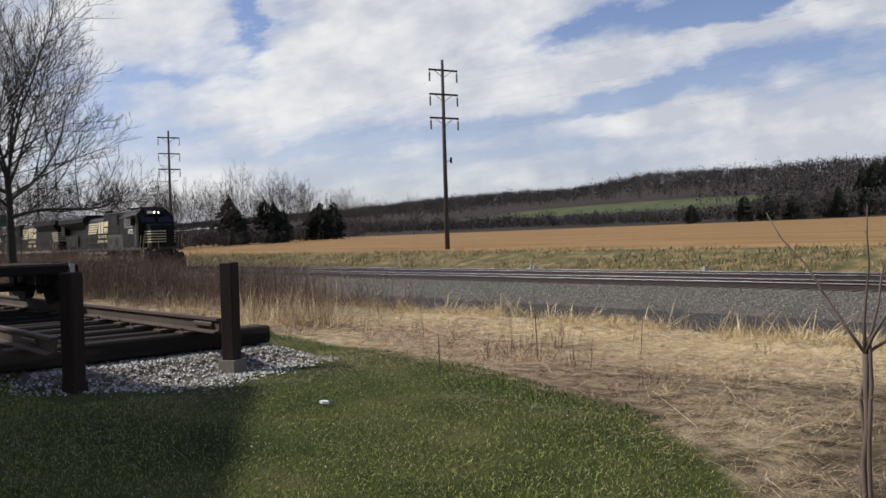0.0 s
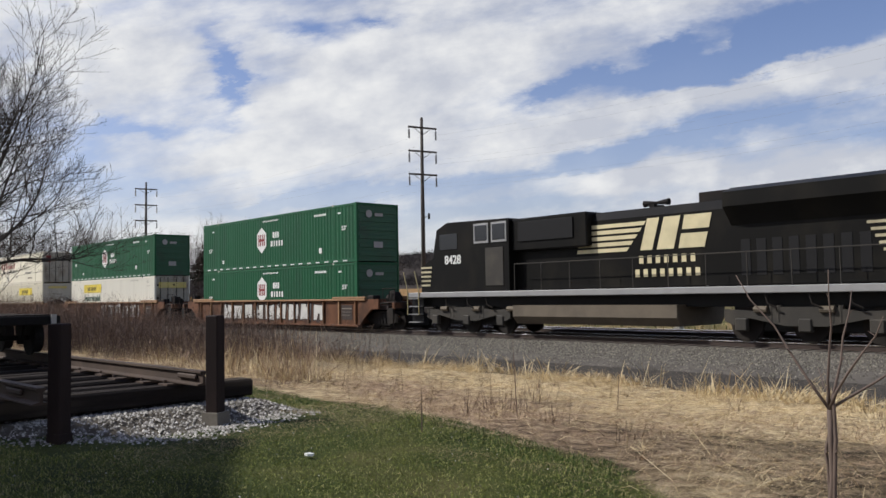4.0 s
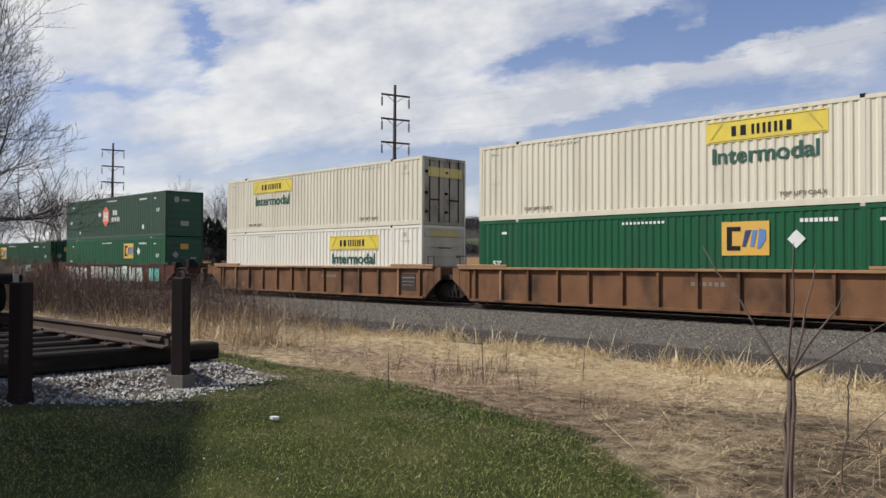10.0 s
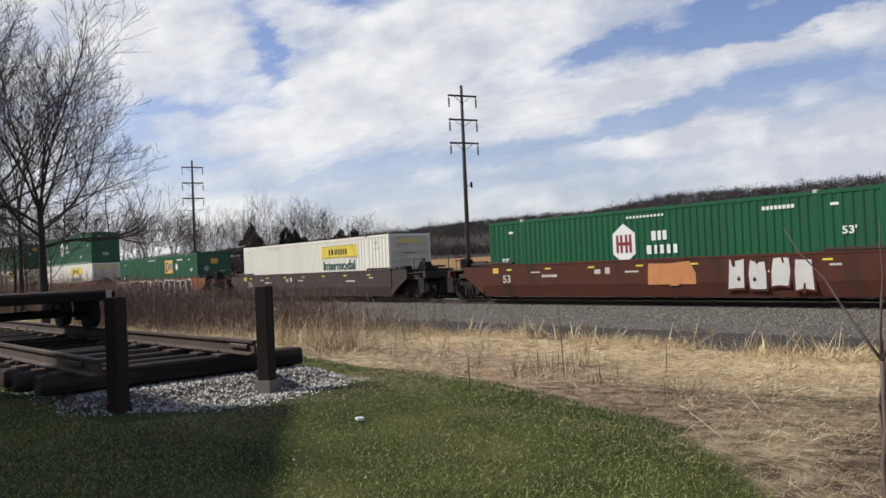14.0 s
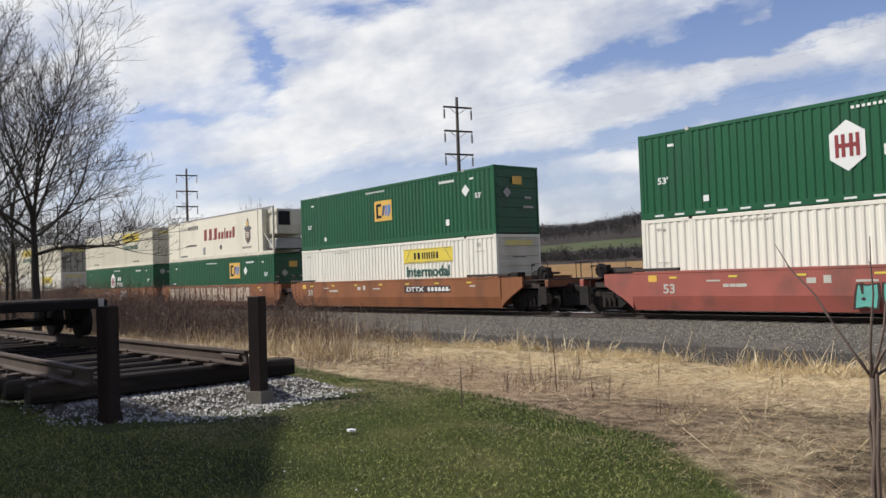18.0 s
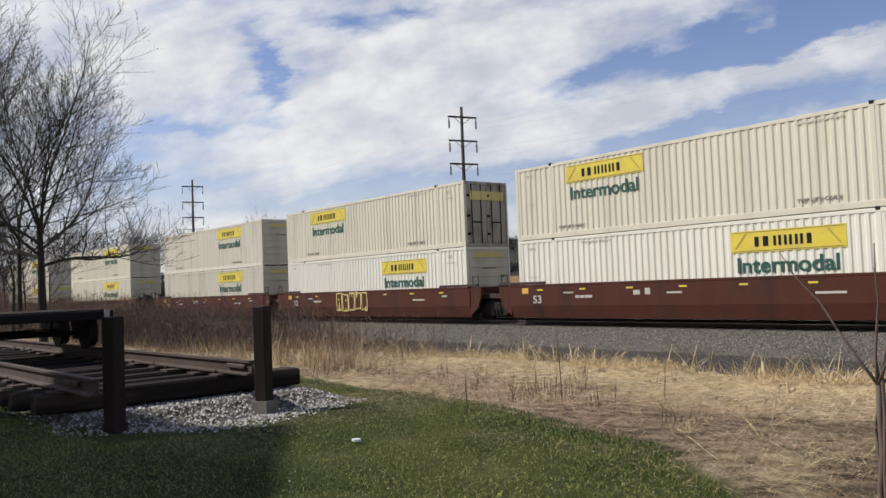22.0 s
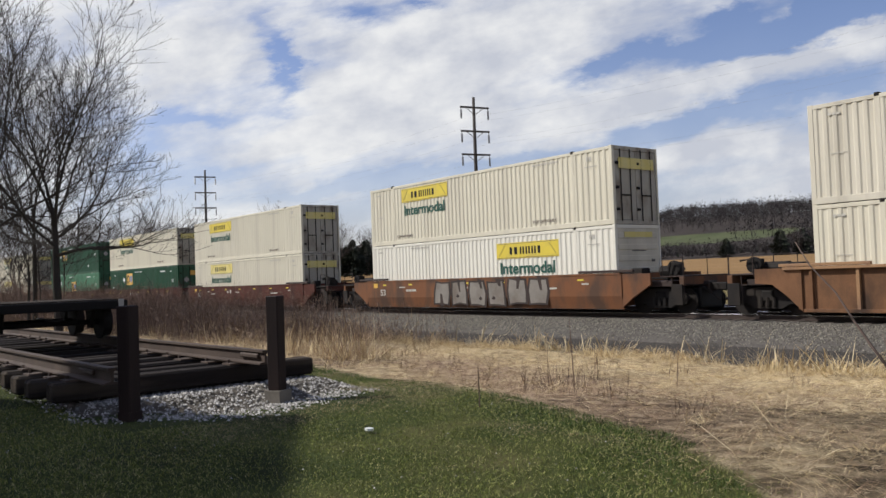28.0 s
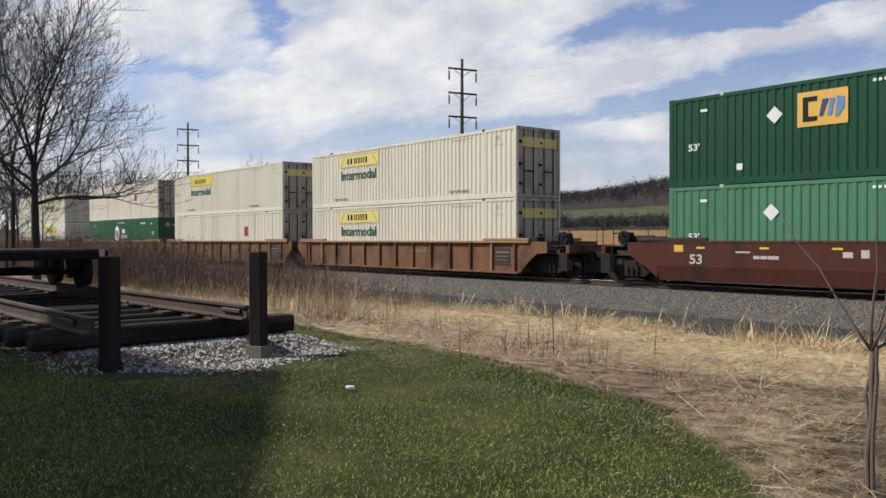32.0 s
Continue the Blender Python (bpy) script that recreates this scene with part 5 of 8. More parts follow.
            # end clutter: brake rigging, pipes, hose and uncoupling lever
            part("brake_lever", Build().tube([(x + e * 2.0, 0.3, 1.12), (x + e * 2.15, 0.25, 1.75), (x + e * 2.6, 0.25, 1.7)], 0.03, 5), M["truck"], c)
            part("train_pipe", Build().tube([(x + e * 0.3, 0.28, 1.2), (x + e * 1.6, 0.28, 1.22), (x + e * 2.5, 0.5, 1.15), (x + e * 3.2, 0.8, 0.8), (x + e * 3.6, 0.9, 0.45)], 0.035, 5), M["truck"], c)
            part("uncoupling_lever", Build().tube([(x + e * 2.95, -0.05, 1.0), (x + e * 2.98, 0.6, 0.95), (x + e * 3.3, 1.1, 1.05)], 0.02, 5), M["truck"], c)
            part("control_valve", Build().box(min(x + e * 0.5, x + e * 1.0), max(x + e * 0.5, x + e * 1.0), 0.2, 0.65, 1.12, 1.6, 0.04), M["truck"], c)
            part("step_bracket", Build().box(min(x + e * 2.42, x + e * 2.86), max(x + e * 2.42, x + e * 2.86), -0.12, -0.06, 0.3, 1.0, 0.01), M["truck"], c)
            truck_frame(c, tx, mid)
        else:
            part("joint_arm", Build().box(min(x + e * 0.2, x + e * 1.66), max(x + e * 0.2, x + e * 1.66), mid - 0.35, mid + 0.35, 0.62, 1.0, 0.03), M["well_dark"], c)
            part("ladder", Build().tube([(x + e * 0.9, -0.16, 0.5), (x + e * 0.9, -0.16, 1.9)], 0.02, 5).tube([(x + e * 0.55, -0.16, 0.5), (x + e * 0.55, -0.16, 1.9)], 0.02, 5).box(min(x + e * 0.55, x + e * 0.9), max(x + e * 0.55, x + e * 0.9), -0.17, -0.15, 1.85, 1.88).box(min(x + e * 0.55, x + e * 0.9), max(x + e * 0.55, x + e * 0.9), -0.17, -0.15, 1.55, 1.58), M["well_dark"], c)
            if e < 0:
                truck_frame(c, x + e * 1.65, mid, 1.8, 0.48)
    yf = -0.205
    if style == "smooth":
        for k in range(7):
            part("reflector", Build().box(1.2 + 2.2 * k, 1.5 + 2.2 * k, yf - 0.004, yf, 1.2, 1.26), M["yellow"], c)
        words_part("lettering", CAR_53, 0.95, 0.72, c, yf - 0.004)
        for q, zz, wd, hh in ((2.6, 1.08, 0.5, 0.05), (5.9, 0.98, 0.28, 0.16), (6.4, 0.98, 0.22, 0.22), (7.3, 1.0, 0.6, 0.06), (12.4, 0.9, 0.9, 0.07), (14.6, 1.05, 0.35, 0.06)):
            part("car_mark", Build().box(q, q + wd, yf - 0.004, yf, zz, zz + hh), M["letter_faint"], c)
        if not tags and paint == "well_orange":
            pl = part("mark_panel", Build().box(9.9, 13.3, yf - 0.003, yf, 0.82, 1.12), M["well_dark"], c)
            words_part("lettering", CAR_OWNER, 10.1, 0.88, pl, yf - 0.006)
            marks("car_mark", (0.16,) * 6, 11.7, 0.88, 0.18, M["letter_white"], pl, yf - 0.004, 0.55)
        stencil(bars((0.2, 0.2, 0.35), 3.2, 0.9, 0.10, yf), M["letter_faint"], c)
        part("placard", Build().box(0.35, 0.7, yf - 0.004, yf, 1.1, 1.32), M["amber"], c)
    else:
        part("data_panel", Build().box(15.0, 15.9, -0.125, -0.115, 0.45, 1.15), M["well_dark"], c)
        stencil(bars((0.3, 0.2, 0.3), 15.05, 0.95, 0.06, -0.13).box(15.05, 15.8, -0.136, -0.13, 0.8, 0.83).box(15.05, 15.7, -0.136, -0.13, 0.65, 0.68), M["letter_dim"], c)
        marks("car_mark", (0.13, 0.13, 0.13, 0.13, 0.13, 0.13), 9.2, 0.92, 0.13, M["letter_dim"], c, -0.112, 0.5)
    for t in tags:
        tag_blocks(c, *t[:4], M[t[4]], M[t[5]], t[6], yf - 0.002 if style == "smooth" else -0.115)
    return c
# ---- locomotives ----


def loco_truck(parent, cx, y_mid):
    t = part("truck", Build().box(cx - 1.9, cx + 1.9, y_mid - 0.6, y_mid + 0.6, 0.55, 0.95, 0.03), M["truck"], parent)
    for s in (-1, 1):
        y = y_mid + s * 1.12
        p = [(cx - 2.5, 0.62), (cx - 2.2, 0.5), (cx - 1.7, 0.72), (cx - 0.6, 0.5), (cx + 0.6, 0.5), (cx + 1.7, 0.72), (cx + 2.2, 0.5), (cx + 2.5, 0.62), (cx + 2.5, 0.98), (cx + 1.5, 0.92), (cx + 0.7, 1.05), (cx - 0.7, 1.05), (cx - 1.5, 0.92), (cx - 2.5, 0.98)]
        part("side_frame", Build().prism(p, 1, y - 0.07, y + 0.07), M["loco_dust"], t, "dusty cast side frame")
        for k in (-1.95, 0.0, 1.95):
            yy = y_mid + s * 0.78
            w = part("wheel", Build().cyl((cx + k, 0.52), 1, 0.52, yy - 0.07, yy + 0.07, 24), M["truck"], t)
            part("axle_box", Build().box(cx + k - 0.2, cx + k + 0.2, y + s * 0.02 - 0.1, y + s * 0.02 + 0.1, 0.32, 0.72, 0.04), M["loco_dust"], w)
            part("brake_cylinder", Build().cyl((y + s * 0.1, 0.98), 0, 0.1, cx + k + 0.45, cx + k + 0.85, 8), M["tank"], t)
        for k in (-1.0, -0.78, 0.78, 1.0):
            part("spring", Build().cyl((cx + k, y), 2, 0.09, 0.62, 1.1, 8), M["loco_dust"], t)
    return t


def rail_posts(parent, x0, x1, n, y, z0, z1, mat):
    part("handrail", Build().tube([(x0, y, z1), (x1, y, z1)], 0.02, 5), mat, parent)
    for i in range(n):
        x = x0 + (x1 - x0) * i / (n - 1)
        part("stanchion", Build().tube([(x, y, z0), (x, y, z1)], 0.018, 5), mat, parent)


def steps(parent, x, y_near, y_far, d):
    for y, s in ((y_near, 1), (y_far, -1)):
        st = part("step_well", Build().box(min(x, x + d * 0.75), max(x, x + d * 0.75), min(y + s * 0.25, y + s * 0.3), max(y + s * 0.25, y + s * 0.3), 0.35, 1.6), M["black"], parent)
        for z in (0.38, 0.72, 1.06, 1.4):
            part("step", Build().box(min(x, x + d * 0.72), max(x, x + d * 0.72), min(y, y + s * 0.3), max(y, y + s * 0.3), z, z + 0.035), M["steel_dull"], st)
        for xx in (x - d * 0.02, x + d * 0.75):
            part("grab_rail", Build().tube([(xx, y - s * 0.02, 0.7), (xx, y - s * 0.02, 1.75), (xx + d * 0.3, y - s * 0.0, 2.6)], 0.022, 5), M["rail_yellow"], st)


def emblem(parent, x, z, y, mat, k=1.0):
    """The line's emblem as plain shapes: speed bars, two bold strokes, two rows of bars."""
    def at(pts):
        return [(x + k * a, z + k * b) for a, b in pts]
    for i in range(5):
        e = 0.19 * i
        part("emblem_bar", Build().prism(at([(0.06 * i, e), (1.95 + 0.16 * i, e), (2.05 + 0.16 * i, e + 0.12), (0.05 + 0.06 * i, e + 0.12)]), 1, y - 0.008, y), mat, parent)
    q = 2.75
    for p in ([(q - 0.30, 0), (q + 0.12, 0), (q + 0.40, 0.95), (q - 0.02, 0.95)], [(q + 0.28, 0.0), (q + 0.86, 0.0), (q + 1.12, 0.95), (q + 0.56, 0.95)],
              [(q + 1.02, 0.0), (q + 1.86, 0.0), (q + 1.98, 0.42), (q + 1.12, 0.42)], [(q + 1.15, 0.54), (q + 2.02, 0.54), (q + 2.12, 0.95), (q + 1.25, 0.95)]):
        part("emblem_block", Build().prism(at(p), 1, y - 0.008, y), mat, parent)
    marks("emblem_word_bar", (0.15 * k,) * 7, x + k * (q - 0.35), z - 0.40 * k, 0.23 * k, M["gold"], parent, y, 0.62)
    marks("emblem_word_bar", (0.15 * k,) * 8, x + k * (q - 0.5), z - 0.80 * k, 0.23 * k, M["gold"], parent, y, 0.62)


def underframe(c, length, tank0, tank1, t0, t1, sill):
    y0, y1, mid = -0.18, CW + 0.18, CW / 2
    part("frame_sill", Build().box(0.3, length - 1.1, y0, y1, 1.46, 1.68, 0.02), sill, c)
    part("underframe", Build().box(0.4, length - 1.2, 0.4, CW - 0.4, 1.05, 1.46), M["black"], c)
    p = [(y0 + 0.25, 0.42), (y1 - 0.25, 0.42), (y1 - 0.02, 0.7), (y1 - 0.02, 1.12), (y0 + 0.02, 1.12), (y0 + 0.02, 0.7)]
    part("fuel_tank", Build().prism(p, 0, tank0, tank1), M["tank"], c, "dusty brown fuel tank")
    for cx in (t0, t1):
        part("traction_gear", Build().box(cx - 2.4, cx + 2.4, 0.5, CW - 0.5, 0.3, 1.46, 0.05), M["black"], c)
        # black block added to fill the gap under the frame with shade
        for k in (-1.1, 0.2, 1.3):
            part("air_hose", Build().tube([(cx + k, -0.05, 1.46), (cx + k + 0.1, -0.08, 1.15), (cx + k + 0.35, -0.02, 1.02)], 0.03, 5), M["truck"], c)
        loco_truck(c, cx, mid)
    for x, d in ((0.0, -1), (length, 1)):
        part("coupler", Build().box(min(x - d * 1.1, x + d * 0.05), max(x - d * 1.1, x + d * 0.05), mid - 0.16, mid + 0.16, 0.72, 1.02, 0.04), M["truck"], c)


def shorten_front(c, x0, k):
    """Draw the cab end and nose in by a factor beyond x0; the trucks keep their shape."""
    done = set()
    for ob in c.children_recursive:
        chain = (ob, ob.parent, ob.parent.parent if ob.parent else None)
        if any(q and q.name.startswith(("truck", "traction_gear", "air_hose")) for q in chain) or ob.data.name in done:
            continue
        done.add(ob.data.name)
        if ob.location.x > x0:
            ob.location.x = x0 + (ob.location.x - x0) * k
            continue
        for v in ob.data.vertices:
            if v.co.x > x0:
                v.co.x = x0 + (v.co.x - x0) * k


def build_lead():
    c = thing("locomotive", "dusty black six-axle diesel freight locomotive, headlights lit", "locomotive", "locomotives of the train")
    black, mid = M["loco_black"], CW / 2
    L1 = 22.9
    underframe(c, L1, 6.3, 14.0, 3.5, 17.5, M["loco_dust"])
    for x in (6.5, 10.2):
        part("air_reservoir", Build().cyl((-0.02, 1.27), 0, 0.16, x, x + 3.2, 12), M["tank"], c)
    part("hood", Build().box(0.65, 11.6, 0.55, CW - 0.55, 1.68, 4.05, 0.06), black, c)
    # flared radiators with a sloping underside
    p = [(0.55, 3.45), (CW - 0.55, 3.45), (CW + 0.12, 4.05), (CW + 0.12, 4.4), (CW - 0.25, 4.6), (0.25, 4.6), (-0.12, 4.4), (-0.12, 4.05)]
    rad = part("radiator_housing", Build().prism(p, 0, 0.75, 7.4), black, c)
    part("rear_cabinet", Build().box(0.6, 1.6, 0.15, CW - 0.15, 3.0, 4.55, 0.05), black, c)
    for x in (2.4, 5.0):
        part("fan_housing", Build().cyl((x + 0.6, mid), 2, 0.85, 4.6, 4.7, 20), black, rad)
    part("radiator_grille", Build().box(1.7, 4.3, 0.42, 0.545, 1.9, 2.9, 0.01), M["black"], c)
    part("engine_hood", Build().prism([(0.25, 1.68), (CW - 0.25, 1.68), (CW - 0.25, 4.0), (CW - 0.6, 4.3), (0.6, 4.3), (0.25, 4.0)], 0, 7.0, 11.44), black, c)
    part("equipment_hood", Build().box(11.45, 16.5, 0.25, CW - 0.25, 1.68, 4.6, 0.08), black, c)
    part("intake_grille", Build().box(13.3, 14.7, 0.18, 0.246, 3.6, 4.4, 0.01), M["black"], c)
    part("equipment_cabinet", Build().box(13.0, 16.6, -0.1, 0.3, 1.68, 2.75, 0.03), M["loco_dust"], c)
    for k in range(5):
        for x in (13.4, 14.8):
            part("louvre", Build().box(x, x + 0.9, -0.115, -0.1, 1.95 + 0.12 * k, 2.0 + 0.12 * k), M["black"], c)
    for x in (8.4, 9.6, 10.8, 12.3):
        part("hood_door_seam", Build().box(x, x + 0.03, 0.236, 0.249, 1.75, 3.0), M["loco_dust"], c)
    for i in range(9):
        part("door_latch", Build().box(7.5 + 0.62 * i, 7.58 + 0.62 * i, 0.232, 0.249, 2.2, 2.28), M["steel_dull"], c)
    cab = part("cab", Build().prism([(16.55, 1.68), (20.35, 1.68), (20.55, 3.5), (20.2, 4.15), (16.55, 4.15)], 1, -0.12, CW + 0.12), black, c)
    part("cab_roof", Build().prism([(-0.12, 4.15), (CW + 0.12, 4.15), (CW - 0.3, 4.62), (CW - 0.7, 4.72), (0.7, 4.72), (0.3, 4.62)], 0, 16.55, 20.0), black, cab)
    part("cab_window_frame", Build().box(17.05, 19.25, -0.16, -0.13, 3.25, 4.05, 0.01), M["steel_dull"], cab)
    for x in (17.15, 17.75, 18.35, 18.85):
        part("cab_window", Build().box(x, x + 0.36 if x > 18 else x + 0.5, -0.18, -0.155, 3.33, 3.98, 0.01), M["glass_dark"], cab)
    part("sun_shade", Build().prism([(-0.12, 4.12), (-0.5, 3.98), (-0.48, 4.03), (-0.12, 4.2)], 0, 16.9, 19.4), black, cab)
    for y in (0.12, mid + 0.12):
        part("windscreen", Build().prism([(20.53, 3.56), (20.58, 3.58), (20.25, 4.13), (20.20, 4.11)], 1, y, y + mid - 0.24), M["glass_dark"], cab)
    part("cab_roof_front", Build().prism([(18.9, 4.6), (20.5, 4.2), (20.5, 4.5), (20.1, 4.76), (18.9, 4.8)], 1, mid - 0.75, mid + 0.75), black, cab)
    lamp = bpy.data.materials.new("headlight")
    lamp.use_nodes = True
    pb = lamp.node_tree.nodes["Principled BSDF"]
    pb.inputs["Emission Color"].default_value = (1.0, 0.93, 0.8, 1)
    pb.inputs["Emission Strength"].default_value = 5.0
    for y in (mid - 0.16, mid + 0.16):
        part("headlight", Build().cyl((y, 4.36), 0, 0.065, 20.5, 20.56, 14), lamp, cab, "lit round headlight")
    part("number_board", Build().box(20.505, 20.53, mid - 0.7, mid - 0.32, 4.26, 4.46), M["letter_white"], cab)
    p = [(18.6, 1.68), (22.1, 1.68), (22.1, 3.0), (21.8, 3.36), (20.5, 3.52), (18.6, 3.2)]
    nose = part("nose", Build().prism(p, 1, 0.35, CW - 0.35), black, c)
    part("nose_side", Build().box(18.5, 20.35, -0.1, CW + 0.1, 1.68, 3.2, 0.05), black, c)
    for i in range(5):
        z = 2.05 + 0.2 * i
        part("nose_stripe", Build().box(19.5 - 0.12 * i, 20.3, -0.112, -0.101, z, z + 0.075), M["stripe"], nose)
        part("nose_stripe", Build().box(20.4, 22.1, 0.335, 0.349, z, z + 0.075), M["stripe"], nose)
        part("nose_stripe", Build().box(22.102, 22.116, 0.36, CW - 0.36, z, z + 0.075), M["stripe"], nose)
    part("nose_door", Build().box(22.1, 22.15, 1.5, 2.1, 1.8, 2.95, 0.02), black, nose)
    part("front_platform", Build().box(21.0, 22.4, -0.15, CW + 0.15, 1.5, 1.66, 0.02), M["loco_dust"], c)
    part("plow", Build().prism([(22.2, 0.12), (22.9, 0.12), (22.75, 0.7), (22.35, 1.25), (22.2, 1.25)], 1, -0.15, CW + 0.15), M["loco_black"], c, "black snow plow pilot")
    for y in (0.4, CW - 0.4):
        part("ditch_light", Build().cyl((y, 1.45), 0, 0.085, 22.36, 22.42, 12), M["steel_dull"], c, "round ditch light")
    steps(c, 21.0, -0.18, CW + 0.18, 1)
    steps(c, 0.95, -0.18, CW + 0.18, -1)
    rail_posts(c, 1.2, 12.6, 9, -0.12, 1.68, 2.7, M["loco_dust"])
    rail_posts(c, 1.2, 12.6, 9, CW + 0.12, 1.68, 2.7, M["loco_dust"])
    part("front_rail", Build().tube([(22.35, 0.0, 1.6), (22.35, 0.0, 2.5), (22.35, 0.8, 2.5), (22.35, 0.8, 1.6)], 0.025, 5), M["rail_yellow"], c)
    hn = part("horn", Build().box(9.75, 10.05, mid - 0.3, mid + 0.3, 4.3, 4.55), M["iron"], c, "black air horn cluster")
    for d, z in ((-1, 4.68), (1, 4.68), (-1, 4.85), (1, 4.8)):
        part("trumpet", Build().cyl((mid, z), 0, 0.05, 9.9, 9.9 + d * 0.5, 10, 0.13), M["iron"], hn)
    for x, z in ((17.3, 4.72), (18.4, 4.74), (19.0, 4.74)):
        part("antenna", Build().box(x, x + 0.5, mid - 0.4, mid + 0.4, z, z + 0.1, 0.03), M["iron"], cab)
    # roof clutter, door seams and sill details
    for x in (16.9, 17.6, 19.3):
        part("roof_vent", Build().box(x, x + 0.35, mid - 0.9, mid - 0.45, 4.66, 4.8, 0.03), M["iron"], cab)
    part("mirror", Build().box(19.35, 19.5, -0.36, -0.14, 3.4, 3.95, 0.02), M["iron"], cab)
    part("cab_door", Build().box(19.42, 20.05, -0.135, -0.121, 1.78, 3.5, 0.01), M["loco_dust"], cab)
    for x in (11.46, 13.0, 14.9, 16.2):
        part("panel_seam", Build().box(x, x + 0.04, 0.236, 0.249, 2.8, 4.5), M["black"], c)
    for i in range(14):
        part("sill_bracket", Build().box(1.6 + 1.3 * i, 1.72 + 1.3 * i, -0.2, -0.181, 1.46, 1.66), M["black"], c)
    part("walkway_light", Build().box(7.9, 8.2, -0.2, -0.15, 1.34, 1.44), M["steel_dull"], c)
    emblem(c, 7.62, 2.98, 0.246, M["gold"], 1.0)
    n = lettering("1172", 0.52, M["letter_white"], 0.92)
    words_part("number", n, 18.0, 2.78, c, -0.135)
    part("handrail_line", Build().box(11.5, 16.6, 0.2, 0.24, 3.05, 3.09), M["loco_dust"], c)
    shorten_front(c, 17.0, 0.80)
    return c


def build_second():
    c = thing("locomotive", "dusty black diesel freight locomotive running cab backwards", "locomotive", "locomotives of the train")
    black, mid = M["loco_black"], CW / 2
    L2 = 21.9
    underframe(c, L2, 6.7, 13.9, 3.8, 17.9, M["steel_dull"])
    cab = part("cab", Build().prism([(2.05, 1.68), (6.5, 1.68), (6.5, 4.5), (2.9, 4.58), (2.25, 4.3), (2.05, 3.4)], 1, -0.1, CW + 0.1), black, c)
    part("nose", Build().prism([(0.85, 1.68), (2.1, 1.68), (2.1, 3.35), (1.0, 2.85), (0.85, 2.6)], 1, 0.2, CW - 0.2), black, c)
    for i in range(5):
        part("nose_stripe", Build().box(0.86, 1.45 + 0.03 * i, 0.185, 0.199, 1.95 + 0.19 * i, 2.03 + 0.19 * i), M["stripe"], c)
    for x, w in ((2.45, 1.1),):
        part("cab_window", Build().box(x, x + w, -0.125, -0.101, 3.45, 4.1, 0.01), M["glass_dark"], cab)
    for x in (4.55, 5.55):
        part("cab_window_frame", Build().box(x, x + 0.85, -0.13, -0.101, 3.6, 4.4, 0.01), M["steel_dull"], cab)
        part("cab_window", Build().box(x + 0.08, x + 0.77, -0.15, -0.128, 3.7, 4.32, 0.01), M["glass_dark"], cab)
    part("hood", Build().box(6.45, 21.3, 0.35, CW - 0.35, 1.68, 4.15, 0.06), black, c)
    part("equipment_box", Build().box(6.5, 10.2, 0.05, CW - 0.05, 3.2, 4.45, 0.05), black, c)
    part("intake_grille", Build().box(6.9, 9.6, 0.0, 0.048, 3.55, 4.3, 0.01), M["black"], c)
    part("engine_hood", Build().prism([(0.35, 4.1), (CW - 0.35, 4.1), (CW - 0.6, 4.4), (0.6, 4.4)], 0, 10.2, 15.6), black, c)
    part("exhaust_stack", Build().box(14.2, 15.4, mid - 0.45, mid + 0.45, 4.4, 4.75, 0.03), M["iron"], c)
    p = [(0.35, 3.55), (CW - 0.35, 3.55), (CW + 0.15, 4.1), (CW + 0.15, 4.55), (0.6 + CW - 1.0, 4.72), (0.4, 4.72), (-0.15, 4.55), (-0.15, 4.1)]
    part("radiator_housing", Build().prism(p, 0, 15.6, 21.2), black, c)
    part("radiator_overhang", Build().prism([(21.2, 4.0), (22.0, 4.25), (22.0, 4.5), (21.2, 4.7)], 1, -0.1, CW + 0.1), black, c)
    for i in range(8):
        part("hood_door_grille", Build().box(15.9 + 0.5 * i, 16.2 + 0.5 * i, 0.335, 0.349, 2.0, 3.1, 0.004), M["black"], c)
    for i in range(5):
        part("end_stripe", Build().box(20.0 - 0.1 * i, 21.31, 0.33, 0.345, 2.55 + 0.19 * i, 2.63 + 0.19 * i), M["stripe"], c)
        part("end_stripe", Build().box(21.3, 21.315, 0.4, CW - 0.4, 2.55 + 0.19 * i, 2.63 + 0.19 * i), M["stripe"], c)
    part("number_board", Build().box(19.9, 20.9, 0.32, 0.345, 3.62, 3.82), M["letter_faint"], c)
    steps(c, 20.6, -0.18, CW + 0.18, 1)
    steps(c, 1.1, -0.18, CW + 0.18, -1)
    rail_posts(c, 6.8, 20.4, 11, -0.12, 1.68, 2.7, M["loco_dust"])
    rail_posts(c, 6.8, 20.4, 11, CW + 0.12, 1.68, 2.7, M["loco_dust"])
    hn = part("horn", Build().box(12.2, 12.4, mid - 0.3, mid + 0.3, 4.4, 4.55), M["iron"], c)
    for d in (-1, 1):
        part("trumpet", Build().cyl((mid, 4.62), 0, 0.05, 12.3, 12.3 + d * 0.5, 10, 0.12), M["iron"], hn)
    emblem(c, 9.5, 2.95, 0.34, M["gold"], 1.12)
    n = lettering("8428", 0.5, M["letter_white"], 1.0)
    words_part("number", n, 2.75, 2.85, c, -0.104)
    part("cab_door", Build().box(5.2, 6.2, -0.125, -0.101, 1.9, 3.4, 0.01), M["loco_dust"], cab)
    return c
# ---- the old track on show, with its push car ----
SHOW_TURN = 2.8  # degrees by which the old track leaves the main line's direction
SHOW = pose(-7.0, 2.6, 0.0, 0, 0, SHOW_TURN)


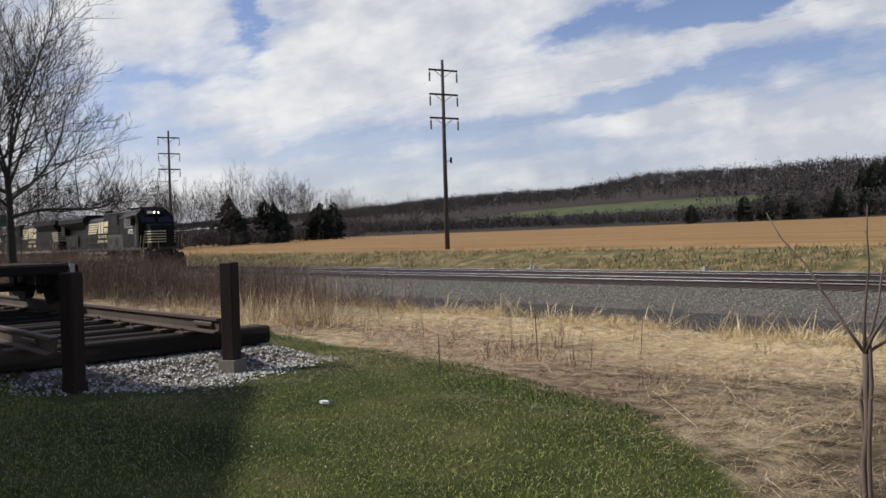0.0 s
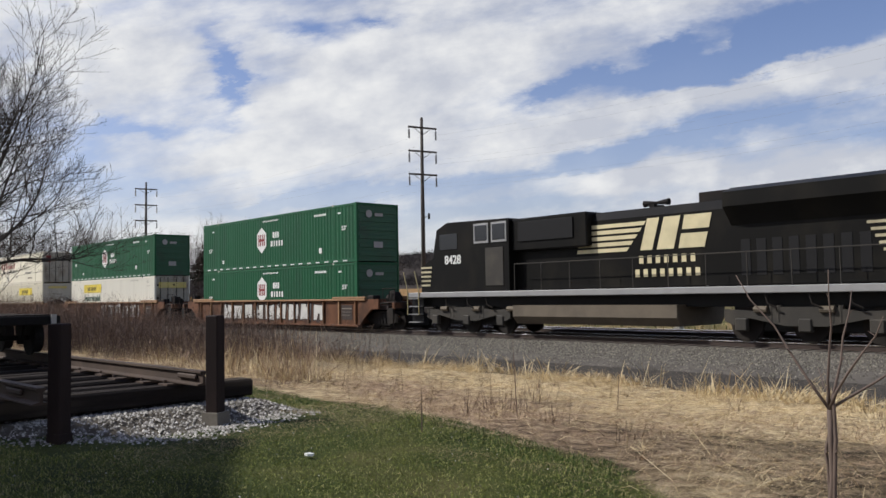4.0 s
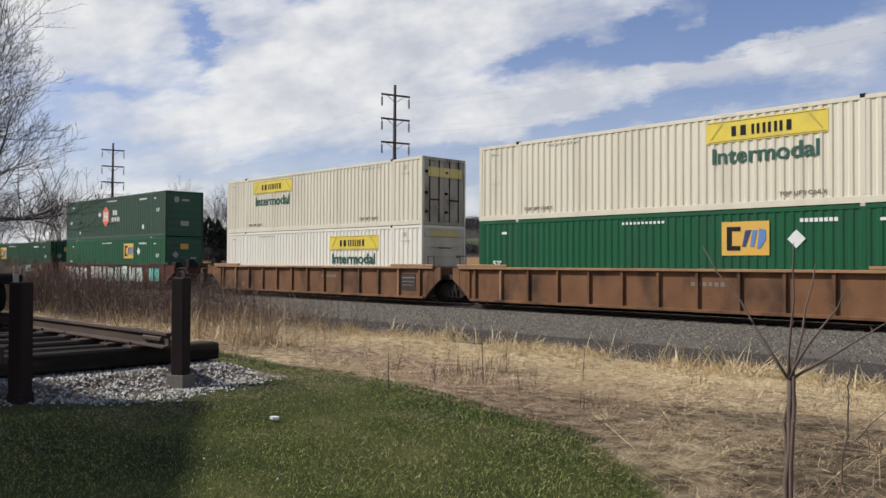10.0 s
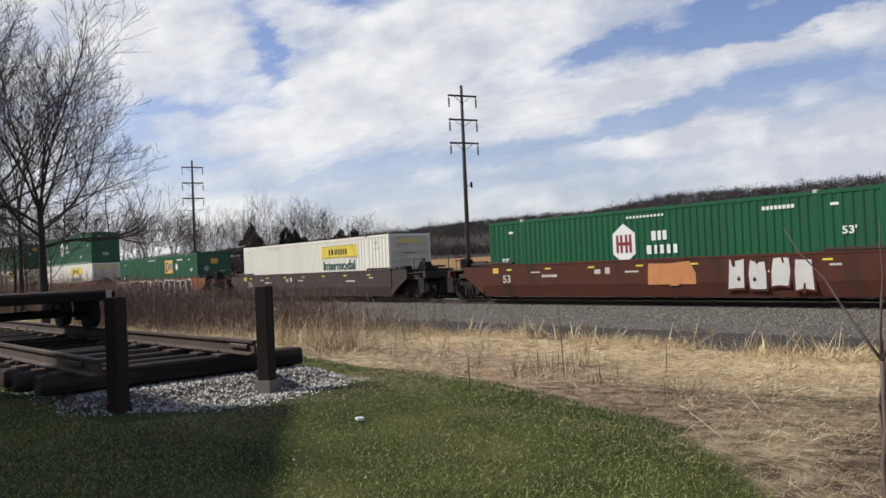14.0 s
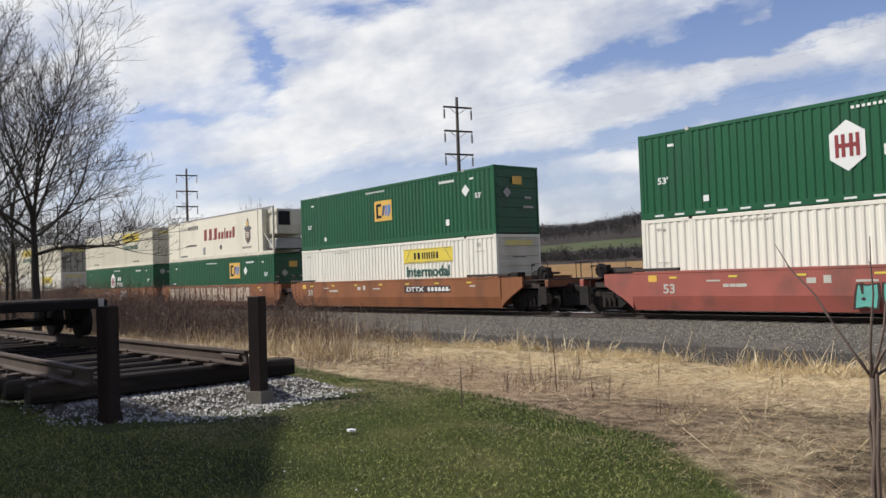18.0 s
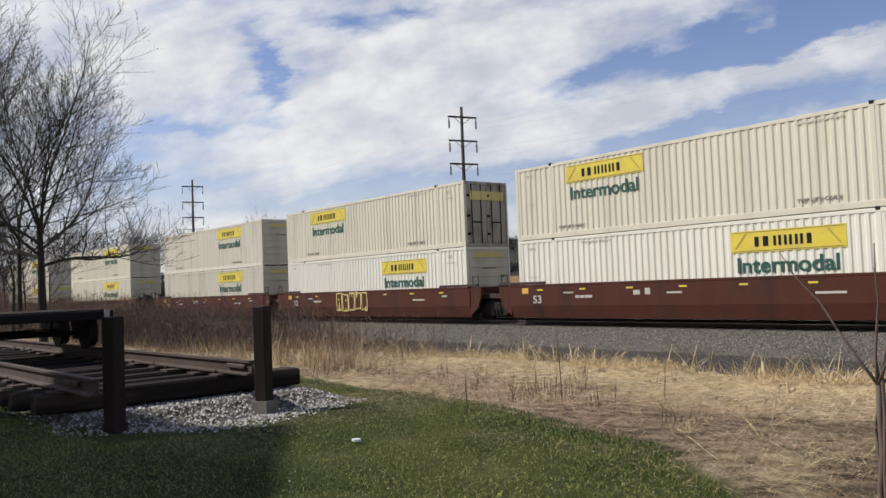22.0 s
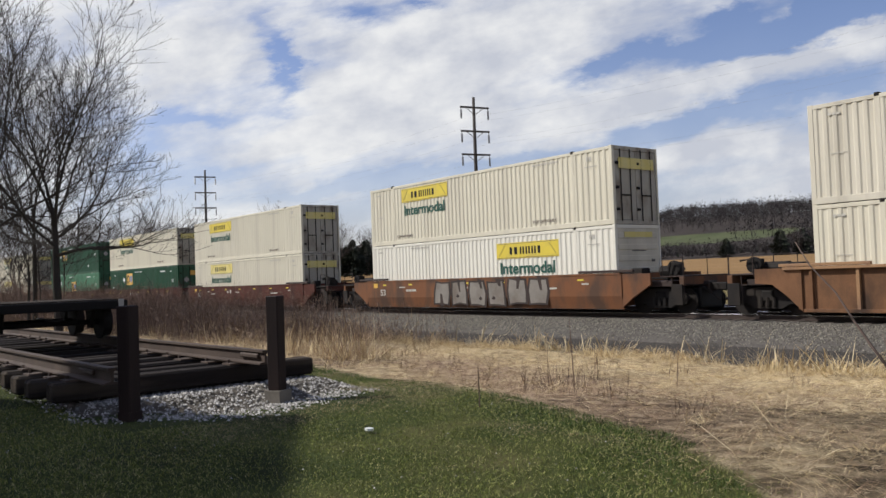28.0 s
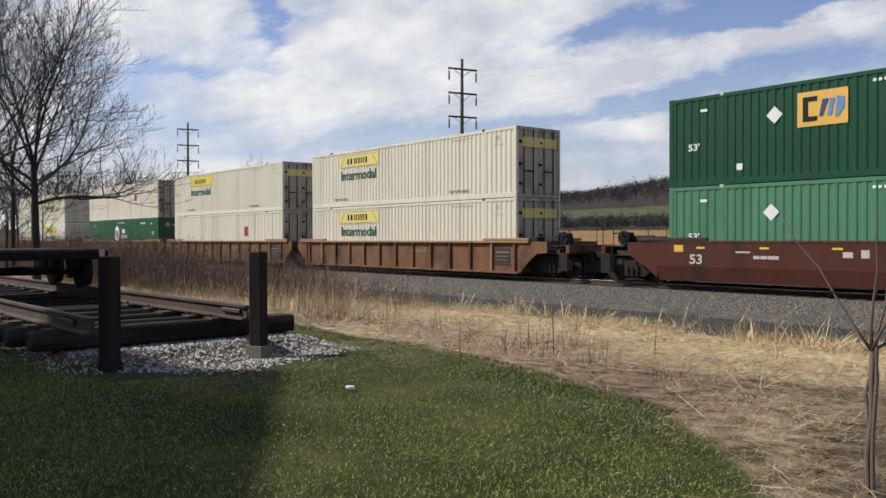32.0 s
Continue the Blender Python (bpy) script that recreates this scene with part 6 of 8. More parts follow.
def build_show():
    tr = thing("old_track_panel", "short panel of rusty old rails on dark weathered ties", "railway track")
    tr.matrix_basis = SHOW
    prof = [(a * 0.95, 0.925 + z * 0.80) for a, z in RAIL]
    for s in (-0.75, 0.75):
        b = Build()
        x0 = 0.12 if s < 0 else -0.16
        for x in (-12.0, x0):
            b.v += [(x, s + p[0], p[1]) for p in prof]
        k = len(prof)
        b.f += [(j, j + k, k + (j + 1) % k, (j + 1) % k) for j in range(k)]
        b.f += [tuple(range(k)), tuple(range(k, 2 * k))[::-1]]
        r = part("rail", b, M["rail_old"], tr)
        part("joint_bar", Build().box(-0.62, -0.25, s - 0.042, s - 0.016, 0.84, 0.885, 0.01), M["rail_old"], r)
    rnd = random.Random(3)
    tm = [Build().box(-0.12, 0.12, -1.00, 1.52, -0.085, 0.085, 0.02).mesh("tie", M["tie_dark"]), Build().box(-0.11, 0.11, -1.05, 1.42, -0.085, 0.085, 0.025).mesh("tie", M["tie_dark"])]
    for i in range(21):
        ob = part("tie", tm[i % 2], M["tie_dark"], tr)
        ob.location = (-0.70 - 0.54 * i + rnd.uniform(-0.03, 0.03), rnd.uniform(-0.09, 0.05) if i else 0.0, 0.68 + rnd.uniform(-0.01, 0.01))
        ob.rotation_euler = (0, 0, rnd.uniform(-0.03, 0.03))
        for s in (-0.75, 0.75):
            part("tie_plate", Build().box(-0.09, 0.09, s - 0.14, s + 0.14, 0.085, 0.10).cyl((0.05, s + 0.09), 2, 0.015, 0.10, 0.13, 6).cyl((-0.05, s - 0.09), 2, 0.015, 0.10, 0.13, 6), M["rail_old"], ob)
    for x, y, z0, z1, foot, fm, lab in ((-6.99, 3.35, 0.43, 1.43, 1.0, "concrete", "dark brown square timber post on a pale concrete footing"),
                                        (-6.79, 1.97, 0.43, 1.41, 0.75, "post", "dark brown square timber post with its foot sunk in gravel")):
        po = thing("bumper_post", lab, "post", "posts at the end of the old track")
        po.matrix_basis = pose(x, y, z0, 0, 0, 30)
        k = 0.088 * foot
        part("footing", Build().prism([(-k, -k * 0.9), (k * 0.95, -k * 1.05), (k * 1.05, k), (-k * 0.9, k * 1.05)], 2, -0.1, 0.14), M[fm], po, "rough weathered footing")
        part("shaft", Build().box(-0.062, 0.062, -0.062, 0.062, 0.13, z1 - z0, 0.008), M["post"], po)
    car = thing("push_car", "old dark iron and timber push car on the old track", "rail push car")
    car.matrix_basis = SHOW @ pose(-4.1, 0, 0, 0, 0, 0)
    for i in range(6):
        part("deck_plank", Build().box(-2.3, 0.0, -0.78 + 0.26 * i, -0.53 + 0.26 * i, 1.385, 1.42, 0.006), M["tie_dark"], car)
    for y in (-0.80, 0.72):
        part("side_beam", Build().box(-2.35, 0.0, y, y + 0.08, 1.29, 1.40, 0.01), M["iron"], car)
    part("end_beam", Build().box(0.0, 0.10, -0.82, 0.82, 1.29, 1.405, 0.012), M["iron"], car)
    part("bracket", Build().box(0.10, 0.13, 0.70, 0.76, 1.27, 1.42), M["steel_dull"], car, "pale bare metal bracket")
    part("brake_rod", Build().tube([(-2.2, 0.30, 1.14), (-0.75, 0.30, 1.14)], 0.025, 6), M["iron"], car)
    for x in (-0.55, -1.75):
        ax = part("axle", Build().cyl((x, 1.12), 1, 0.035, -0.72, 0.72, 8), M["iron"], car)
        for s in (-1, 1):
            y = s * 0.715
            w = Build().cyl((x, 1.125), 1, 0.20, y - 0.06, y + 0.06, 22).cyl((x, 1.125), 1, 0.235, y - s * 0.055 - 0.012, y - s * 0.055 + 0.012, 22)
            part("wheel", w, M["iron"], ax)
            part("pedestal", Build().prism([(x - 0.16, 1.32), (x + 0.16, 1.32), (x + 0.07, 1.04), (x - 0.07, 1.04)], 1, y - s * 0.17 - 0.02, y - s * 0.17 + 0.02), M["iron"], ax)
    # pale gravel under and round the panel
    r = np.random.RandomState(4)
    n = 56000
    gx, gy = r.uniform(-11.5, 1.2, n), r.uniform(-1.75, 1.9, n)
    keep = (gx < 0.05 + 0.75 * np.cos(np.clip((gy - 0.5) / 1.6, -1, 1) * 1.57) * r.uniform(0.2, 1.0, n)) & (gy < 1.55 + 0.35 * r.uniform(0, 1, n)) & (gy > -0.78 - 0.28 * r.uniform(0, 1, n) ** 2)
    gx, gy = gx[keep], gy[keep]
    a = radians(SHOW_TURN)
    X, Y = -7.0 + gx * math.cos(a) - gy * math.sin(a), 2.6 + gx * math.sin(a) + gy * math.cos(a)
    rise = np.clip(np.minimum(np.minimum((0.2 - gx) / 0.5, (1.8 - gy) / 0.35), (gy + 1.0) / 0.25), 0, 1)
    stones("gravel", X, Y, np.maximum(ground_z(X, Y), 0.42 + 0.155 * rise) + 0.006, r.uniform(0.007, 0.019, len(X)), M["stone_white"], r, "pale grey crushed gravel round the old track")
    lo = [(-12.0, -0.96), (0.0, -0.96), (0.3, 0.4), (0.2, 1.8), (-12.0, 1.8)]
    hi = [(-12.0, -0.78), (-0.45, -0.78), (-0.35, 0.4), (-0.35, 1.5), (-12.0, 1.5)]
    bed = Build().add([(x, y, 0.40) for x, y in lo] + [(x, y, 0.575) for x, y in hi], [(4, 3, 2, 1, 0), (5, 6, 7, 8, 9)] + [(i, (i + 1) % 5, 5 + (i + 1) % 5, 5 + i) for i in range(5)])
    ob = part("gravel_bed", bed, surface("gravel_bed", (0.085, 0.071, 0.053), 0.95, var=0.5, scale=9.0, fine=60.0, bump=0.8, dirt=(0.10, 0.09, 0.075), dirt_amount=0.5, dirt_scale=2.0))
    ob.matrix_basis = SHOW
    tagged(ob, "low bed of pale crushed gravel under the old track", "gravel bed", kind="structure")
    # a scrap of paper in the grass
    px, py = -5.0, 3.09
    b = Build().prism([(-0.035, -0.02), (0.012, -0.026), (0.04, 0.0), (0.018, 0.024), (-0.03, 0.018)], 2, 0.0, 0.016)
    ob = tagged(part("litter", b, M["letter_white"]), "small crumpled white scrap lying in the grass", "litter")
    ob.location = (px, py, float(ground_z(px, py)) + 0.02)


def stones(name, X, Y, Z, R, mat, r, label):
    """Broken stones half sunk in their bed: uneven four-sided lumps, joined."""
    n = len(X)
    base = np.array([(1, 0, 0), (-1, 0, 0), (0, 1, 0), (0, -1, 0), (0, 0, 0.7)], float)
    f = np.array([(0, 2, 4), (2, 1, 4), (1, 3, 4), (3, 0, 4)])
    v = base[None] * R[:, None, None] * r.uniform(0.6, 1.3, (n, 5, 1))
    a = r.uniform(0, 6.28, n)
    c, s = np.cos(a)[:, None], np.sin(a)[:, None]
    v = np.stack([v[:, :, 0] * c - v[:, :, 1] * s, v[:, :, 0] * s + v[:, :, 1] * c, v[:, :, 2] + 0.35 * v[:, :, 0] * r.uniform(-1, 1, (n, 1))], 2)
    v[:, :4, 2] -= 0.3 * R[:, None]
    v += np.stack([X, Y, Z], 1)[:, None, :]
    F = (f[None] + (np.arange(n) * 5)[:, None, None]).reshape(-1, 3)
    return tagged(scatter_mesh(name, v.reshape(-1, 3), F, mat), label, "stones", kind="stuff")


build_show()


def build_unseen_building():
    """A plain unseen building behind and left of the camera, added to shade a corner of the lawn."""
    m = M["shed"] = surface("clapboard", (0.16, 0.14, 0.12), 0.8, var=0.1, stretch=(1, 1, 6), bump=0.2)
    st = thing("wall_station", "plain unseen clapboard building placed to shade the lawn corner", "building", kind="structure")
    # the corner is set back towards the sun so its shadow ends at c
    c = Vector((-6.05, 3.18, 0.45))
    hgt = 6.3
    k = hgt / SUN_FROM.z
    corner = c + Vector((SUN_FROM.x * k, SUN_FROM.y * k, 0))
    d1, d2 = Vector((-0.83, -0.56, 0)), Vector((0.86, -0.51, 0))
    p = [corner, corner + d2 * 7.0, corner + d2 * 7.0 + d1 * 14.0, corner + d1 * 14.0]
    part("wall", Build().prism([(q.x, q.y) for q in p], 2, 0.2, 0.45 + hgt - 0.3), m, st)
    part("roof", Build().prism([(q.x, q.y) for q in p], 2, 0.45 + hgt - 0.3, 0.45 + hgt), M["iron"], st)


build_unseen_building()
# ---- vegetation ----


def ribbon(v, f, a, b, w, r):
    """A thin flat twig from a to b."""
    d = b - a
    s = d.cross(Vector((r.uniform(-1, 1), r.uniform(-1, 1), r.uniform(-1, 1))))
    if s.length < 1e-6:
        return
    s = s.normalized() * w
    o = len(v)
    v += [tuple(a - s), tuple(a + s), tuple(b)]
    f.append((o, o + 1, o + 2))


def bare_tree(name, x, y, h, seed, label, group="", spread=1.0, levels=4, trunk_r=None, mats=("bark", "twig"), bole=0.3, counts=(7, 10, 7, 5), twig=0.006, lean=(0, 0)):
    """A leafless tree: a short bole that parts into rising limbs, which part again and again down to fine twigs."""
    r = random.Random(seed)
    t = thing(name, label, "tree", group)
    t.matrix_basis = pose(x, y, float(ground_z(x, y)) - 0.05)
    stem, wood = Build(), Build()
    tv, tf = [], []
    tr = trunk_r or h * 0.014

    def limb(p, d, ln, rad, level, rise=0.0):
        n = 6 if level < 3 else 3
        path, rs = [p], [rad]
        q, e = p.copy(), d.copy()
        for i in range(n):
            e = (e + Vector((r.uniform(-1, 1), r.uniform(-1, 1), r.uniform(-1, 1))) * (0.05, 0.15, 0.16, 0.11, 0.10)[level] + Vector((0, 0, rise))).normalized()
            q = q + e * ln / n
            path.append(q.copy())
            rs.append(max(rad * (1 - (0.45 if level == 0 else 0.78) * (i + 1) / n), twig * 0.7))
        if level >= levels:
            for a, b, w in zip(path, path[1:], (1.0, 0.8, 0.55)):
                ribbon(tv, tf, a, b + (b - a) * 0.15, twig * w, r)
            return
        (wood if level else stem).tube(path, rs, (9, 5, 4, 3)[min(level, 3)])
        k = counts[level]
        for i in range(k):
            if level == 0:
                u = 0.62 + 0.38 * (i + r.uniform(0, 1)) / k
                ang = radians(82 - 74 * ((i + r.uniform(0, 1)) / k)) * spread
            else:
                u = 0.15 + 0.85 * (i + r.uniform(0, 1)) / k
                ang = radians(r.uniform(24, 60))
            i0 = min(int(u * n), n - 1)
            at = path[i0].lerp(path[i0 + 1], u * n - i0)
            way = (path[i0 + 1] - path[i0]).normalized()
            ax = way.orthogonal().normalized()
            ax.rotate(Matrix.Rotation(i * 2.4 + r.uniform(-0.5, 0.5), 3, way))
            dd = (way * math.cos(ang) + ax * math.sin(ang)).normalized()
            if dd.z < -0.15:
                dd.z *= 0.3
            if level == 0:
                size = h * (1 - bole) * (1.0 - 0.22 * ang / radians(82)) * r.uniform(0.88, 1.08)
            else:
                size = ln * (0.60, 0.52, 0.50)[min(level - 1, 2)] * (1.15 - 0.62 * u) * r.uniform(0.75, 1.2)
            up = 0.02 + 0.11 * (1 - min(ang / radians(82), 1)) if level == 0 else (0.09, 0.14, 0.14)[min(level - 1, 2)]
            limb(at, dd, size, max(rs[i0] * (0.55 if level == 0 else 0.5), twig), level + 1, up)

    limb(Vector((0, 0, 0)), Vector((lean[0], lean[1], 1)).normalized(), h * bole * 1.25, tr, 0)
    part("trunk", stem, M[mats[0]], t)
    part("branchwork", wood, M[mats[0]], t)["kind"] = "stuff"
    scatter_mesh("crown", tv, tf, M[mats[1]], t)["kind"] = "stuff"
    return t


def evergreen(x, y, h, seed, group, wide=0.30, blunt=0.62, name="evergreen_tree", label="dark green conifer at the edge of the field"):
    r = random.Random(seed)
    t = thing(name, label, "tree", group)
    t.matrix_basis = pose(x, y, float(ground_z(x, y)) - 0.1)
    part("trunk", Build().tube([(0, 0, 0), (0, 0, h * 0.9)], [h * 0.02, 0.03], 5), M["bark"], t)
    v, f = [], []
    full = [r.uniform(0.65, 1.2) for _ in range(9)]
    for i in range(1500):
        u = r.random() ** 0.85
        z = h * (0.04 + 0.94 * u)
        a = r.uniform(0, 6.283)
        rad = h * wide * (1 - u * u) ** (blunt + 0.25) * full[int(a / 6.284 * 9)] * full[int(u * 8.99)] * r.uniform(0.35, 1.1) + 0.10
        c, s = math.cos(a), math.sin(a)
        w = h * 0.026 * (1.2 - u)
        tip = r.uniform(-0.05, 0.03) * h
        o = len(v)
        v += [(c * rad * 0.5, s * rad * 0.5, z + 0.01 * h), (c * rad * 0.85 - s * w, s * rad * 0.85 + c * w, z + tip * 0.5), (c * rad, s * rad, z + tip), (c * rad * 0.85 + s * w, s * rad * 0.85 - c * w, z + tip * 0.6 - 0.02 * h)]
        f.append((o, o + 1, o + 2, o + 3))
    scatter_mesh("crown", v, f, M["needle"], t)["kind"] = "stuff"


def near_trees():
    g = "bare trees by the thicket"
    bare_tree("bare_tree", -27.4, 5.95, 9.4, 12, "tall leafless tree with spreading limbs and fine twigs", g, 1.0, 4, 0.14, bole=0.33, counts=(10, 12, 8, 5), twig=0.007)
    bare_tree("bare_tree", -27.5, 4.0, 9.0, 21, "tall leafless tree with a dense crown of upright twigs", g, 0.8, 4, 0.12, bole=0.38, counts=(10, 12, 9, 6), twig=0.007)
    bare_tree("bare_tree", -32.6, 6.3, 8.6, 33, "slim leafless tree with a dense crown of upright twigs", g, 0.7, 4, 0.09, bole=0.4, counts=(8, 10, 8, 5), twig=0.007)
    for i, (x, y, h) in enumerate(((-30.0, 5.6, 5.0), (-36.0, 7.2, 6.0), (-40.0, 9.0, 6.5), (-44.0, 8.0, 7.0), (-33.5, 6.3, 4.5), (-29.0, 4.4, 4.0))):
        bare_tree("sapling", x, y, h, 60 + i, "thin leafless sapling at the edge of the thicket", "saplings in the thicket", 0.8, 4, 0.04, bole=0.35, counts=(5, 7, 5, 3))


def far_trees():
    r = random.Random(8)
    i = 0
    for az, d, h in ((73, 150, 12), (71.5, 165, 13), (70, 170, 12), (68.5, 160, 10), (67.2, 190, 13), (66, 175, 11), (64.6, 200, 16), (63.4, 215, 11), (62.2, 210, 14), (61.2, 205, 15), (60.3, 215, 14), (59.4, 250, 14), (57.9, 250, 13), (57.0, 262, 14), (56.0, 290, 12), (55.0, 300, 12), (52.5, 310, 13), (75.0, 140, 11), (76.5, 130, 11), (78.2, 120, 10), (80.0, 110, 11), (72.2, 200, 14), (69.2, 210, 14), (65.2, 230, 14)):
        a = radians(az)
        bare_tree("bare_tree", -d * math.sin(a), d * math.cos(a), h, 100 + i, "distant leafless tree beyond the field", "far bare trees", 0.55, 3, 0.17, ("wood_grey", "wood_grey"), 0.2, (8, 11, 11), 0.026)
        i += 1
    for az, d, h in ((64.9, 185, 9.5), (64.4, 186, 7), (62.6, 195, 9), (62.0, 197, 8.5), (61.4, 200, 7), (58.9, 225, 9), (58.0, 228, 9), (29.2, 236, 6), (25.0, 228, 7), (21.3, 228, 9), (16.4, 222, 9)):
        a = radians(az)
        evergreen(-d * math.sin(a), d * math.cos(a), h * 1.15, int(az * 10), "conifers along the field", 0.38 if az > 55 else 0.34, 0.5)
    # tall pines where the ridge comes down to the field, and round cedars along its edge
    for az, d, h in ((23.6, 262, 15), (22.9, 250, 17), (22.2, 266, 19), (21.6, 255, 16), (20.9, 268, 19), (20.0, 252, 17), (19.2, 262, 18), (18.2, 256, 16), (17.0, 262, 18), (15.6, 255, 13)):
        a = radians(az)
        evergreen(-d * math.sin(a), d * math.cos(a), h * 0.84, int(az * 10), "pines below the ridge", 0.24, 0.4, "pine_tree", "tall dark pine at the foot of the wooded ridge")
    for az, d, h in ((33.8, 240, 5.5), (30.5, 234, 7.0), (27.6, 232, 6.5), (25.4, 232, 7.0), (23.4, 230, 6.5), (59.2, 226, 9.0), (61.8, 198, 8.0), (64.6, 186, 8.5)):
        a = radians(az)
        evergreen(-d * math.sin(a), d * math.cos(a), h, int(az * 10) + 1, "cedars along the field", 0.40, 0.36, "cedar_tree", "round dark green cedar at the edge of the field")


def woods(name, X, Y, H, mat, seed, sticks, width, label, fill=0.5):
    """Far woods: each tree a stem and many thin branches that fill an uneven rounded crown."""
    r = np.random.RandomState(seed)
    n, k = len(X), sticks
    Z = ground_z(X, Y)
    base = np.stack([X, Y, Z], 1)[:, None, :]
    h = H[:, None]
    u = r.uniform(0.15, 0.6, (n, k))
    a = r.uniform(0, 2 * np.pi, (n, k))
    rad = np.sqrt(r.uniform(0.02, 1, (n, k))) * r.uniform(0.26, 0.40, (n, 1))
    top = 0.40 + 0.60 * np.sqrt(np.maximum(1 - (rad / 0.42) ** 2, 0.0)) * r.uniform(0.45, 1.0, (n, k)) ** 0.5
    top *= r.uniform(fill, 1.0, (n, k)) ** 0.6
    u *= np.where(fill < 0.3, 0.4, 1.0)
    tip = base + np.stack([h * rad * np.cos(a), h * rad * np.sin(a), h * top], 2)
    foot = base + np.stack([h * rad * 0.25 * np.cos(a), h * rad * 0.25 * np.sin(a), h * u], 2)
    w = (width * r.uniform(0.5, 1.4, (n, k)))[:, :, None] * np.stack([np.cos(a + 1.1), np.sin(a + 1.1), 0.5 + 0 * a], 2)
    # four fifths of them are tangles of fine twigs that fill the crown
    twig = (np.arange(k) % 5 > 0)[None, :, None]
    mid = foot + (tip - foot) * r.uniform(0.5, 1.0, (n, k, 1))
    ln = h[:, :, None] * 0.055 * r.normal(0, 1, (n, k, 3))
    stop = foot + (tip - foot) * 0.9
    v = np.stack([np.where(twig, mid - 1.5 * w, foot - 0.7 * w), np.where(twig, mid + 1.5 * w, foot + 0.7 * w), np.where(twig, mid + ln, stop)], 2).reshape(-1, 3)
    return tagged(scatter_mesh(name, v, np.arange(len(v)).reshape(-1, 3), mat), label, "woods", kind="stuff")


def far_woods():
    r = np.random.RandomState(2)
    n = 12500
    X, Y = r.uniform(-1000, 260, n), 262 + 330 * r.uniform(0, 1, n)
    keep = ~((Y < 338) & (X > -345) & (X < -175) & (X < -0.56 * Y))
    keep &= (Y > 300) | (X > -260)
    X, Y = X[keep], Y[keep]
    woods("woods", X, Y, r.uniform(8.5, 12, len(X)) * np.where(r.uniform(0, 1, len(X)) < 0.08, 1.22, 1.0), M["wood_brown"], 5, 36, 0.15, "brown leafless woods on the hillside")
    n = 2600
    X, Y = r.uniform(-1000, 260, n), r.uniform(480, 592, n)
    woods("crest_brush", X, Y, r.uniform(4, 6.5, n), M["wood_brown"], 15, 26, 0.26, "dense leafless brush along the crest of the ridge", 0.05)
    az, d = np.radians(r.uniform(8, 30, 320)), r.uniform(226, 262, 320)
    woods("woods", -d * np.sin(az), d * np.cos(az), r.uniform(5, 10.5, 320), M["wood_brown"], 25, 70, 0.08, "brown leafless trees among the pines")
    n = 2600
    X = r.uniform(-420, 200, n)
    Y = 206 + r.uniform(0, 34, n) + np.maximum(0, -X - 260) * 0.1
    low = (X > -215) & (X < -125)
    woods("hedgerow", X, Y, r.uniform(3.0, 7.0, n) * np.where(X > -110, 1.3, np.where(low, 0.95, 1.1)), M["wood_brown"], 6, 44, 0.12, "tangled leafless brush along the field's far edge", 0.05)
    n = 340
    X, Y = r.uniform(-420, 200, n), 212 + r.uniform(0, 30, n)
    woods("hedgerow", X, Y, r.uniform(2, 4.5, n), M["needle"], 16, 40, 0.2, "low dark green brush along the field", 0.05)
    t = r.uniform(0, 1, 1300)
    X = -118 - 190 * t + r.uniform(-9, 9, 1300)
    Y = 34 + 165 * t + r.uniform(-9, 9, 1300)
    woods("hedgerow", X, Y, r.uniform(2.5, 6, 1300), M["wood_brown"], 7, 44, 0.07, "tangled leafless brush along the field's far edge", 0.05)


def blades(name, X, Y, Z, L, W, lean, mat, seed, label, category, curl=0.3, swirl=0.0, sliver=False):
    """Grass blades: two bent faces each, leaning between two angles; matted grass lies in swirls."""
    r = np.random.RandomState(seed)
    n = len(X)
    a = r.uniform(0, 2 * np.pi, n)
    if swirl:
        a = 0.9 + np.pi * (r.uniform(0, 1, n) < 0.5) + 2.4 * (patchy(X, Y, 0.9, seed + 50) - 0.5) + r.normal(0, swirl, n)
    th = np.radians(lean[0] + (lean[1] - lean[0]) * r.uniform(0, 1, n))
    d = np.stack([np.sin(th) * np.cos(a), np.sin(th) * np.sin(a), np.cos(th)], 1)
    b = a + np.pi / 2 + r.normal(0, 0.5, n)
    side = np.stack([np.cos(b) * W, np.sin(b) * W, r.normal(0, 0.25, n) * W], 1)
    base = np.stack([X, Y, Z], 1)
    midp = base + d * (L * 0.55)[:, None]
    tip = base + d * L[:, None]
    tip[:, 2] = np.maximum(tip[:, 2] - L * curl * r.uniform(0, 1, n) * np.sin(th), Z + 0.012)
    if sliver:
        v = np.stack([base, midp - side, midp + side, tip], 1).reshape(-1, 3)
        o = (np.arange(n) * 4)[:, None]
        f = np.concatenate([np.concatenate([o, o + 1, o + 2], 1), np.concatenate([o + 2, o + 1, o + 3], 1)], 0)
        return tagged(scatter_mesh(name, v, f, mat), label, category, kind="stuff")
    v = np.stack([base - side, base + side, midp + side * 0.8, midp - side * 0.8, tip], 1).reshape(-1, 3)
    o = (np.arange(n) * 5)[:, None]
    f = np.concatenate([np.concatenate([o, o + 1, o + 2], 1), np.concatenate([o, o + 2, o + 3], 1), np.concatenate([o + 3, o + 2, o + 4], 1)], 0)
    return tagged(scatter_mesh(name, v, f, mat), label, category, kind="stuff")


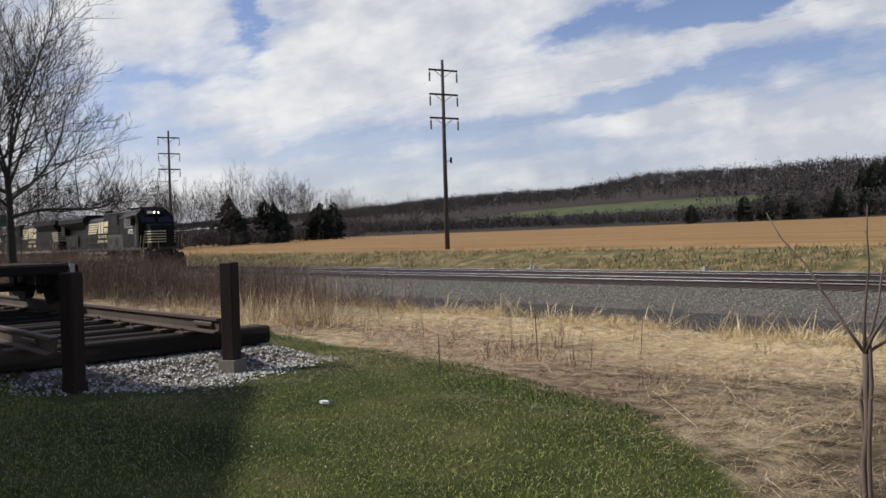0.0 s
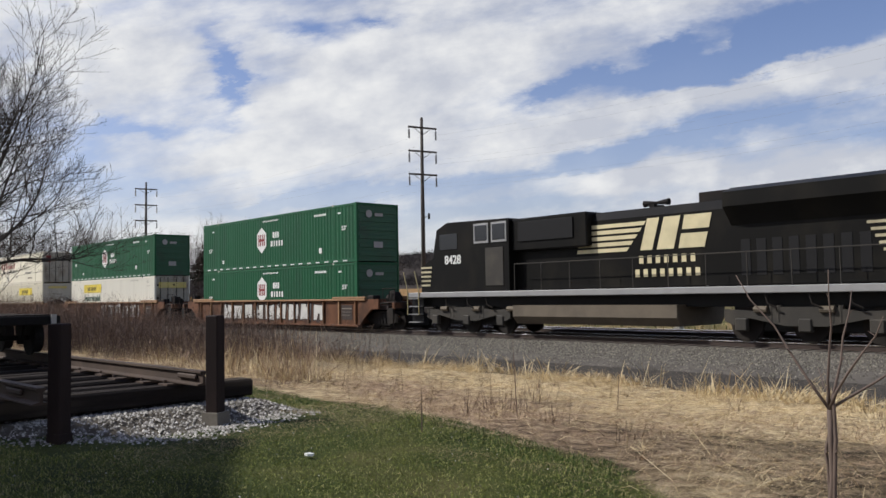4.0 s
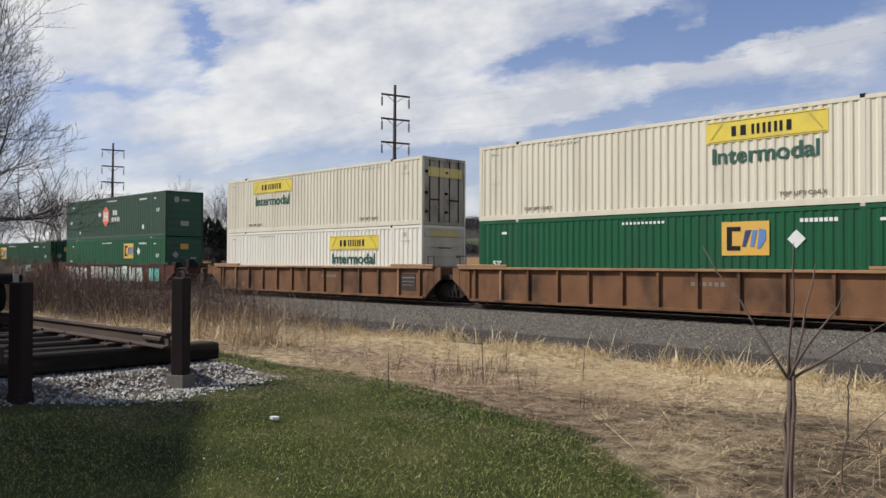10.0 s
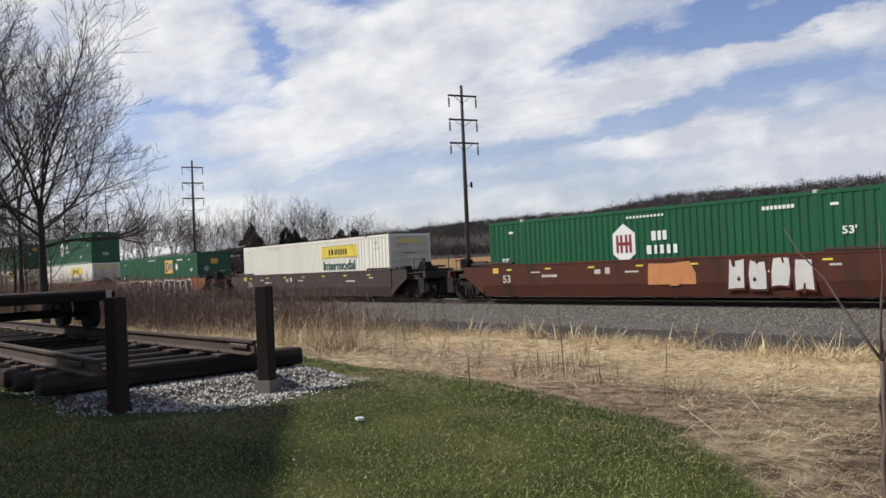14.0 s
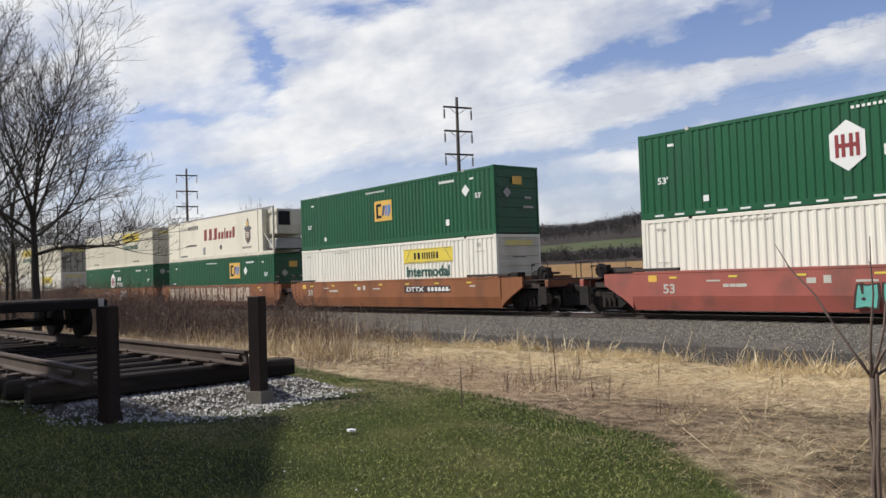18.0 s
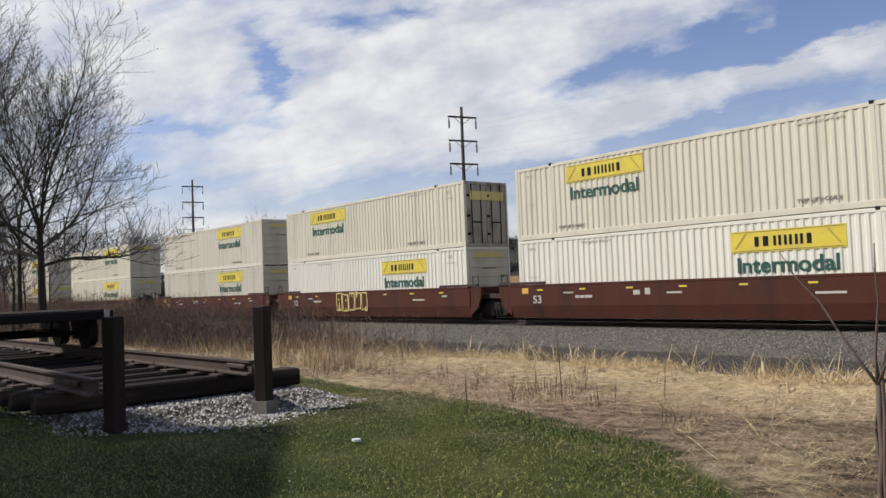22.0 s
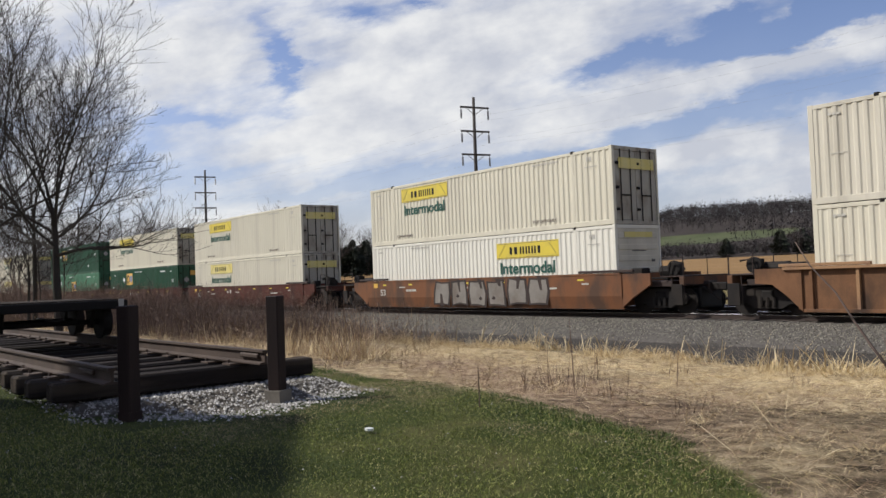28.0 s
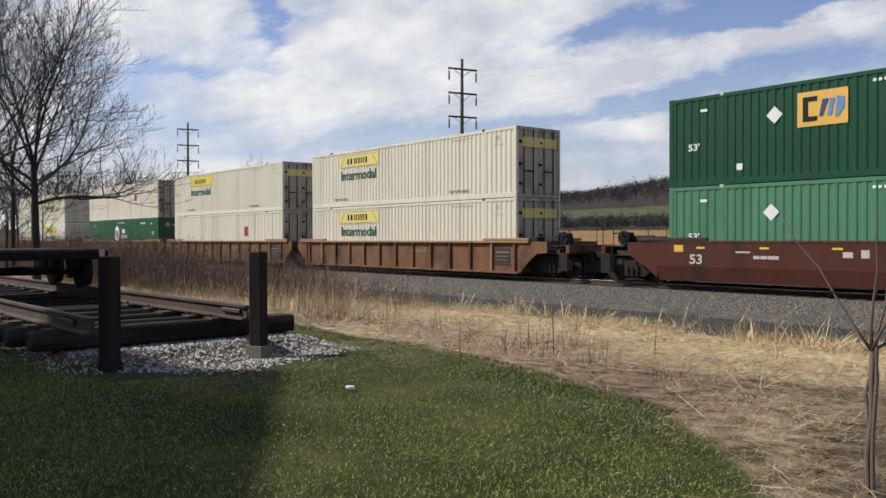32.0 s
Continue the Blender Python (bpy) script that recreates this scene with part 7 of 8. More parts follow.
def worn_lawn(X, Y):
    """Where the lawn is thin: broad faded patches and a few bare spots."""
    out = patchy(X, Y, 2.3, 21) * 0.55 + patchy(X, Y, 0.9, 5) * 0.45 + 0.45 * np.exp(-((X + 6.3) ** 2 + (Y - 3.9) ** 2) / 0.5)
    for x, y, a in ((-4.41, 3.99, 0.4), (-3.91, 4.12, 0.4), (-5.3, 4.02, 0.35)):
        out = out + a * np.exp(-((X - x) ** 2 / 0.10 + (Y - y) ** 2 / 0.05))
    return out


def grasses():
    r = np.random.RandomState(11)
    n = 520000
    # lawn: denser towards the camera
    X = -14.5 + 15.5 * r.uniform(0, 1, n) ** 0.85
    Y = r.uniform(0.2, 6.4, n)
    k = (Y < lawn_edge(X) + r.normal(0, 0.12, n)) & (X * X + Y * Y > 5)
    k &= ~((X < -6.1) & (Y > 1.68 + 0.05 * (X + 7)) & (Y < 4.05 + 0.05 * (X + 7)) & (r.uniform(0, 1, n) < 0.93))
    k &= r.uniform(0, 1, n) < (0.5 + 0.5 * patchy(X, Y, 2.6, 3)) * (1 - 0.7 * smoothstep(0.55, 0.8, worn_lawn(X, Y)))
    X, Y = X[k], Y[k]
    p = patchy(X, Y, 1.6, 9)
    blades("lawn_grass", X, Y, ground_z(X, Y), r.uniform(0.014, 0.032, len(X)) * (0.7 + 0.7 * p), r.uniform(0.0012, 0.0024, len(X)), (20, 84), M["blade_green"], 1, "short olive-green lawn grass", "grass", sliver=True)
    n = 150000
    X, Y = r.uniform(-13, 0.5, n), r.uniform(0.4, 6.2, n)
    worn = worn_lawn(X, Y)
    k = (Y < lawn_edge(X)) & (worn + r.normal(0, 0.10, n) > 0.63) & ~((X < -6.3) & (Y > 1.25) & (Y < 4))
    X, Y = X[k], Y[k]
    blades("dead_thatch", X, Y, ground_z(X, Y) + r.uniform(0.01, 0.028, len(X)), r.uniform(0.02, 0.06, len(X)), r.uniform(0.0010, 0.0019, len(X)), (60, 90), M["blade_thatch"], 2, "patches of straw-coloured thatch in the lawn", "grass", 0.2, 0.0, True)
    n = 420
    X, Y = r.uniform(-11, 0, n), r.uniform(0.5, 5.5, n)
    k = Y < lawn_edge(X)
    X, Y = X[k], Y[k]
    stones("leaf_scraps", X, Y, ground_z(X, Y) + 0.02, r.uniform(0.003, 0.008, len(X)), M["stone_white"], r, "pale dry leaf scraps and clover heads in the lawn")
    # matted dry growth between the lawn and the cinders, in swaths by its kind
    n = 330000
    X = 7 - 50 * r.uniform(0, 1, n) ** 1.25
    Y = 0.5 + 16.0 * r.uniform(0, 1, n) ** 1.15
    yy = Y - nbend(X)
    k = (Y > lawn_edge(X) - 0.05 + r.normal(0, 0.20, n)) & (yy < 15.5 + 0.5 * np.sin(X * 0.9) + 0.3 * np.sin(X * 2.3) + r.normal(0, 0.25, n)) & (X * X + Y * Y > 6)
    k &= r.uniform(0, 1, n) < 0.45 + 0.55 * patchy(X, Y, 2.4, 5)
    X, Y = X[k], Y[k]
    dark, red, pale = dry_zones(X, Y)
    q = r.uniform(0, 1, len(X))
    tuft = patchy(X, Y, 2.2, 14) - 0.5
    kind = np.where(q < np.clip(0.30 + 0.55 * pale - 0.25 * dark - 0.15 * red + 0.5 * tuft, 0.06, 0.95), 0, np.where(r.uniform(0, 1, len(X)) < 0.75 * dark, 2, 1))
    for i, mat, nm, lab in ((0, "blade_dry", "dry_grass", "pale straw-coloured matted dry grass"), (1, "blade_brown", "dead_weeds", "brown matted dead weeds"), (2, "blade_rot", "rotted_weeds", "dark grey-brown rotted weeds lying flat")):
        x, y = X[kind == i], Y[kind == i]
        far = smoothstep(4, 14, np.hypot(x, y))
        lift = 0.05 * r.uniform(0, 1, len(x)) ** 2 * patchy(x, y, 3.0, 33)
        blades(nm, x, y, ground_z(x, y) + 0.004 + lift, r.uniform(0.07, 0.34, len(x)), r.uniform(0.0009, 0.0021, len(x)) * (1 + 1.3 * far), (66, 92), M[mat], 3 + i, lab, "grass", 0.25, 0.42, True)
    # fine broken straw and stems close to the lawn
    n = 130000
    X, Y = 4 - 13 * r.uniform(0, 1, n), 1.5 + 8.5 * r.uniform(0, 1, n) ** 1.1
    k = (Y > lawn_edge(X) + r.normal(0, 0.12, n)) & (X * X + Y * Y > 6) & (r.uniform(0, 1, n) < 0.15 + 0.85 * patchy(X, Y, 3.2, 15))
    X, Y = X[k], Y[k]
    dark, red, pale = dry_zones(X, Y)
    lit = r.uniform(0, 1, len(X)) < np.clip(0.42 + 0.4 * pale - 0.34 * dark + 0.9 * (patchy(X, Y, 2.8, 19) - 0.5), 0.05, 0.95)
    for sel, mat, nm, lab in ((lit, "blade_dry", "dry_grass", "fine pale broken straw beside the lawn"), (~lit, "blade_brown", "dead_weeds", "fine brown broken weeds beside the lawn")):
        x, y = X[sel], Y[sel]
        blades(nm, x, y, ground_z(x, y) + 0.004 + 0.05 * r.uniform(0, 1, len(x)) ** 3, r.uniform(0.03, 0.16, len(x)), r.uniform(0.0008, 0.0017, len(x)), (40, 95), M[mat], 35, lab, "grass", 0.35, 0.9, True)
    # tussocks: blades that fall outward from one crown
    m, n = 60, 620
    cx, cy = 5 - 34 * r.uniform(0, 1, n) ** 1.3, r.uniform(2.5, 15.4, n)
    k = (cy > lawn_edge(cx) + 0.25) & (cx * cx + cy * cy > 9) & (r.uniform(0, 1, n) < 0.15 + 0.95 * patchy(cx, cy, 0.7, 91) ** 1.5)
    cx, cy = cx[k], cy[k]
    big = np.repeat(r.uniform(0.4, 1.15, len(cx)), m)
    a, q = r.uniform(0, 2 * np.pi, len(big)), r.uniform(0, 1, len(big))
    X, Y = np.repeat(cx, m) + 0.05 * q * big * np.cos(a), np.repeat(cy, m) + 0.05 * q * big * np.sin(a)
    tan = np.repeat(r.uniform(0, 1, len(cx)) < 0.72, m)
    for sel, mat, nm, lab in ((tan, "blade_dry", "grass_tussocks", "straw-coloured tussocks falling outward"), (~tan, "blade_brown", "weed_tussocks", "brown tussocks of dead weeds")):
        x, y = X[sel], Y[sel]
        blades(nm, x, y, ground_z(x, y) + 0.03 * big[sel], r.uniform(0.10, 0.30, sel.sum()) * big[sel], r.uniform(0.0010, 0.0022, sel.sum()), (40, 90), M[mat], 93, lab, "grass", 0.3, 0.0, True)
    # loose bent stalks over the mat
    n = 9000
    X, Y = 6 - 30 * r.uniform(0, 1, n) ** 1.2, r.uniform(2.0, 15.0, n)
    k = (Y > lawn_edge(X) + 0.1) & (patchy(X, Y, 1.0, 41) > 0.35) & (X * X + Y * Y > 9)
    X, Y = X[k], Y[k]
    blades("loose_stalks", X, Y, ground_z(X, Y), r.uniform(0.15, 0.42, len(X)), r.uniform(0.0010, 0.002, len(X)), (45, 88), M["blade_dry"], 44, "loose straw-coloured stalks over the matted grass", "grass", 0.3)
    # reeds before the cinder strip: standing tufts, and bundles that have fallen against each other
    spots = [(-19.2, 15.9), (-18.7, 15.7), (-17.3, 15.9), (-16.7, 15.8), (-16.1, 15.9), (-15.5, 15.8), (-14.4, 15.8), (-13.9, 15.7), (-11.2, 15.6), (-9.6, 15.5), (-9.2, 15.3), (-8.2, 15.2), (-7.7, 15.4),
             (-7.2, 14.6), (-6.7, 14.9), (-6.2, 14.7), (-5.4, 15.1), (-4.8, 14.9), (-4.3, 15.2), (-3.6, 14.9), (-3.0, 15.1), (-2.4, 15.0), (-1.6, 15.2), (-0.8, 14.9), (0.3, 15.1), (1.4, 15.0), (-21.0, 15.7), (-23.5, 15.6)]
    cx = np.concatenate([[p[0] for p in spots], r.uniform(-36, -20, 26)])
    cy = np.concatenate([[p[1] for p in spots], 15.2 + r.normal(0, 0.4, 26) + nbend(cx[len(spots):])])
    m = 95
    big = np.repeat(r.uniform(0.45, 0.95, len(cx)), m)
    X, Y = np.repeat(cx, m) + r.normal(0, 0.32, len(big)) * big, np.repeat(cy, m) + r.normal(0, 0.18, len(big)) * big
    blades("reed_tufts", X, Y, ground_z(X, Y), big * r.uniform(0.15, 0.85, len(X)) * r.uniform(0.5, 1.0, len(X)), r.uniform(0.0025, 0.0055, len(X)), (6, 84), M["blade_dry"], 4, "tufts of tall straw-coloured dead reeds by the ballast", "grass", 0.5)
    n = 26000
    X, yy = 6 - 32 * r.uniform(0, 1, n), 15.1 + r.normal(0, 0.45, n)
    Y = yy + nbend(X)
    k = (patchy(X, Y, 1.5, 43) > 0.3 + 0.45 * (yy > 15.6)) & (yy < 16.3)
    X, Y = X[k], Y[k]
    blades("reed_litter", X, Y, ground_z(X, Y), r.uniform(0.12, 0.42, len(X)), r.uniform(0.002, 0.0045, len(X)), (20, 86), M["blade_dry"], 45, "broken straw and short reeds along the cinders", "grass", 0.5, 0.0, True)
    sel = np.arange(0, len(spots))
    m = 17
    big = np.repeat(r.uniform(0.6, 1.0, len(sel)), m)
    X, Y = np.repeat(cx[sel], m) + r.normal(0, 0.30, len(big)), np.repeat(cy[sel], m) + r.normal(0, 0.12, len(big))
    blades("fallen_reeds", X, Y, ground_z(X, Y) + 0.02, big * r.uniform(0.6, 1.1, len(X)), r.uniform(0.006, 0.011, len(X)), (28, 68), M["blade_reed"], 47, "thick pale reed stalks leaning and fallen across each other", "grass", 0.25)
    # thin dead weeds standing in clumps
    cx = np.concatenate([[-6.54, -6.42, -6.25, -6.12, -6.9, -7.4, -5.24, -8.3, -9.1, -9.8, -7.9], r.uniform(-14, 3, 60)])
    cy = np.concatenate([[6.02, 6.2, 6.1, 6.4, 7.2, 7.4, 4.55, 7.0, 7.8, 7.6, 8.6], r.uniform(5.0, 12.5, 60)])
    k = cy > lawn_edge(cx) + 0.1
    cx, cy = cx[k], cy[k]
    m = 17
    tall = np.concatenate([np.full(11, 0.52), r.uniform(0.15, 0.38, 60)])[k]
    X, Y = np.repeat(cx, m) + r.normal(0, 0.10, len(cx) * m), np.repeat(cy, m) + r.normal(0, 0.1, len(cx) * m)
    blades("weed_stalks", X, Y, ground_z(X, Y), np.repeat(tall, m) * r.uniform(0.4, 1.1, len(X)), r.uniform(0.0016, 0.0034, len(X)), (4, 66), M["thicket"], 6, "thin brown dead weed stalks", "weeds", 0.1)
    X, Y = np.array([-6.01, -6.61, -5.24, -12.6, -13.2, -14.6]), np.array([6.21, 8.67, 4.30, 7.4, 7.7, 8.2])
    blades("weed_stalks", X, Y, ground_z(X, Y), np.array([0.95, 0.62, 0.42, 1.5, 1.2, 1.4]), np.full(6, 0.006), (1, 7), M["thicket"], 61, "single tall dead weed stalks", "weeds", 0.05)
    # longer darker grass along the lawn's rim
    n = 16000
    X = r.uniform(-11.5, 0.2, n)
    Y = lawn_edge(X) - np.abs(r.normal(0, 0.3, n)) + 0.08 + 0.10 * (patchy(X, X * 0.3, 3.0, 8) - 0.5)
    k = (X * X + Y * Y > 6) & (patchy(X, Y, 3.0, 66) > 0.35)
    X, Y = X[k], Y[k]
    blades("rim_grass", X, Y, ground_z(X, Y), r.uniform(0.02, 0.06, len(X)), r.uniform(0.0012, 0.0022, len(X)), (10, 75), M["blade_lush"], 67, "longer deep green grass along the lawn's rim", "grass", 0.4)
    # the bank beyond the tracks
    n = 26000
    X, yy = 30 - 140 * r.uniform(0, 1, n), r.uniform(33.5, 40.5, n)
    Y = yy + nbend(X)
    k = patchy(X, Y, 0.5, 31) > 0.25
    X, Y = X[k], Y[k]
    blades("bank_grass", X, Y, ground_z(X, Y), r.uniform(0.15, 0.5, len(X)), r.uniform(0.01, 0.022, len(X)), (15, 80), M["blade_bank"], 7, "dry tussocky grass on the bank", "grass")
    n = 9000
    X, yy = 30 - 140 * r.uniform(0, 1, n), r.uniform(32.5, 38.5, n)
    Y = yy + nbend(X)
    k = patchy(X, Y, 0.25, 37) > 0.5
    X, Y = X[k], Y[k]
    blades("bank_grass", X, Y, ground_z(X, Y), r.uniform(0.12, 0.35, len(X)), r.uniform(0.012, 0.025, len(X)), (15, 75), M["blade_lush"], 8, "green grass on the lower bank", "grass")


def thicket():
    r = np.random.RandomState(17)
    n = 1700
    cx, cy = r.uniform(-64, -15.5, n), r.uniform(6.6, 16.0, n)
    dens = (1 - smoothstep(-24, -15.5, cx + 0.5 * (cy - 9))) * (0.45 + 0.55 * patchy(cx, cy, 0.5, 3))
    k = (r.uniform(0, 1, n) < dens) & (cy > lawn_edge(cx) + 0.6)
    cx, cy = cx[k], cy[k] + nbend(cx[k])
    m = 28
    size = r.uniform(0.55, 1.05, len(cx)) * (0.75 + 0.35 * (1 - smoothstep(-30, -17, cx)) + 0.4 * (1 - smoothstep(-46, -34, cx)))
    X, Y = np.repeat(cx, m) + r.normal(0, 0.22, len(cx) * m), np.repeat(cy, m) + r.normal(0, 0.2, len(cx) * m)
    H = np.repeat(size * 1.85, m)
    blades("thicket", X, Y, ground_z(X, Y), H * r.uniform(0.45, 1.15, len(X)), r.uniform(0.0025, 0.005, len(X)), (2, 72), M["thicket"], 18, "dense brown leafless thicket beside the railway", "bushes", 0.8)
    for i in range(5):
        q = slice(i % 2, None, 2)
        X2, Y2 = X[q] + r.normal(0, 0.34, len(X[q])), Y[q] + r.normal(0, 0.30, len(X[q]))
        Z2 = ground_z(X2, Y2) + H[q] * r.uniform(0.08, 0.80, len(X2))
        blades("thicket", X2, Y2, Z2, r.uniform(0.2, 0.65, len(X2)), r.uniform(0.0028, 0.0055, len(X2)), (15, 125), M["thicket"], 19 + i, "fine tangled side twigs of the leafless thicket", "bushes", 0.3, 0.0, True)


def tan_weeds():
    """Tall tan weeds and thin bushes between the thicket and the open mat of dry grass."""
    r = np.random.RandomState(71)
    n = 560
    cx, cy = r.uniform(-34, -10.8, n), r.uniform(6.3, 15.4, n)
    near = np.exp(-(((cx + 12.9) / 1.5) ** 2 + ((cy - 7.4) / 0.9) ** 2)) + 0.8 * np.exp(-(((cx + 15.5) / 1.6) ** 2 + ((cy - 8.0) / 1.3) ** 2))
    k = (r.uniform(0, 1, n) < np.maximum(0.9 * smoothstep(-15, -22, cx + 0.45 * (cy - 9)), near)) & (cy > lawn_edge(cx) + 0.5)
    cx, cy, near = cx[k], cy[k], near[k]
    extra = 34
    cx, cy = np.concatenate([cx, -12.9 + r.normal(0, 0.9, extra)]), np.concatenate([cy, 7.4 + r.normal(0, 0.5, extra)])
    near = np.concatenate([near, np.ones(extra)])
    m = 40
    X, Y = np.repeat(cx, m) + r.normal(0, 0.24, len(cx) * m), np.repeat(cy, m) + r.normal(0, 0.22, len(cx) * m)
    H = np.repeat(r.uniform(0.2, 0.7, len(cx)) * (1 + 0.5 * near), m)
    pale = np.repeat(r.uniform(0, 1, len(cx)) < 0.62, m)
    blades("tall_grass", X[pale], Y[pale], ground_z(X[pale], Y[pale]), H[pale] * r.uniform(0.3, 1.1, pale.sum()), r.uniform(0.0022, 0.0045, pale.sum()), (8, 86), M["blade_dry"], 73, "tall pale dry grass beside the thicket", "grass", 0.6)
    X, Y, H = X[~pale], Y[~pale], H[~pale]
    blades("tall_weeds", X, Y, ground_z(X, Y), H * r.uniform(0.3, 1.15, len(X)), r.uniform(0.0022, 0.0045, len(X)), (4, 80), M["blade_brown"], 72, "tall tan dead weeds beside the thicket", "weeds", 0.3)
    Z = ground_z(X, Y) + H * r.uniform(0.1, 0.8, len(X))
    blades("tall_weeds", X + r.normal(0, 0.2, len(X)), Y + r.normal(0, 0.2, len(X)), Z, r.uniform(0.12, 0.4, len(X)), r.uniform(0.0018, 0.0035, len(X)), (15, 110), M["blade_brown"], 75, "fine side twigs of the tall dead weeds", "weeds", 0.2, 0.0, True)


def young_shrub(name, stems, label):
    s = thing(name, label, "shrub", "leafless young shrubs")
    first = Vector(stems[0][0][0])
    s.matrix_basis = Matrix.Translation(first)
    for path, r0, r1 in stems:
        p = [Vector(q) - first for q in path]
        fine = []
        k = 5
        rnd = random.Random(int(abs(p[-1].x * 1000)))
        for a, b in zip(p, p[1:]):
            for i in range(k):
                w = 0.0 if i == 0 else 0.012
                fine.append(a.lerp(b, i / k) + Vector((rnd.uniform(-w, w), rnd.uniform(-w, w), 0)))
        fine.append(p[-1])
        r0, r1 = r0 * 0.62, r1 * 0.7
        rs = [r0 + (r1 - r0) * i / (len(fine) - 1) for i in range(len(fine))]
        st = part("stem", Build().tube(fine, rs, 6), M["shrub_bark"], s, smooth=True)
        for i in range(2, len(fine) - 1, 2):
            e = fine[i] + Vector((rnd.uniform(-0.03, 0.03), rnd.uniform(-0.03, 0.03), 0.02))
            part("bud", Build().tube([fine[i], e], [rs[i] * 0.9, 0.001], 4), M["shrub_bark"], st)


def shrubs():
    young_shrub("young_shrub", [
        ([(-1.66, 3.65, 0.3), (-1.65, 3.65, 1.05)], 0.022, 0.017),
        ([(-1.68, 3.67, 0.3), (-1.675, 3.67, 0.8), (-1.655, 3.66, 1.09)], 0.014, 0.010),
        ([(-1.635, 3.64, 0.3), (-1.63, 3.635, 0.8), (-1.635, 3.65, 1.12)], 0.016, 0.011),
        ([(-1.65, 3.65, 1.05), (-2.07, 3.65, 1.65)], 0.012, 0.003),
        ([(-1.65, 3.65, 1.05), (-1.59, 3.56, 1.66)], 0.012, 0.003),
        ([(-1.65, 3.65, 1.05), (-1.6, 3.81, 1.57)], 0.012, 0.003),
        ([(-1.65, 3.65, 1.05), (-1.38, 3.57, 1.46)], 0.012, 0.003),
        ([(-1.65, 3.65, 1.05), (-1.31, 3.91, 1.33)], 0.012, 0.003),
        ([(-1.65, 3.65, 1.05), (-1.79, 3.86, 1.21)], 0.006, 0.003),
    ], "leafless grey-brown young shrub with several thin stems")
    young_shrub("young_shrub", [
        ([(-0.66, 3.75, 0.28), (-0.66, 3.75, 0.8)], 0.015, 0.012),
        ([(-0.66, 3.75, 0.8), (-0.88, 3.82, 1.1)], 0.010, 0.003),
        ([(-0.66, 3.75, 0.8), (-0.65, 3.75, 1.11)], 0.010, 0.003),
        ([(-0.66, 3.75, 0.8), (-0.45, 3.65, 1.07)], 0.010, 0.003),
        ([(-0.66, 3.75, 0.8), (-0.61, 3.89, 1.02)], 0.010, 0.003),
        ([(-0.76, 3.73, 0.28), (-0.76, 3.73, 0.62), (-0.9, 3.82, 0.9)], 0.009, 0.003),
    ], "small leafless shrub with forked reddish stems")
    young_shrub("young_shrub", [
        ([(-1.67, 4.23, 0.2), (-1.67, 4.23, 0.4), (-1.62, 4.24, 0.93), (-1.61, 4.25, 1.13)], 0.009, 0.004),
        ([(-1.59, 4.25, 0.71), (-1.42, 4.31, 0.91)], 0.005, 0.002),
    ], "thin leafless shoot with one side branch")


def ballast_stones():
    r = np.random.RandomState(23)
    n = 50000
    X = 6 - 52 * r.uniform(0, 1, n) ** 1.15
    off = r.uniform(-5.1, -1.55, n)
    Y = TRACK + off + nbend(X)
    Z = np.interp(off, [-4.9, -4.2, -2.3, -1.6], [-0.62, -0.45, -0.25, -0.19])
    k = r.uniform(0, 1, n) < np.interp(off + 0.25 * np.sin(X * 1.7) + 0.2 * np.sin(X * 4.1), [-5.1, -4.5, -4.0], [0.08, 0.5, 1.0])
    X, Y, Z = X[k], Y[k], Z[k]
    stones("ballast_stones", X, Y, Z + 0.006, r.uniform(0.015, 0.034, len(X)), M["stone"], r, "grey broken ballast stones on the track shoulder")
    n = 18000
    X = 6 - 46 * r.uniform(0, 1, n) ** 1.1
    yy = 17.2 + r.normal(0, 1.0, n)
    k = (yy > 15.0) & (yy < 20.0)
    X, yy = X[k], yy[k]
    Y = yy + nbend(X)
    stones("cinders", X, Y, ground_z(X, Y) + 0.004, r.uniform(0.009, 0.026, len(X)), M["cinder"], r, "dark cinders and small stones below the ballast")
    n = 7000
    X = 6 - 52 * r.uniform(0, 1, n)
    off = np.where(r.uniform(0, 1, n) < 0.5, r.uniform(-0.65, 0.65, n), r.uniform(1.0, 3.3, n))
    stones("ballast_stones", X, TRACK + off + nbend(X), np.full(n, -0.17), r.uniform(0.025, 0.045, n), M["stone"], r, "grey broken ballast stones between the rails")
    for x, y, s in ((-20.7, 31.9, 0.5), (-31.5, 32.1, 0.2)):
        b = Build()
        rr = random.Random(int(-x))
        for i in range(16):
            dx = rr.uniform(-1, 1)
            b.cyl((x + dx * s, y + rr.uniform(-0.3, 0.3)), 2, 0.15 * rr.uniform(0.7, 1.2), -0.64, -0.35 + (0.48 - 0.3 * abs(dx)) * rr.uniform(0.5, 1.0), 5, 0.07)
        tagged(part("rubble_heap", b, M["rubble"]), "small pale rubble heap beside the far track", "rubble heap")


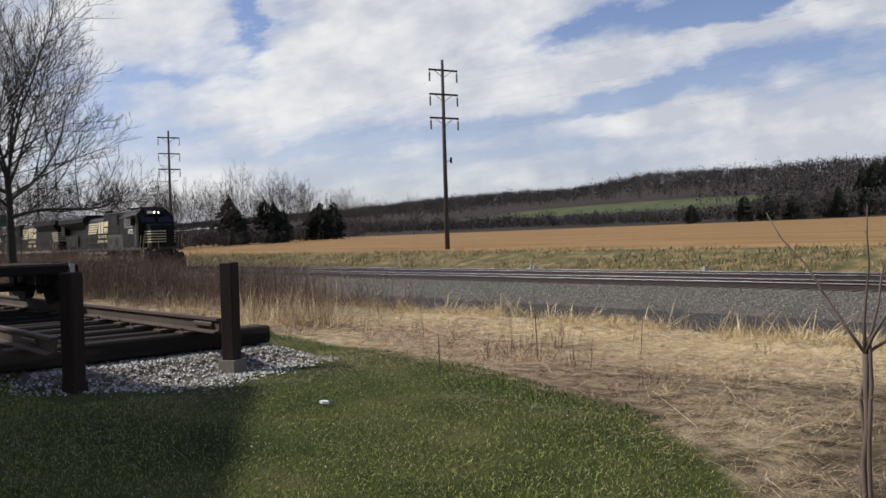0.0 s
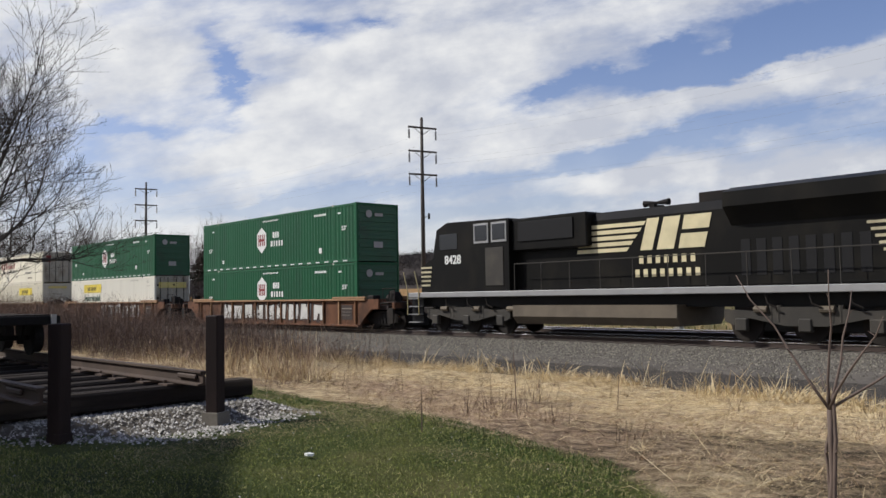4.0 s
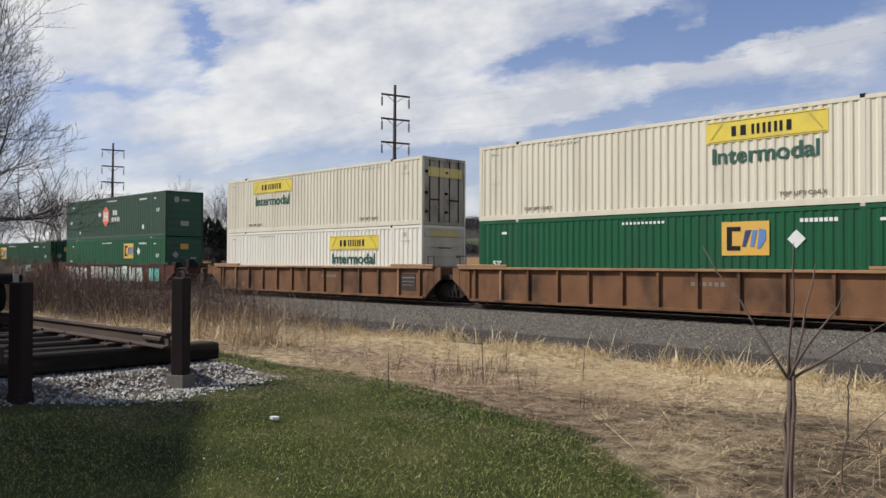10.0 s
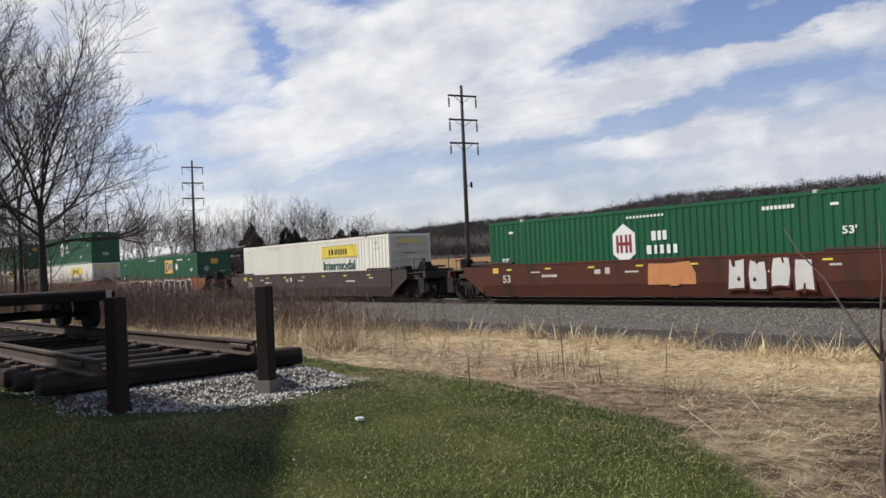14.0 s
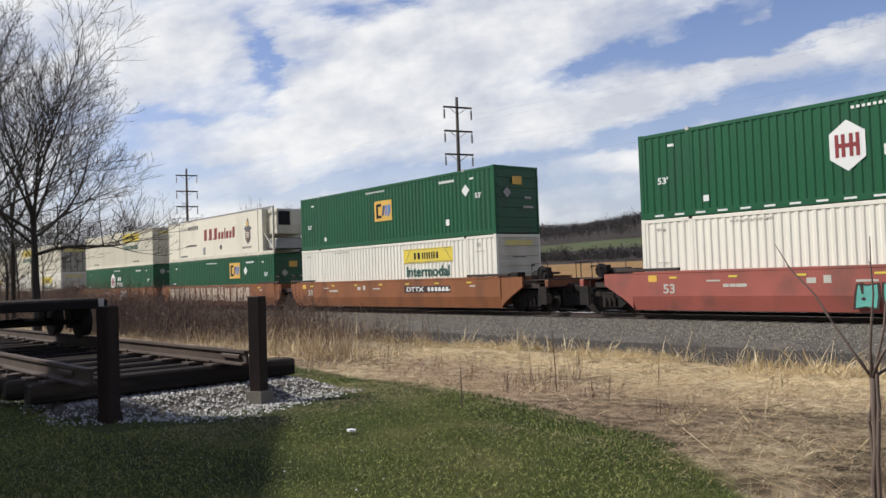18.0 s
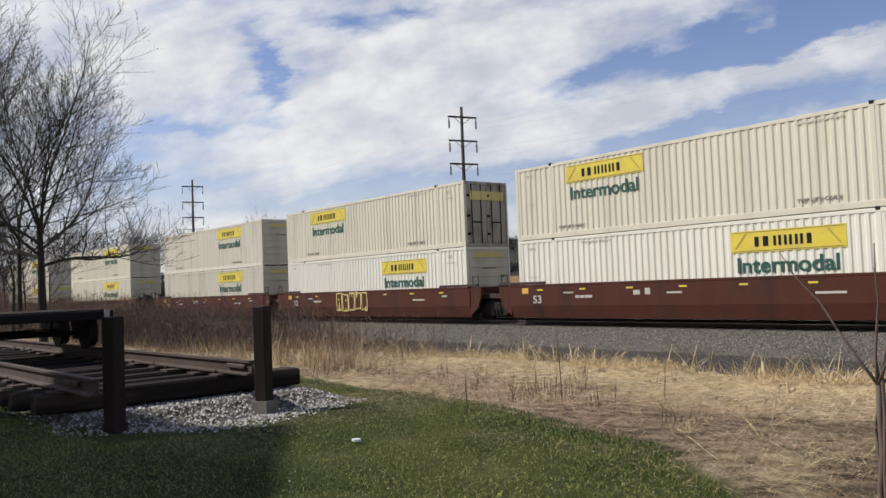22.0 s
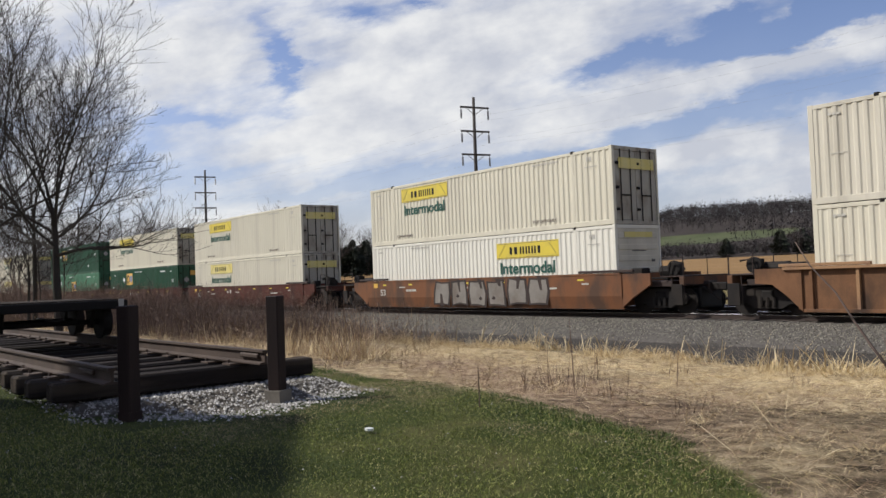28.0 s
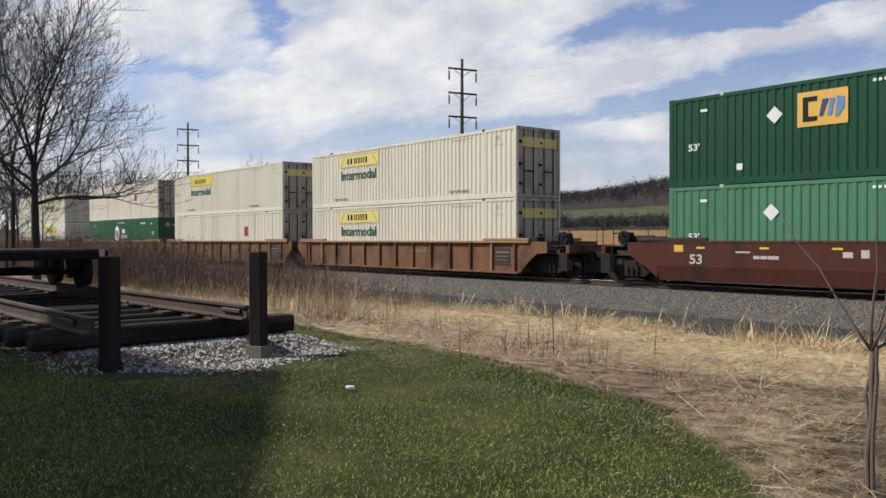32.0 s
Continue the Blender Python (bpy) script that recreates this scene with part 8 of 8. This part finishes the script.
def houses():
    for x, y, w, d, h, t in ((-66.0, 268.0, 9.0, 7.0, 4.4, 20), (-54.0, 276.0, 8.0, 6.0, 4.0, -15), (-40.0, 262.0, 9.0, 7.0, 4.2, 10)):
        ho = thing("house", "distant brown-sided house with grey roof among bare trees", "house", "houses beyond the field")
        ho.matrix_basis = pose(x, y, float(ground_z(x, y)) - 0.2, 0, 0, t)
        part("wall", Build().box(-w / 2, w / 2, -d / 2, d / 2, 0, h), M["siding"], ho)
        part("roof", Build().prism([(-d / 2 - 0.5, h), (d / 2 + 0.5, h), (0, h + d * 0.42)], 0, -w / 2 - 0.4, w / 2 + 0.4), M["roof_grey"], ho)
        part("chimney", Build().box(w * 0.2, w * 0.2 + 0.8, -0.4, 0.4, h + 1, h + d * 0.42 + 1.0), M["concrete"], ho)
        for i in range(4):
            for z in (0.9, 3.1):
                wn = part("window", Build().box(-w / 2 + 1.0 + i * (w - 2.8) / 3, -w / 2 + 1.9 + i * (w - 2.8) / 3, -d / 2 - 0.05, -d / 2, z, z + 1.3), M["glass_dark"], ho)
                part("sill", Build().box(-w / 2 + 0.9 + i * (w - 2.8) / 3, -w / 2 + 2.0 + i * (w - 2.8) / 3, -d / 2 - 0.12, -d / 2, z - 0.1, z), M["letter_white"], wn)
        part("door", Build().box(-0.5, 0.5, -d / 2 - 0.06, -d / 2, 0, 2.1), M["letter_grey"], ho)


M["siding"] = surface("house_siding", (0.20, 0.15, 0.12), 0.8, var=0.15, bump=0.1)
M["roof_grey"] = surface("grey_shingle", (0.09, 0.085, 0.085), 0.9, var=0.2, bump=0.2)
near_trees()
far_trees()
far_woods()
grasses()
thicket()
tan_weeds()
shrubs()
ballast_stones()
houses()
# ---- the train's makeup ----
# place of each container's rear end along the line when the train's clock stands at zero: start of each unit
JOINT, COUPLED = 19.45, 23.55


def travel(t):
    """How far the train has gone by t seconds; it gathers speed slowly."""
    a = t - 16.0
    return 19.757 * a + 0.0234 * a * a + 0.000109 * a ** 3


TIMES = [0.0] + [float(k) for k in range(1, 33)]
MOVING = []


def on_line(u, t, dx=0.0, y=SIDE, z=0.0):
    """The pose of a rigid thing whose origin is at u on the train; turned about its middle with the bend."""
    x = u + travel(t)
    h = heading(x + 8.0)
    m = Vector((x + 8.0, y + bend(x + 8.0), z))
    return Matrix.Translation(m) @ pose(0, 0, 0, 0, 0, h) @ Matrix.Translation((-8.0, 0, 0))


def rolling(ob, u, z=0.0, y=SIDE):
    ob.matrix_basis = on_line(u, 0.0, y=y, z=z)
    MOVING.append((ob, u, z, y))


KINDS = {}


def make_kinds():
    KINDS["hub"] = hub("shipping_container", "green", label="bright green corrugated container, white hexagon logo and reflective dashes")
    KINDS["hub_low"] = hub("shipping_container", "green", dashes=False, cz=1.68, label="bright green corrugated container with white hexagon logo")
    KINDS["hub_smooth"] = hub("shipping_container", "green_dark", dashes=False, label="dull green container with orange-red hexagon logo", hexa="orange_red", stroke="letter_white")
    part("placard", diamond(6.1, 1.7, 0.22), M["letter_white"], KINDS["hub_smooth"])
    KINDS["emp_door"] = emp("shipping_container", "green_deep", 4.46, "door", "deep green corrugated container with amber logo panel, doors forward", 3.75)
    KINDS["emp_faded"] = emp("shipping_container", "green_faded", 7.42, "door", "sun-faded pale green container with amber logo panel", 3.65, 1.6)
    KINDS["emp_mid"] = emp("shipping_container", "green", 10.15, "rib", "green corrugated container with amber logo panel, blank end forward", 12.4)
    KINDS["emp_top"] = emp("shipping_container", "green", 7.34, "rib", "green corrugated container with an amber logo panel amidships", 14.3, 1.62)
    KINDS["jb_rear"] = jb("shipping_container", "rear", "white", "door", "white corrugated container with yellow logo panel, worn doors forward")
    KINDS["jb_front"] = jb("shipping_container", "front", "white", "rib", "white corrugated container with yellow logo panel and ribbed blank end")
    KINDS["jb_low"] = jb("shipping_container", "front", "white_clean", "rib", "clean white corrugated container with yellow logo panel", low=True)
    KINDS["jb_old"] = jb("shipping_container", "front", "white_dirty", "rib", "grimy off-white container with yellow logo panel and ribbed end")
    KINDS["jb_left"] = jb("shipping_container", "rear", "white", "door", "cream-white container with faded yellow logo panel, doors forward", panel="yellow_faded")
    KINDS["jb_rust"] = jb("shipping_container", "front", "white_rust", "rib", "rust-streaked off-white container with yellow logo panel")
    KINDS["jb_plain"] = jb("shipping_container", "front", "white", "rib", "white container with yellow logo panel and no lettering below", with_word=False, low=True)
    KINDS["reefer_rear"] = reefer("refrigerated_container", False, "smooth cream refrigerated container with dark crest and red marks")
    KINDS["reefer_front"] = reefer("refrigerated_container", True, "smooth cream refrigerated container, open-framed cooling unit facing forward")
    c = shell("shipping_container", "plain white ribbed container with a small dark logo", M["white_dirty"], M["door_white"], pitch=0.42, front="door", back="rib")
    part("logo_patch", flat(11.2, 11.7, 1.4, 2.0), M["letter_red"], c)
    KINDS["plain"] = c


make_kinds()

W1 = ("graffiti_white", "black")
M["graffiti_white"] = surface("spray_white", (0.50, 0.49, 0.46), 0.7, var=0.2, bump=0)
M["graffiti_grey"] = surface("spray_grey", (0.36, 0.35, 0.33), 0.7, var=0.2, bump=0)
M["graffiti_dull"] = surface("spray_dull", (0.20, 0.18, 0.155), 0.8, var=0.3, dirt=(0.10, 0.07, 0.05), dirt_amount=0.6, bump=0)
M["graffiti_tan"] = surface("spray_tan", (0.40, 0.32, 0.24), 0.8, var=0.2, dirt=(0.25, 0.15, 0.09), dirt_amount=0.5, bump=0)
M["graffiti_brown"] = surface("spray_brown", (0.10, 0.055, 0.035), 0.8, var=0.2, bump=0)
M["graffiti_teal"] = surface("spray_teal", (0.10, 0.36, 0.30), 0.7, var=0.3, bump=0)
M["graffiti_pale"] = surface("spray_pale", (0.45, 0.50, 0.43), 0.7, var=0.3, dirt=(0.12, 0.3, 0.28), dirt_amount=0.8, bump=0)
M["graffiti_yellow"] = surface("spray_yellow", (0.22, 0.30, 0.07), 0.7, var=0.2, bump=0)
M["graffiti_orange"] = surface("spray_orange", (0.45, 0.18, 0.06), 0.7, var=0.2, bump=0)

RB = "rust-brown well car with ribbed sides"
TB = "tan-brown articulated well car unit with ribbed sides"
SR = "dark red smooth-sided articulated well car unit"
SO = "orange-brown smooth-sided articulated well car unit"
# unit: place, car style, paint, lip, rear end, front end, label, graffiti, lower box, upper box
UNITS = [
    (185.15, "ribbed", "well_brown", "well_lip", "coupler", "coupler", RB + " and large white graffiti", ((2.8, 13.6, 0.3, 1.3, "graffiti_white", "well_dark", 9),), "hub_low", "hub"),
    (161.66, "ribbed", "well_brown", "well_lip", "coupler", "coupler", RB + " and grey outlined graffiti", ((6.8, 13.8, 0.3, 1.25, "well_dark", "graffiti_white", 7),), "jb_low_rear", "hub"),
    (138.18, "ribbed", "well_brown", "well_lip", "coupler", "coupler", RB + " and pale red patches", (), "jb_plain", "reefer_rear"),
    (114.67, "ribbed", "well_tan", "well_lip", "joint", "coupler", TB, (), "emp_door", "emp_door"),
    (95.19, "ribbed", "well_tan", "well_lip", "joint", "joint", TB, (), "emp_mid", "jb_front"),
    (75.72, "ribbed", "well_tan", "well_lip", "coupler", "joint", TB, (), "jb_low", "jb_rear"),
    (52.02, "smooth", "well_red", "well_red", "joint", "coupler", SR + " covered in pale graffiti", ((0.9, 4.6, 0.2, 1.35, "graffiti_white", "black", 5), (5.2, 7.9, 0.22, 1.4, "graffiti_white", "well_red", 4), (8.0, 13.6, 0.2, 1.4, "graffiti_pale", "black", 5), (14.3, 15.9, 0.3, 1.3, "graffiti_teal", "black", 2)), "emp_mid", "hub_smooth"),
    (32.61, "smooth", "well_red", "well_red", "joint", "joint", SR + " with grey block graffiti", ((2.3, 2.9, 0.3, 1.25, "graffiti_yellow", "graffiti_teal", 1), (2.9, 10.3, 0.2, 1.4, "graffiti_grey", "black", 6), (10.3, 11.0, 0.25, 1.35, "graffiti_yellow", "graffiti_teal", 1), (11.0, 12.5, 0.2, 1.42, "graffiti_grey", "graffiti_teal", 1)), "emp_door", None),
    (13.18, "smooth", "well_red", "well_red", "coupler", "joint", SR + " with orange and grey graffiti", ((8.2, 10.2, 0.5, 1.3, "graffiti_orange", "graffiti_orange", 1), (11.3, 14.2, 0.3, 1.4, "graffiti_white", "well_red", 4)), "hub_low", None),
    (-10.4, "smooth", "well_dark", "well_dark", "coupler", "coupler", "dark grimy smooth-sided well car", (), "jb_low", None),
    (-34.0, "smooth", "well_orange", "well_orange", "coupler", "coupler", "orange well car covered in black and white graffiti", ((0.2, 2.6, 0.3, 1.35, "black", "graffiti_white", 4), (2.9, 15.6, 0.2, 1.42, "black", "graffiti_white", 12)), "emp_mid", None),
    (-57.6, "smooth", "well_bright_red", "well_bright_red", "coupler", "coupler", "bright red smooth-sided well car with teal graffiti", ((7.2, 11.6, 0.22, 0.98, "graffiti_teal", "well_dark", 6),), "jb_low", "hub"),
    (-81.18, "smooth", "well_orange", "well_orange", "joint", "coupler", SO, (), "jb_low", "emp_top"),
    (-100.68, "smooth", "well_orange", "well_orange", "joint", "joint", SO + " with pale letter graffiti", ((0.5, 13.4, 0.30, 1.42, "graffiti_tan", "graffiti_brown", 14),), "emp_mid", "reefer_front"),
    (-120.05, "smooth", "well_orange", "well_orange", "coupler", "joint", SO + " with a white scribble", ((9.3, 11.0, 0.4, 1.3, "graffiti_white", "well_orange", 3),), "hub_low", "jb_front"),
    (-143.84, "smooth", "well_red", "well_red", "joint", "coupler", SR, (), "jb_low", "jb_rear"),
    (-163.26, "smooth", "well_red", "well_red", "joint", "joint", SR + " with a yellow scrawl", ((5.6, 8.6, 0.4, 1.4, "well_red", "yellow_faded", 5),), "jb_low", "jb_rear"),
    (-182.6, "smooth", "well_red", "well_red", "coupler", "joint", SR, (), "jb_old", "jb_rust"),
    (-206.19, "ribbed", "well_brown", "well_lip", "coupler", "coupler", RB, (), "jb_front", "jb_front"),
    (-229.69, "ribbed", "well_brown", "well_lip", "coupler", "coupler", RB, (), "jb_front", "jb_old"),
    (-253.18, "ribbed", "well_tan", "well_lip", "coupler", "coupler", RB, (), "jb_front", "jb_old"),
    (-276.78, "smooth", "well_grimy", "well_grimy", "coupler", "coupler", "grimy orange well car with large grey graffiti", ((5.4, 12.9, 0.2, 1.4, "graffiti_dull", "well_dark", 6),), "jb_low", "jb_rear"),
    (-300.4, "smooth", "well_red", "well_red", "joint", "coupler", SR, (), "jb_left", "jb_rear"),
    (-320.0, "smooth", "well_red", "well_red", "joint", "joint", SR, (), "emp_door", "jb_rear"),
    (-339.48, "smooth", "well_red", "well_red", "coupler", "joint", SR + " with a white scrawl", ((11.8, 12.9, 0.4, 1.3, "well_red", "graffiti_white", 3),), "emp_faded", "emp_door"),
    (-362.99, "ribbed", "well_tan", "well_lip", "joint", "coupler", TB, (), "jb_left", "jb_left"),
    (-382.54, "ribbed", "well_tan", "well_lip", "joint", "joint", TB, (), "plain", "jb_rear"),
    (-401.9, "ribbed", "well_tan", "well_lip", "coupler", "joint", TB, (), "hub_low", "plain"),
    (-425.4, "ribbed", "well_brown", "well_lip", "coupler", "coupler", RB, (), "jb_low", "jb_front"),
]


def build_train():
    KINDS["jb_low_rear"] = jb("shipping_container", "rear", "white_clean", "door", "clean white container with yellow logo panel and green lettering", low=True)
    used, cars = set(), {}
    for u, style, paint, lip, rear, front, label, tags, low, high in UNITS:
        key = (style, paint, rear, front)
        if tags or key not in cars:
            car = well_car(style, paint, lip, rear, front, label, tags)
            if not tags:
                cars[key] = car
        else:
            car = copy_thing(cars[key], Matrix())
        rolling(car, u)
        for kind, z in ((low, 0.33), (high, 3.225)):
            if not kind:
                continue
            if kind in used:
                ob = copy_thing(KINDS[kind], Matrix())
            else:
                ob = KINDS[kind]
                used.add(kind)
            rolling(ob, u, z)


build_train()
rolling(build_lead(), 227.5)
rolling(build_second(), 205.0)


def build_bird():
    """A small dark bird that flies up out of the thicket."""
    b = thing("bird", "small dark bird with spread wings flying up", "bird")
    part("body", Build().tube([(-0.10, 0, 0), (-0.06, 0, 0.0), (0.0, 0, 0.005), (0.05, 0, 0.01), (0.085, 0, 0.02)], [0.006, 0.022, 0.03, 0.024, 0.012], 8), M["feather"], b, smooth=True)
    part("head", Build().tube([(0.075, 0, 0.018), (0.095, 0, 0.026), (0.115, 0, 0.024), (0.135, 0, 0.02)], [0.014, 0.019, 0.014, 0.002], 8), M["feather"], b, smooth=True)
    part("tail", Build().prism([(-0.09, -0.012), (-0.19, -0.03), (-0.19, 0.03), (-0.09, 0.012)], 2, -0.003, 0.003), M["feather"], b)
    for s in (-1, 1):
        p = [(0.05, s * 0.02), (0.06, s * 0.09), (0.02, s * 0.19), (-0.03, s * 0.17), (-0.05, s * 0.08), (-0.045, s * 0.02)]
        part("wing", Build().prism(p if s > 0 else p[::-1], 2, 0.008, 0.014), M["feather"], b)
    b.matrix_basis = pose(*BIRD[0][1:], 0, -20, 139)
    return b


PERCH = float(ground_z(-27.0, 9.5)) + 0.03
BIRD = [(0.0, -27.0, 9.5, PERCH), (11.0, -27.0, 9.5, PERCH), (11.8, -12.03, 7.12, 2.24), (11.9, -9.65, 6.89, 3.36), (12.0, -7.72, 6.62, 4.17), (12.1, -6.26, 6.38, 4.75),
        (12.4, -2.2, 5.6, 6.6), (13.0, 5.0, 4.0, 10.0), (32.0, 150.0, -60.0, 40.0)]
bird = build_bird()


def motions():
    walk(bird, [(r[0], pose(*r[1:], 0, -20, 139)) for r in BIRD])
    for ob, u, z, y in MOVING:
        walk(ob, [(t, on_line(u, t, y=y, z=z)) for t in TIMES])


motions()
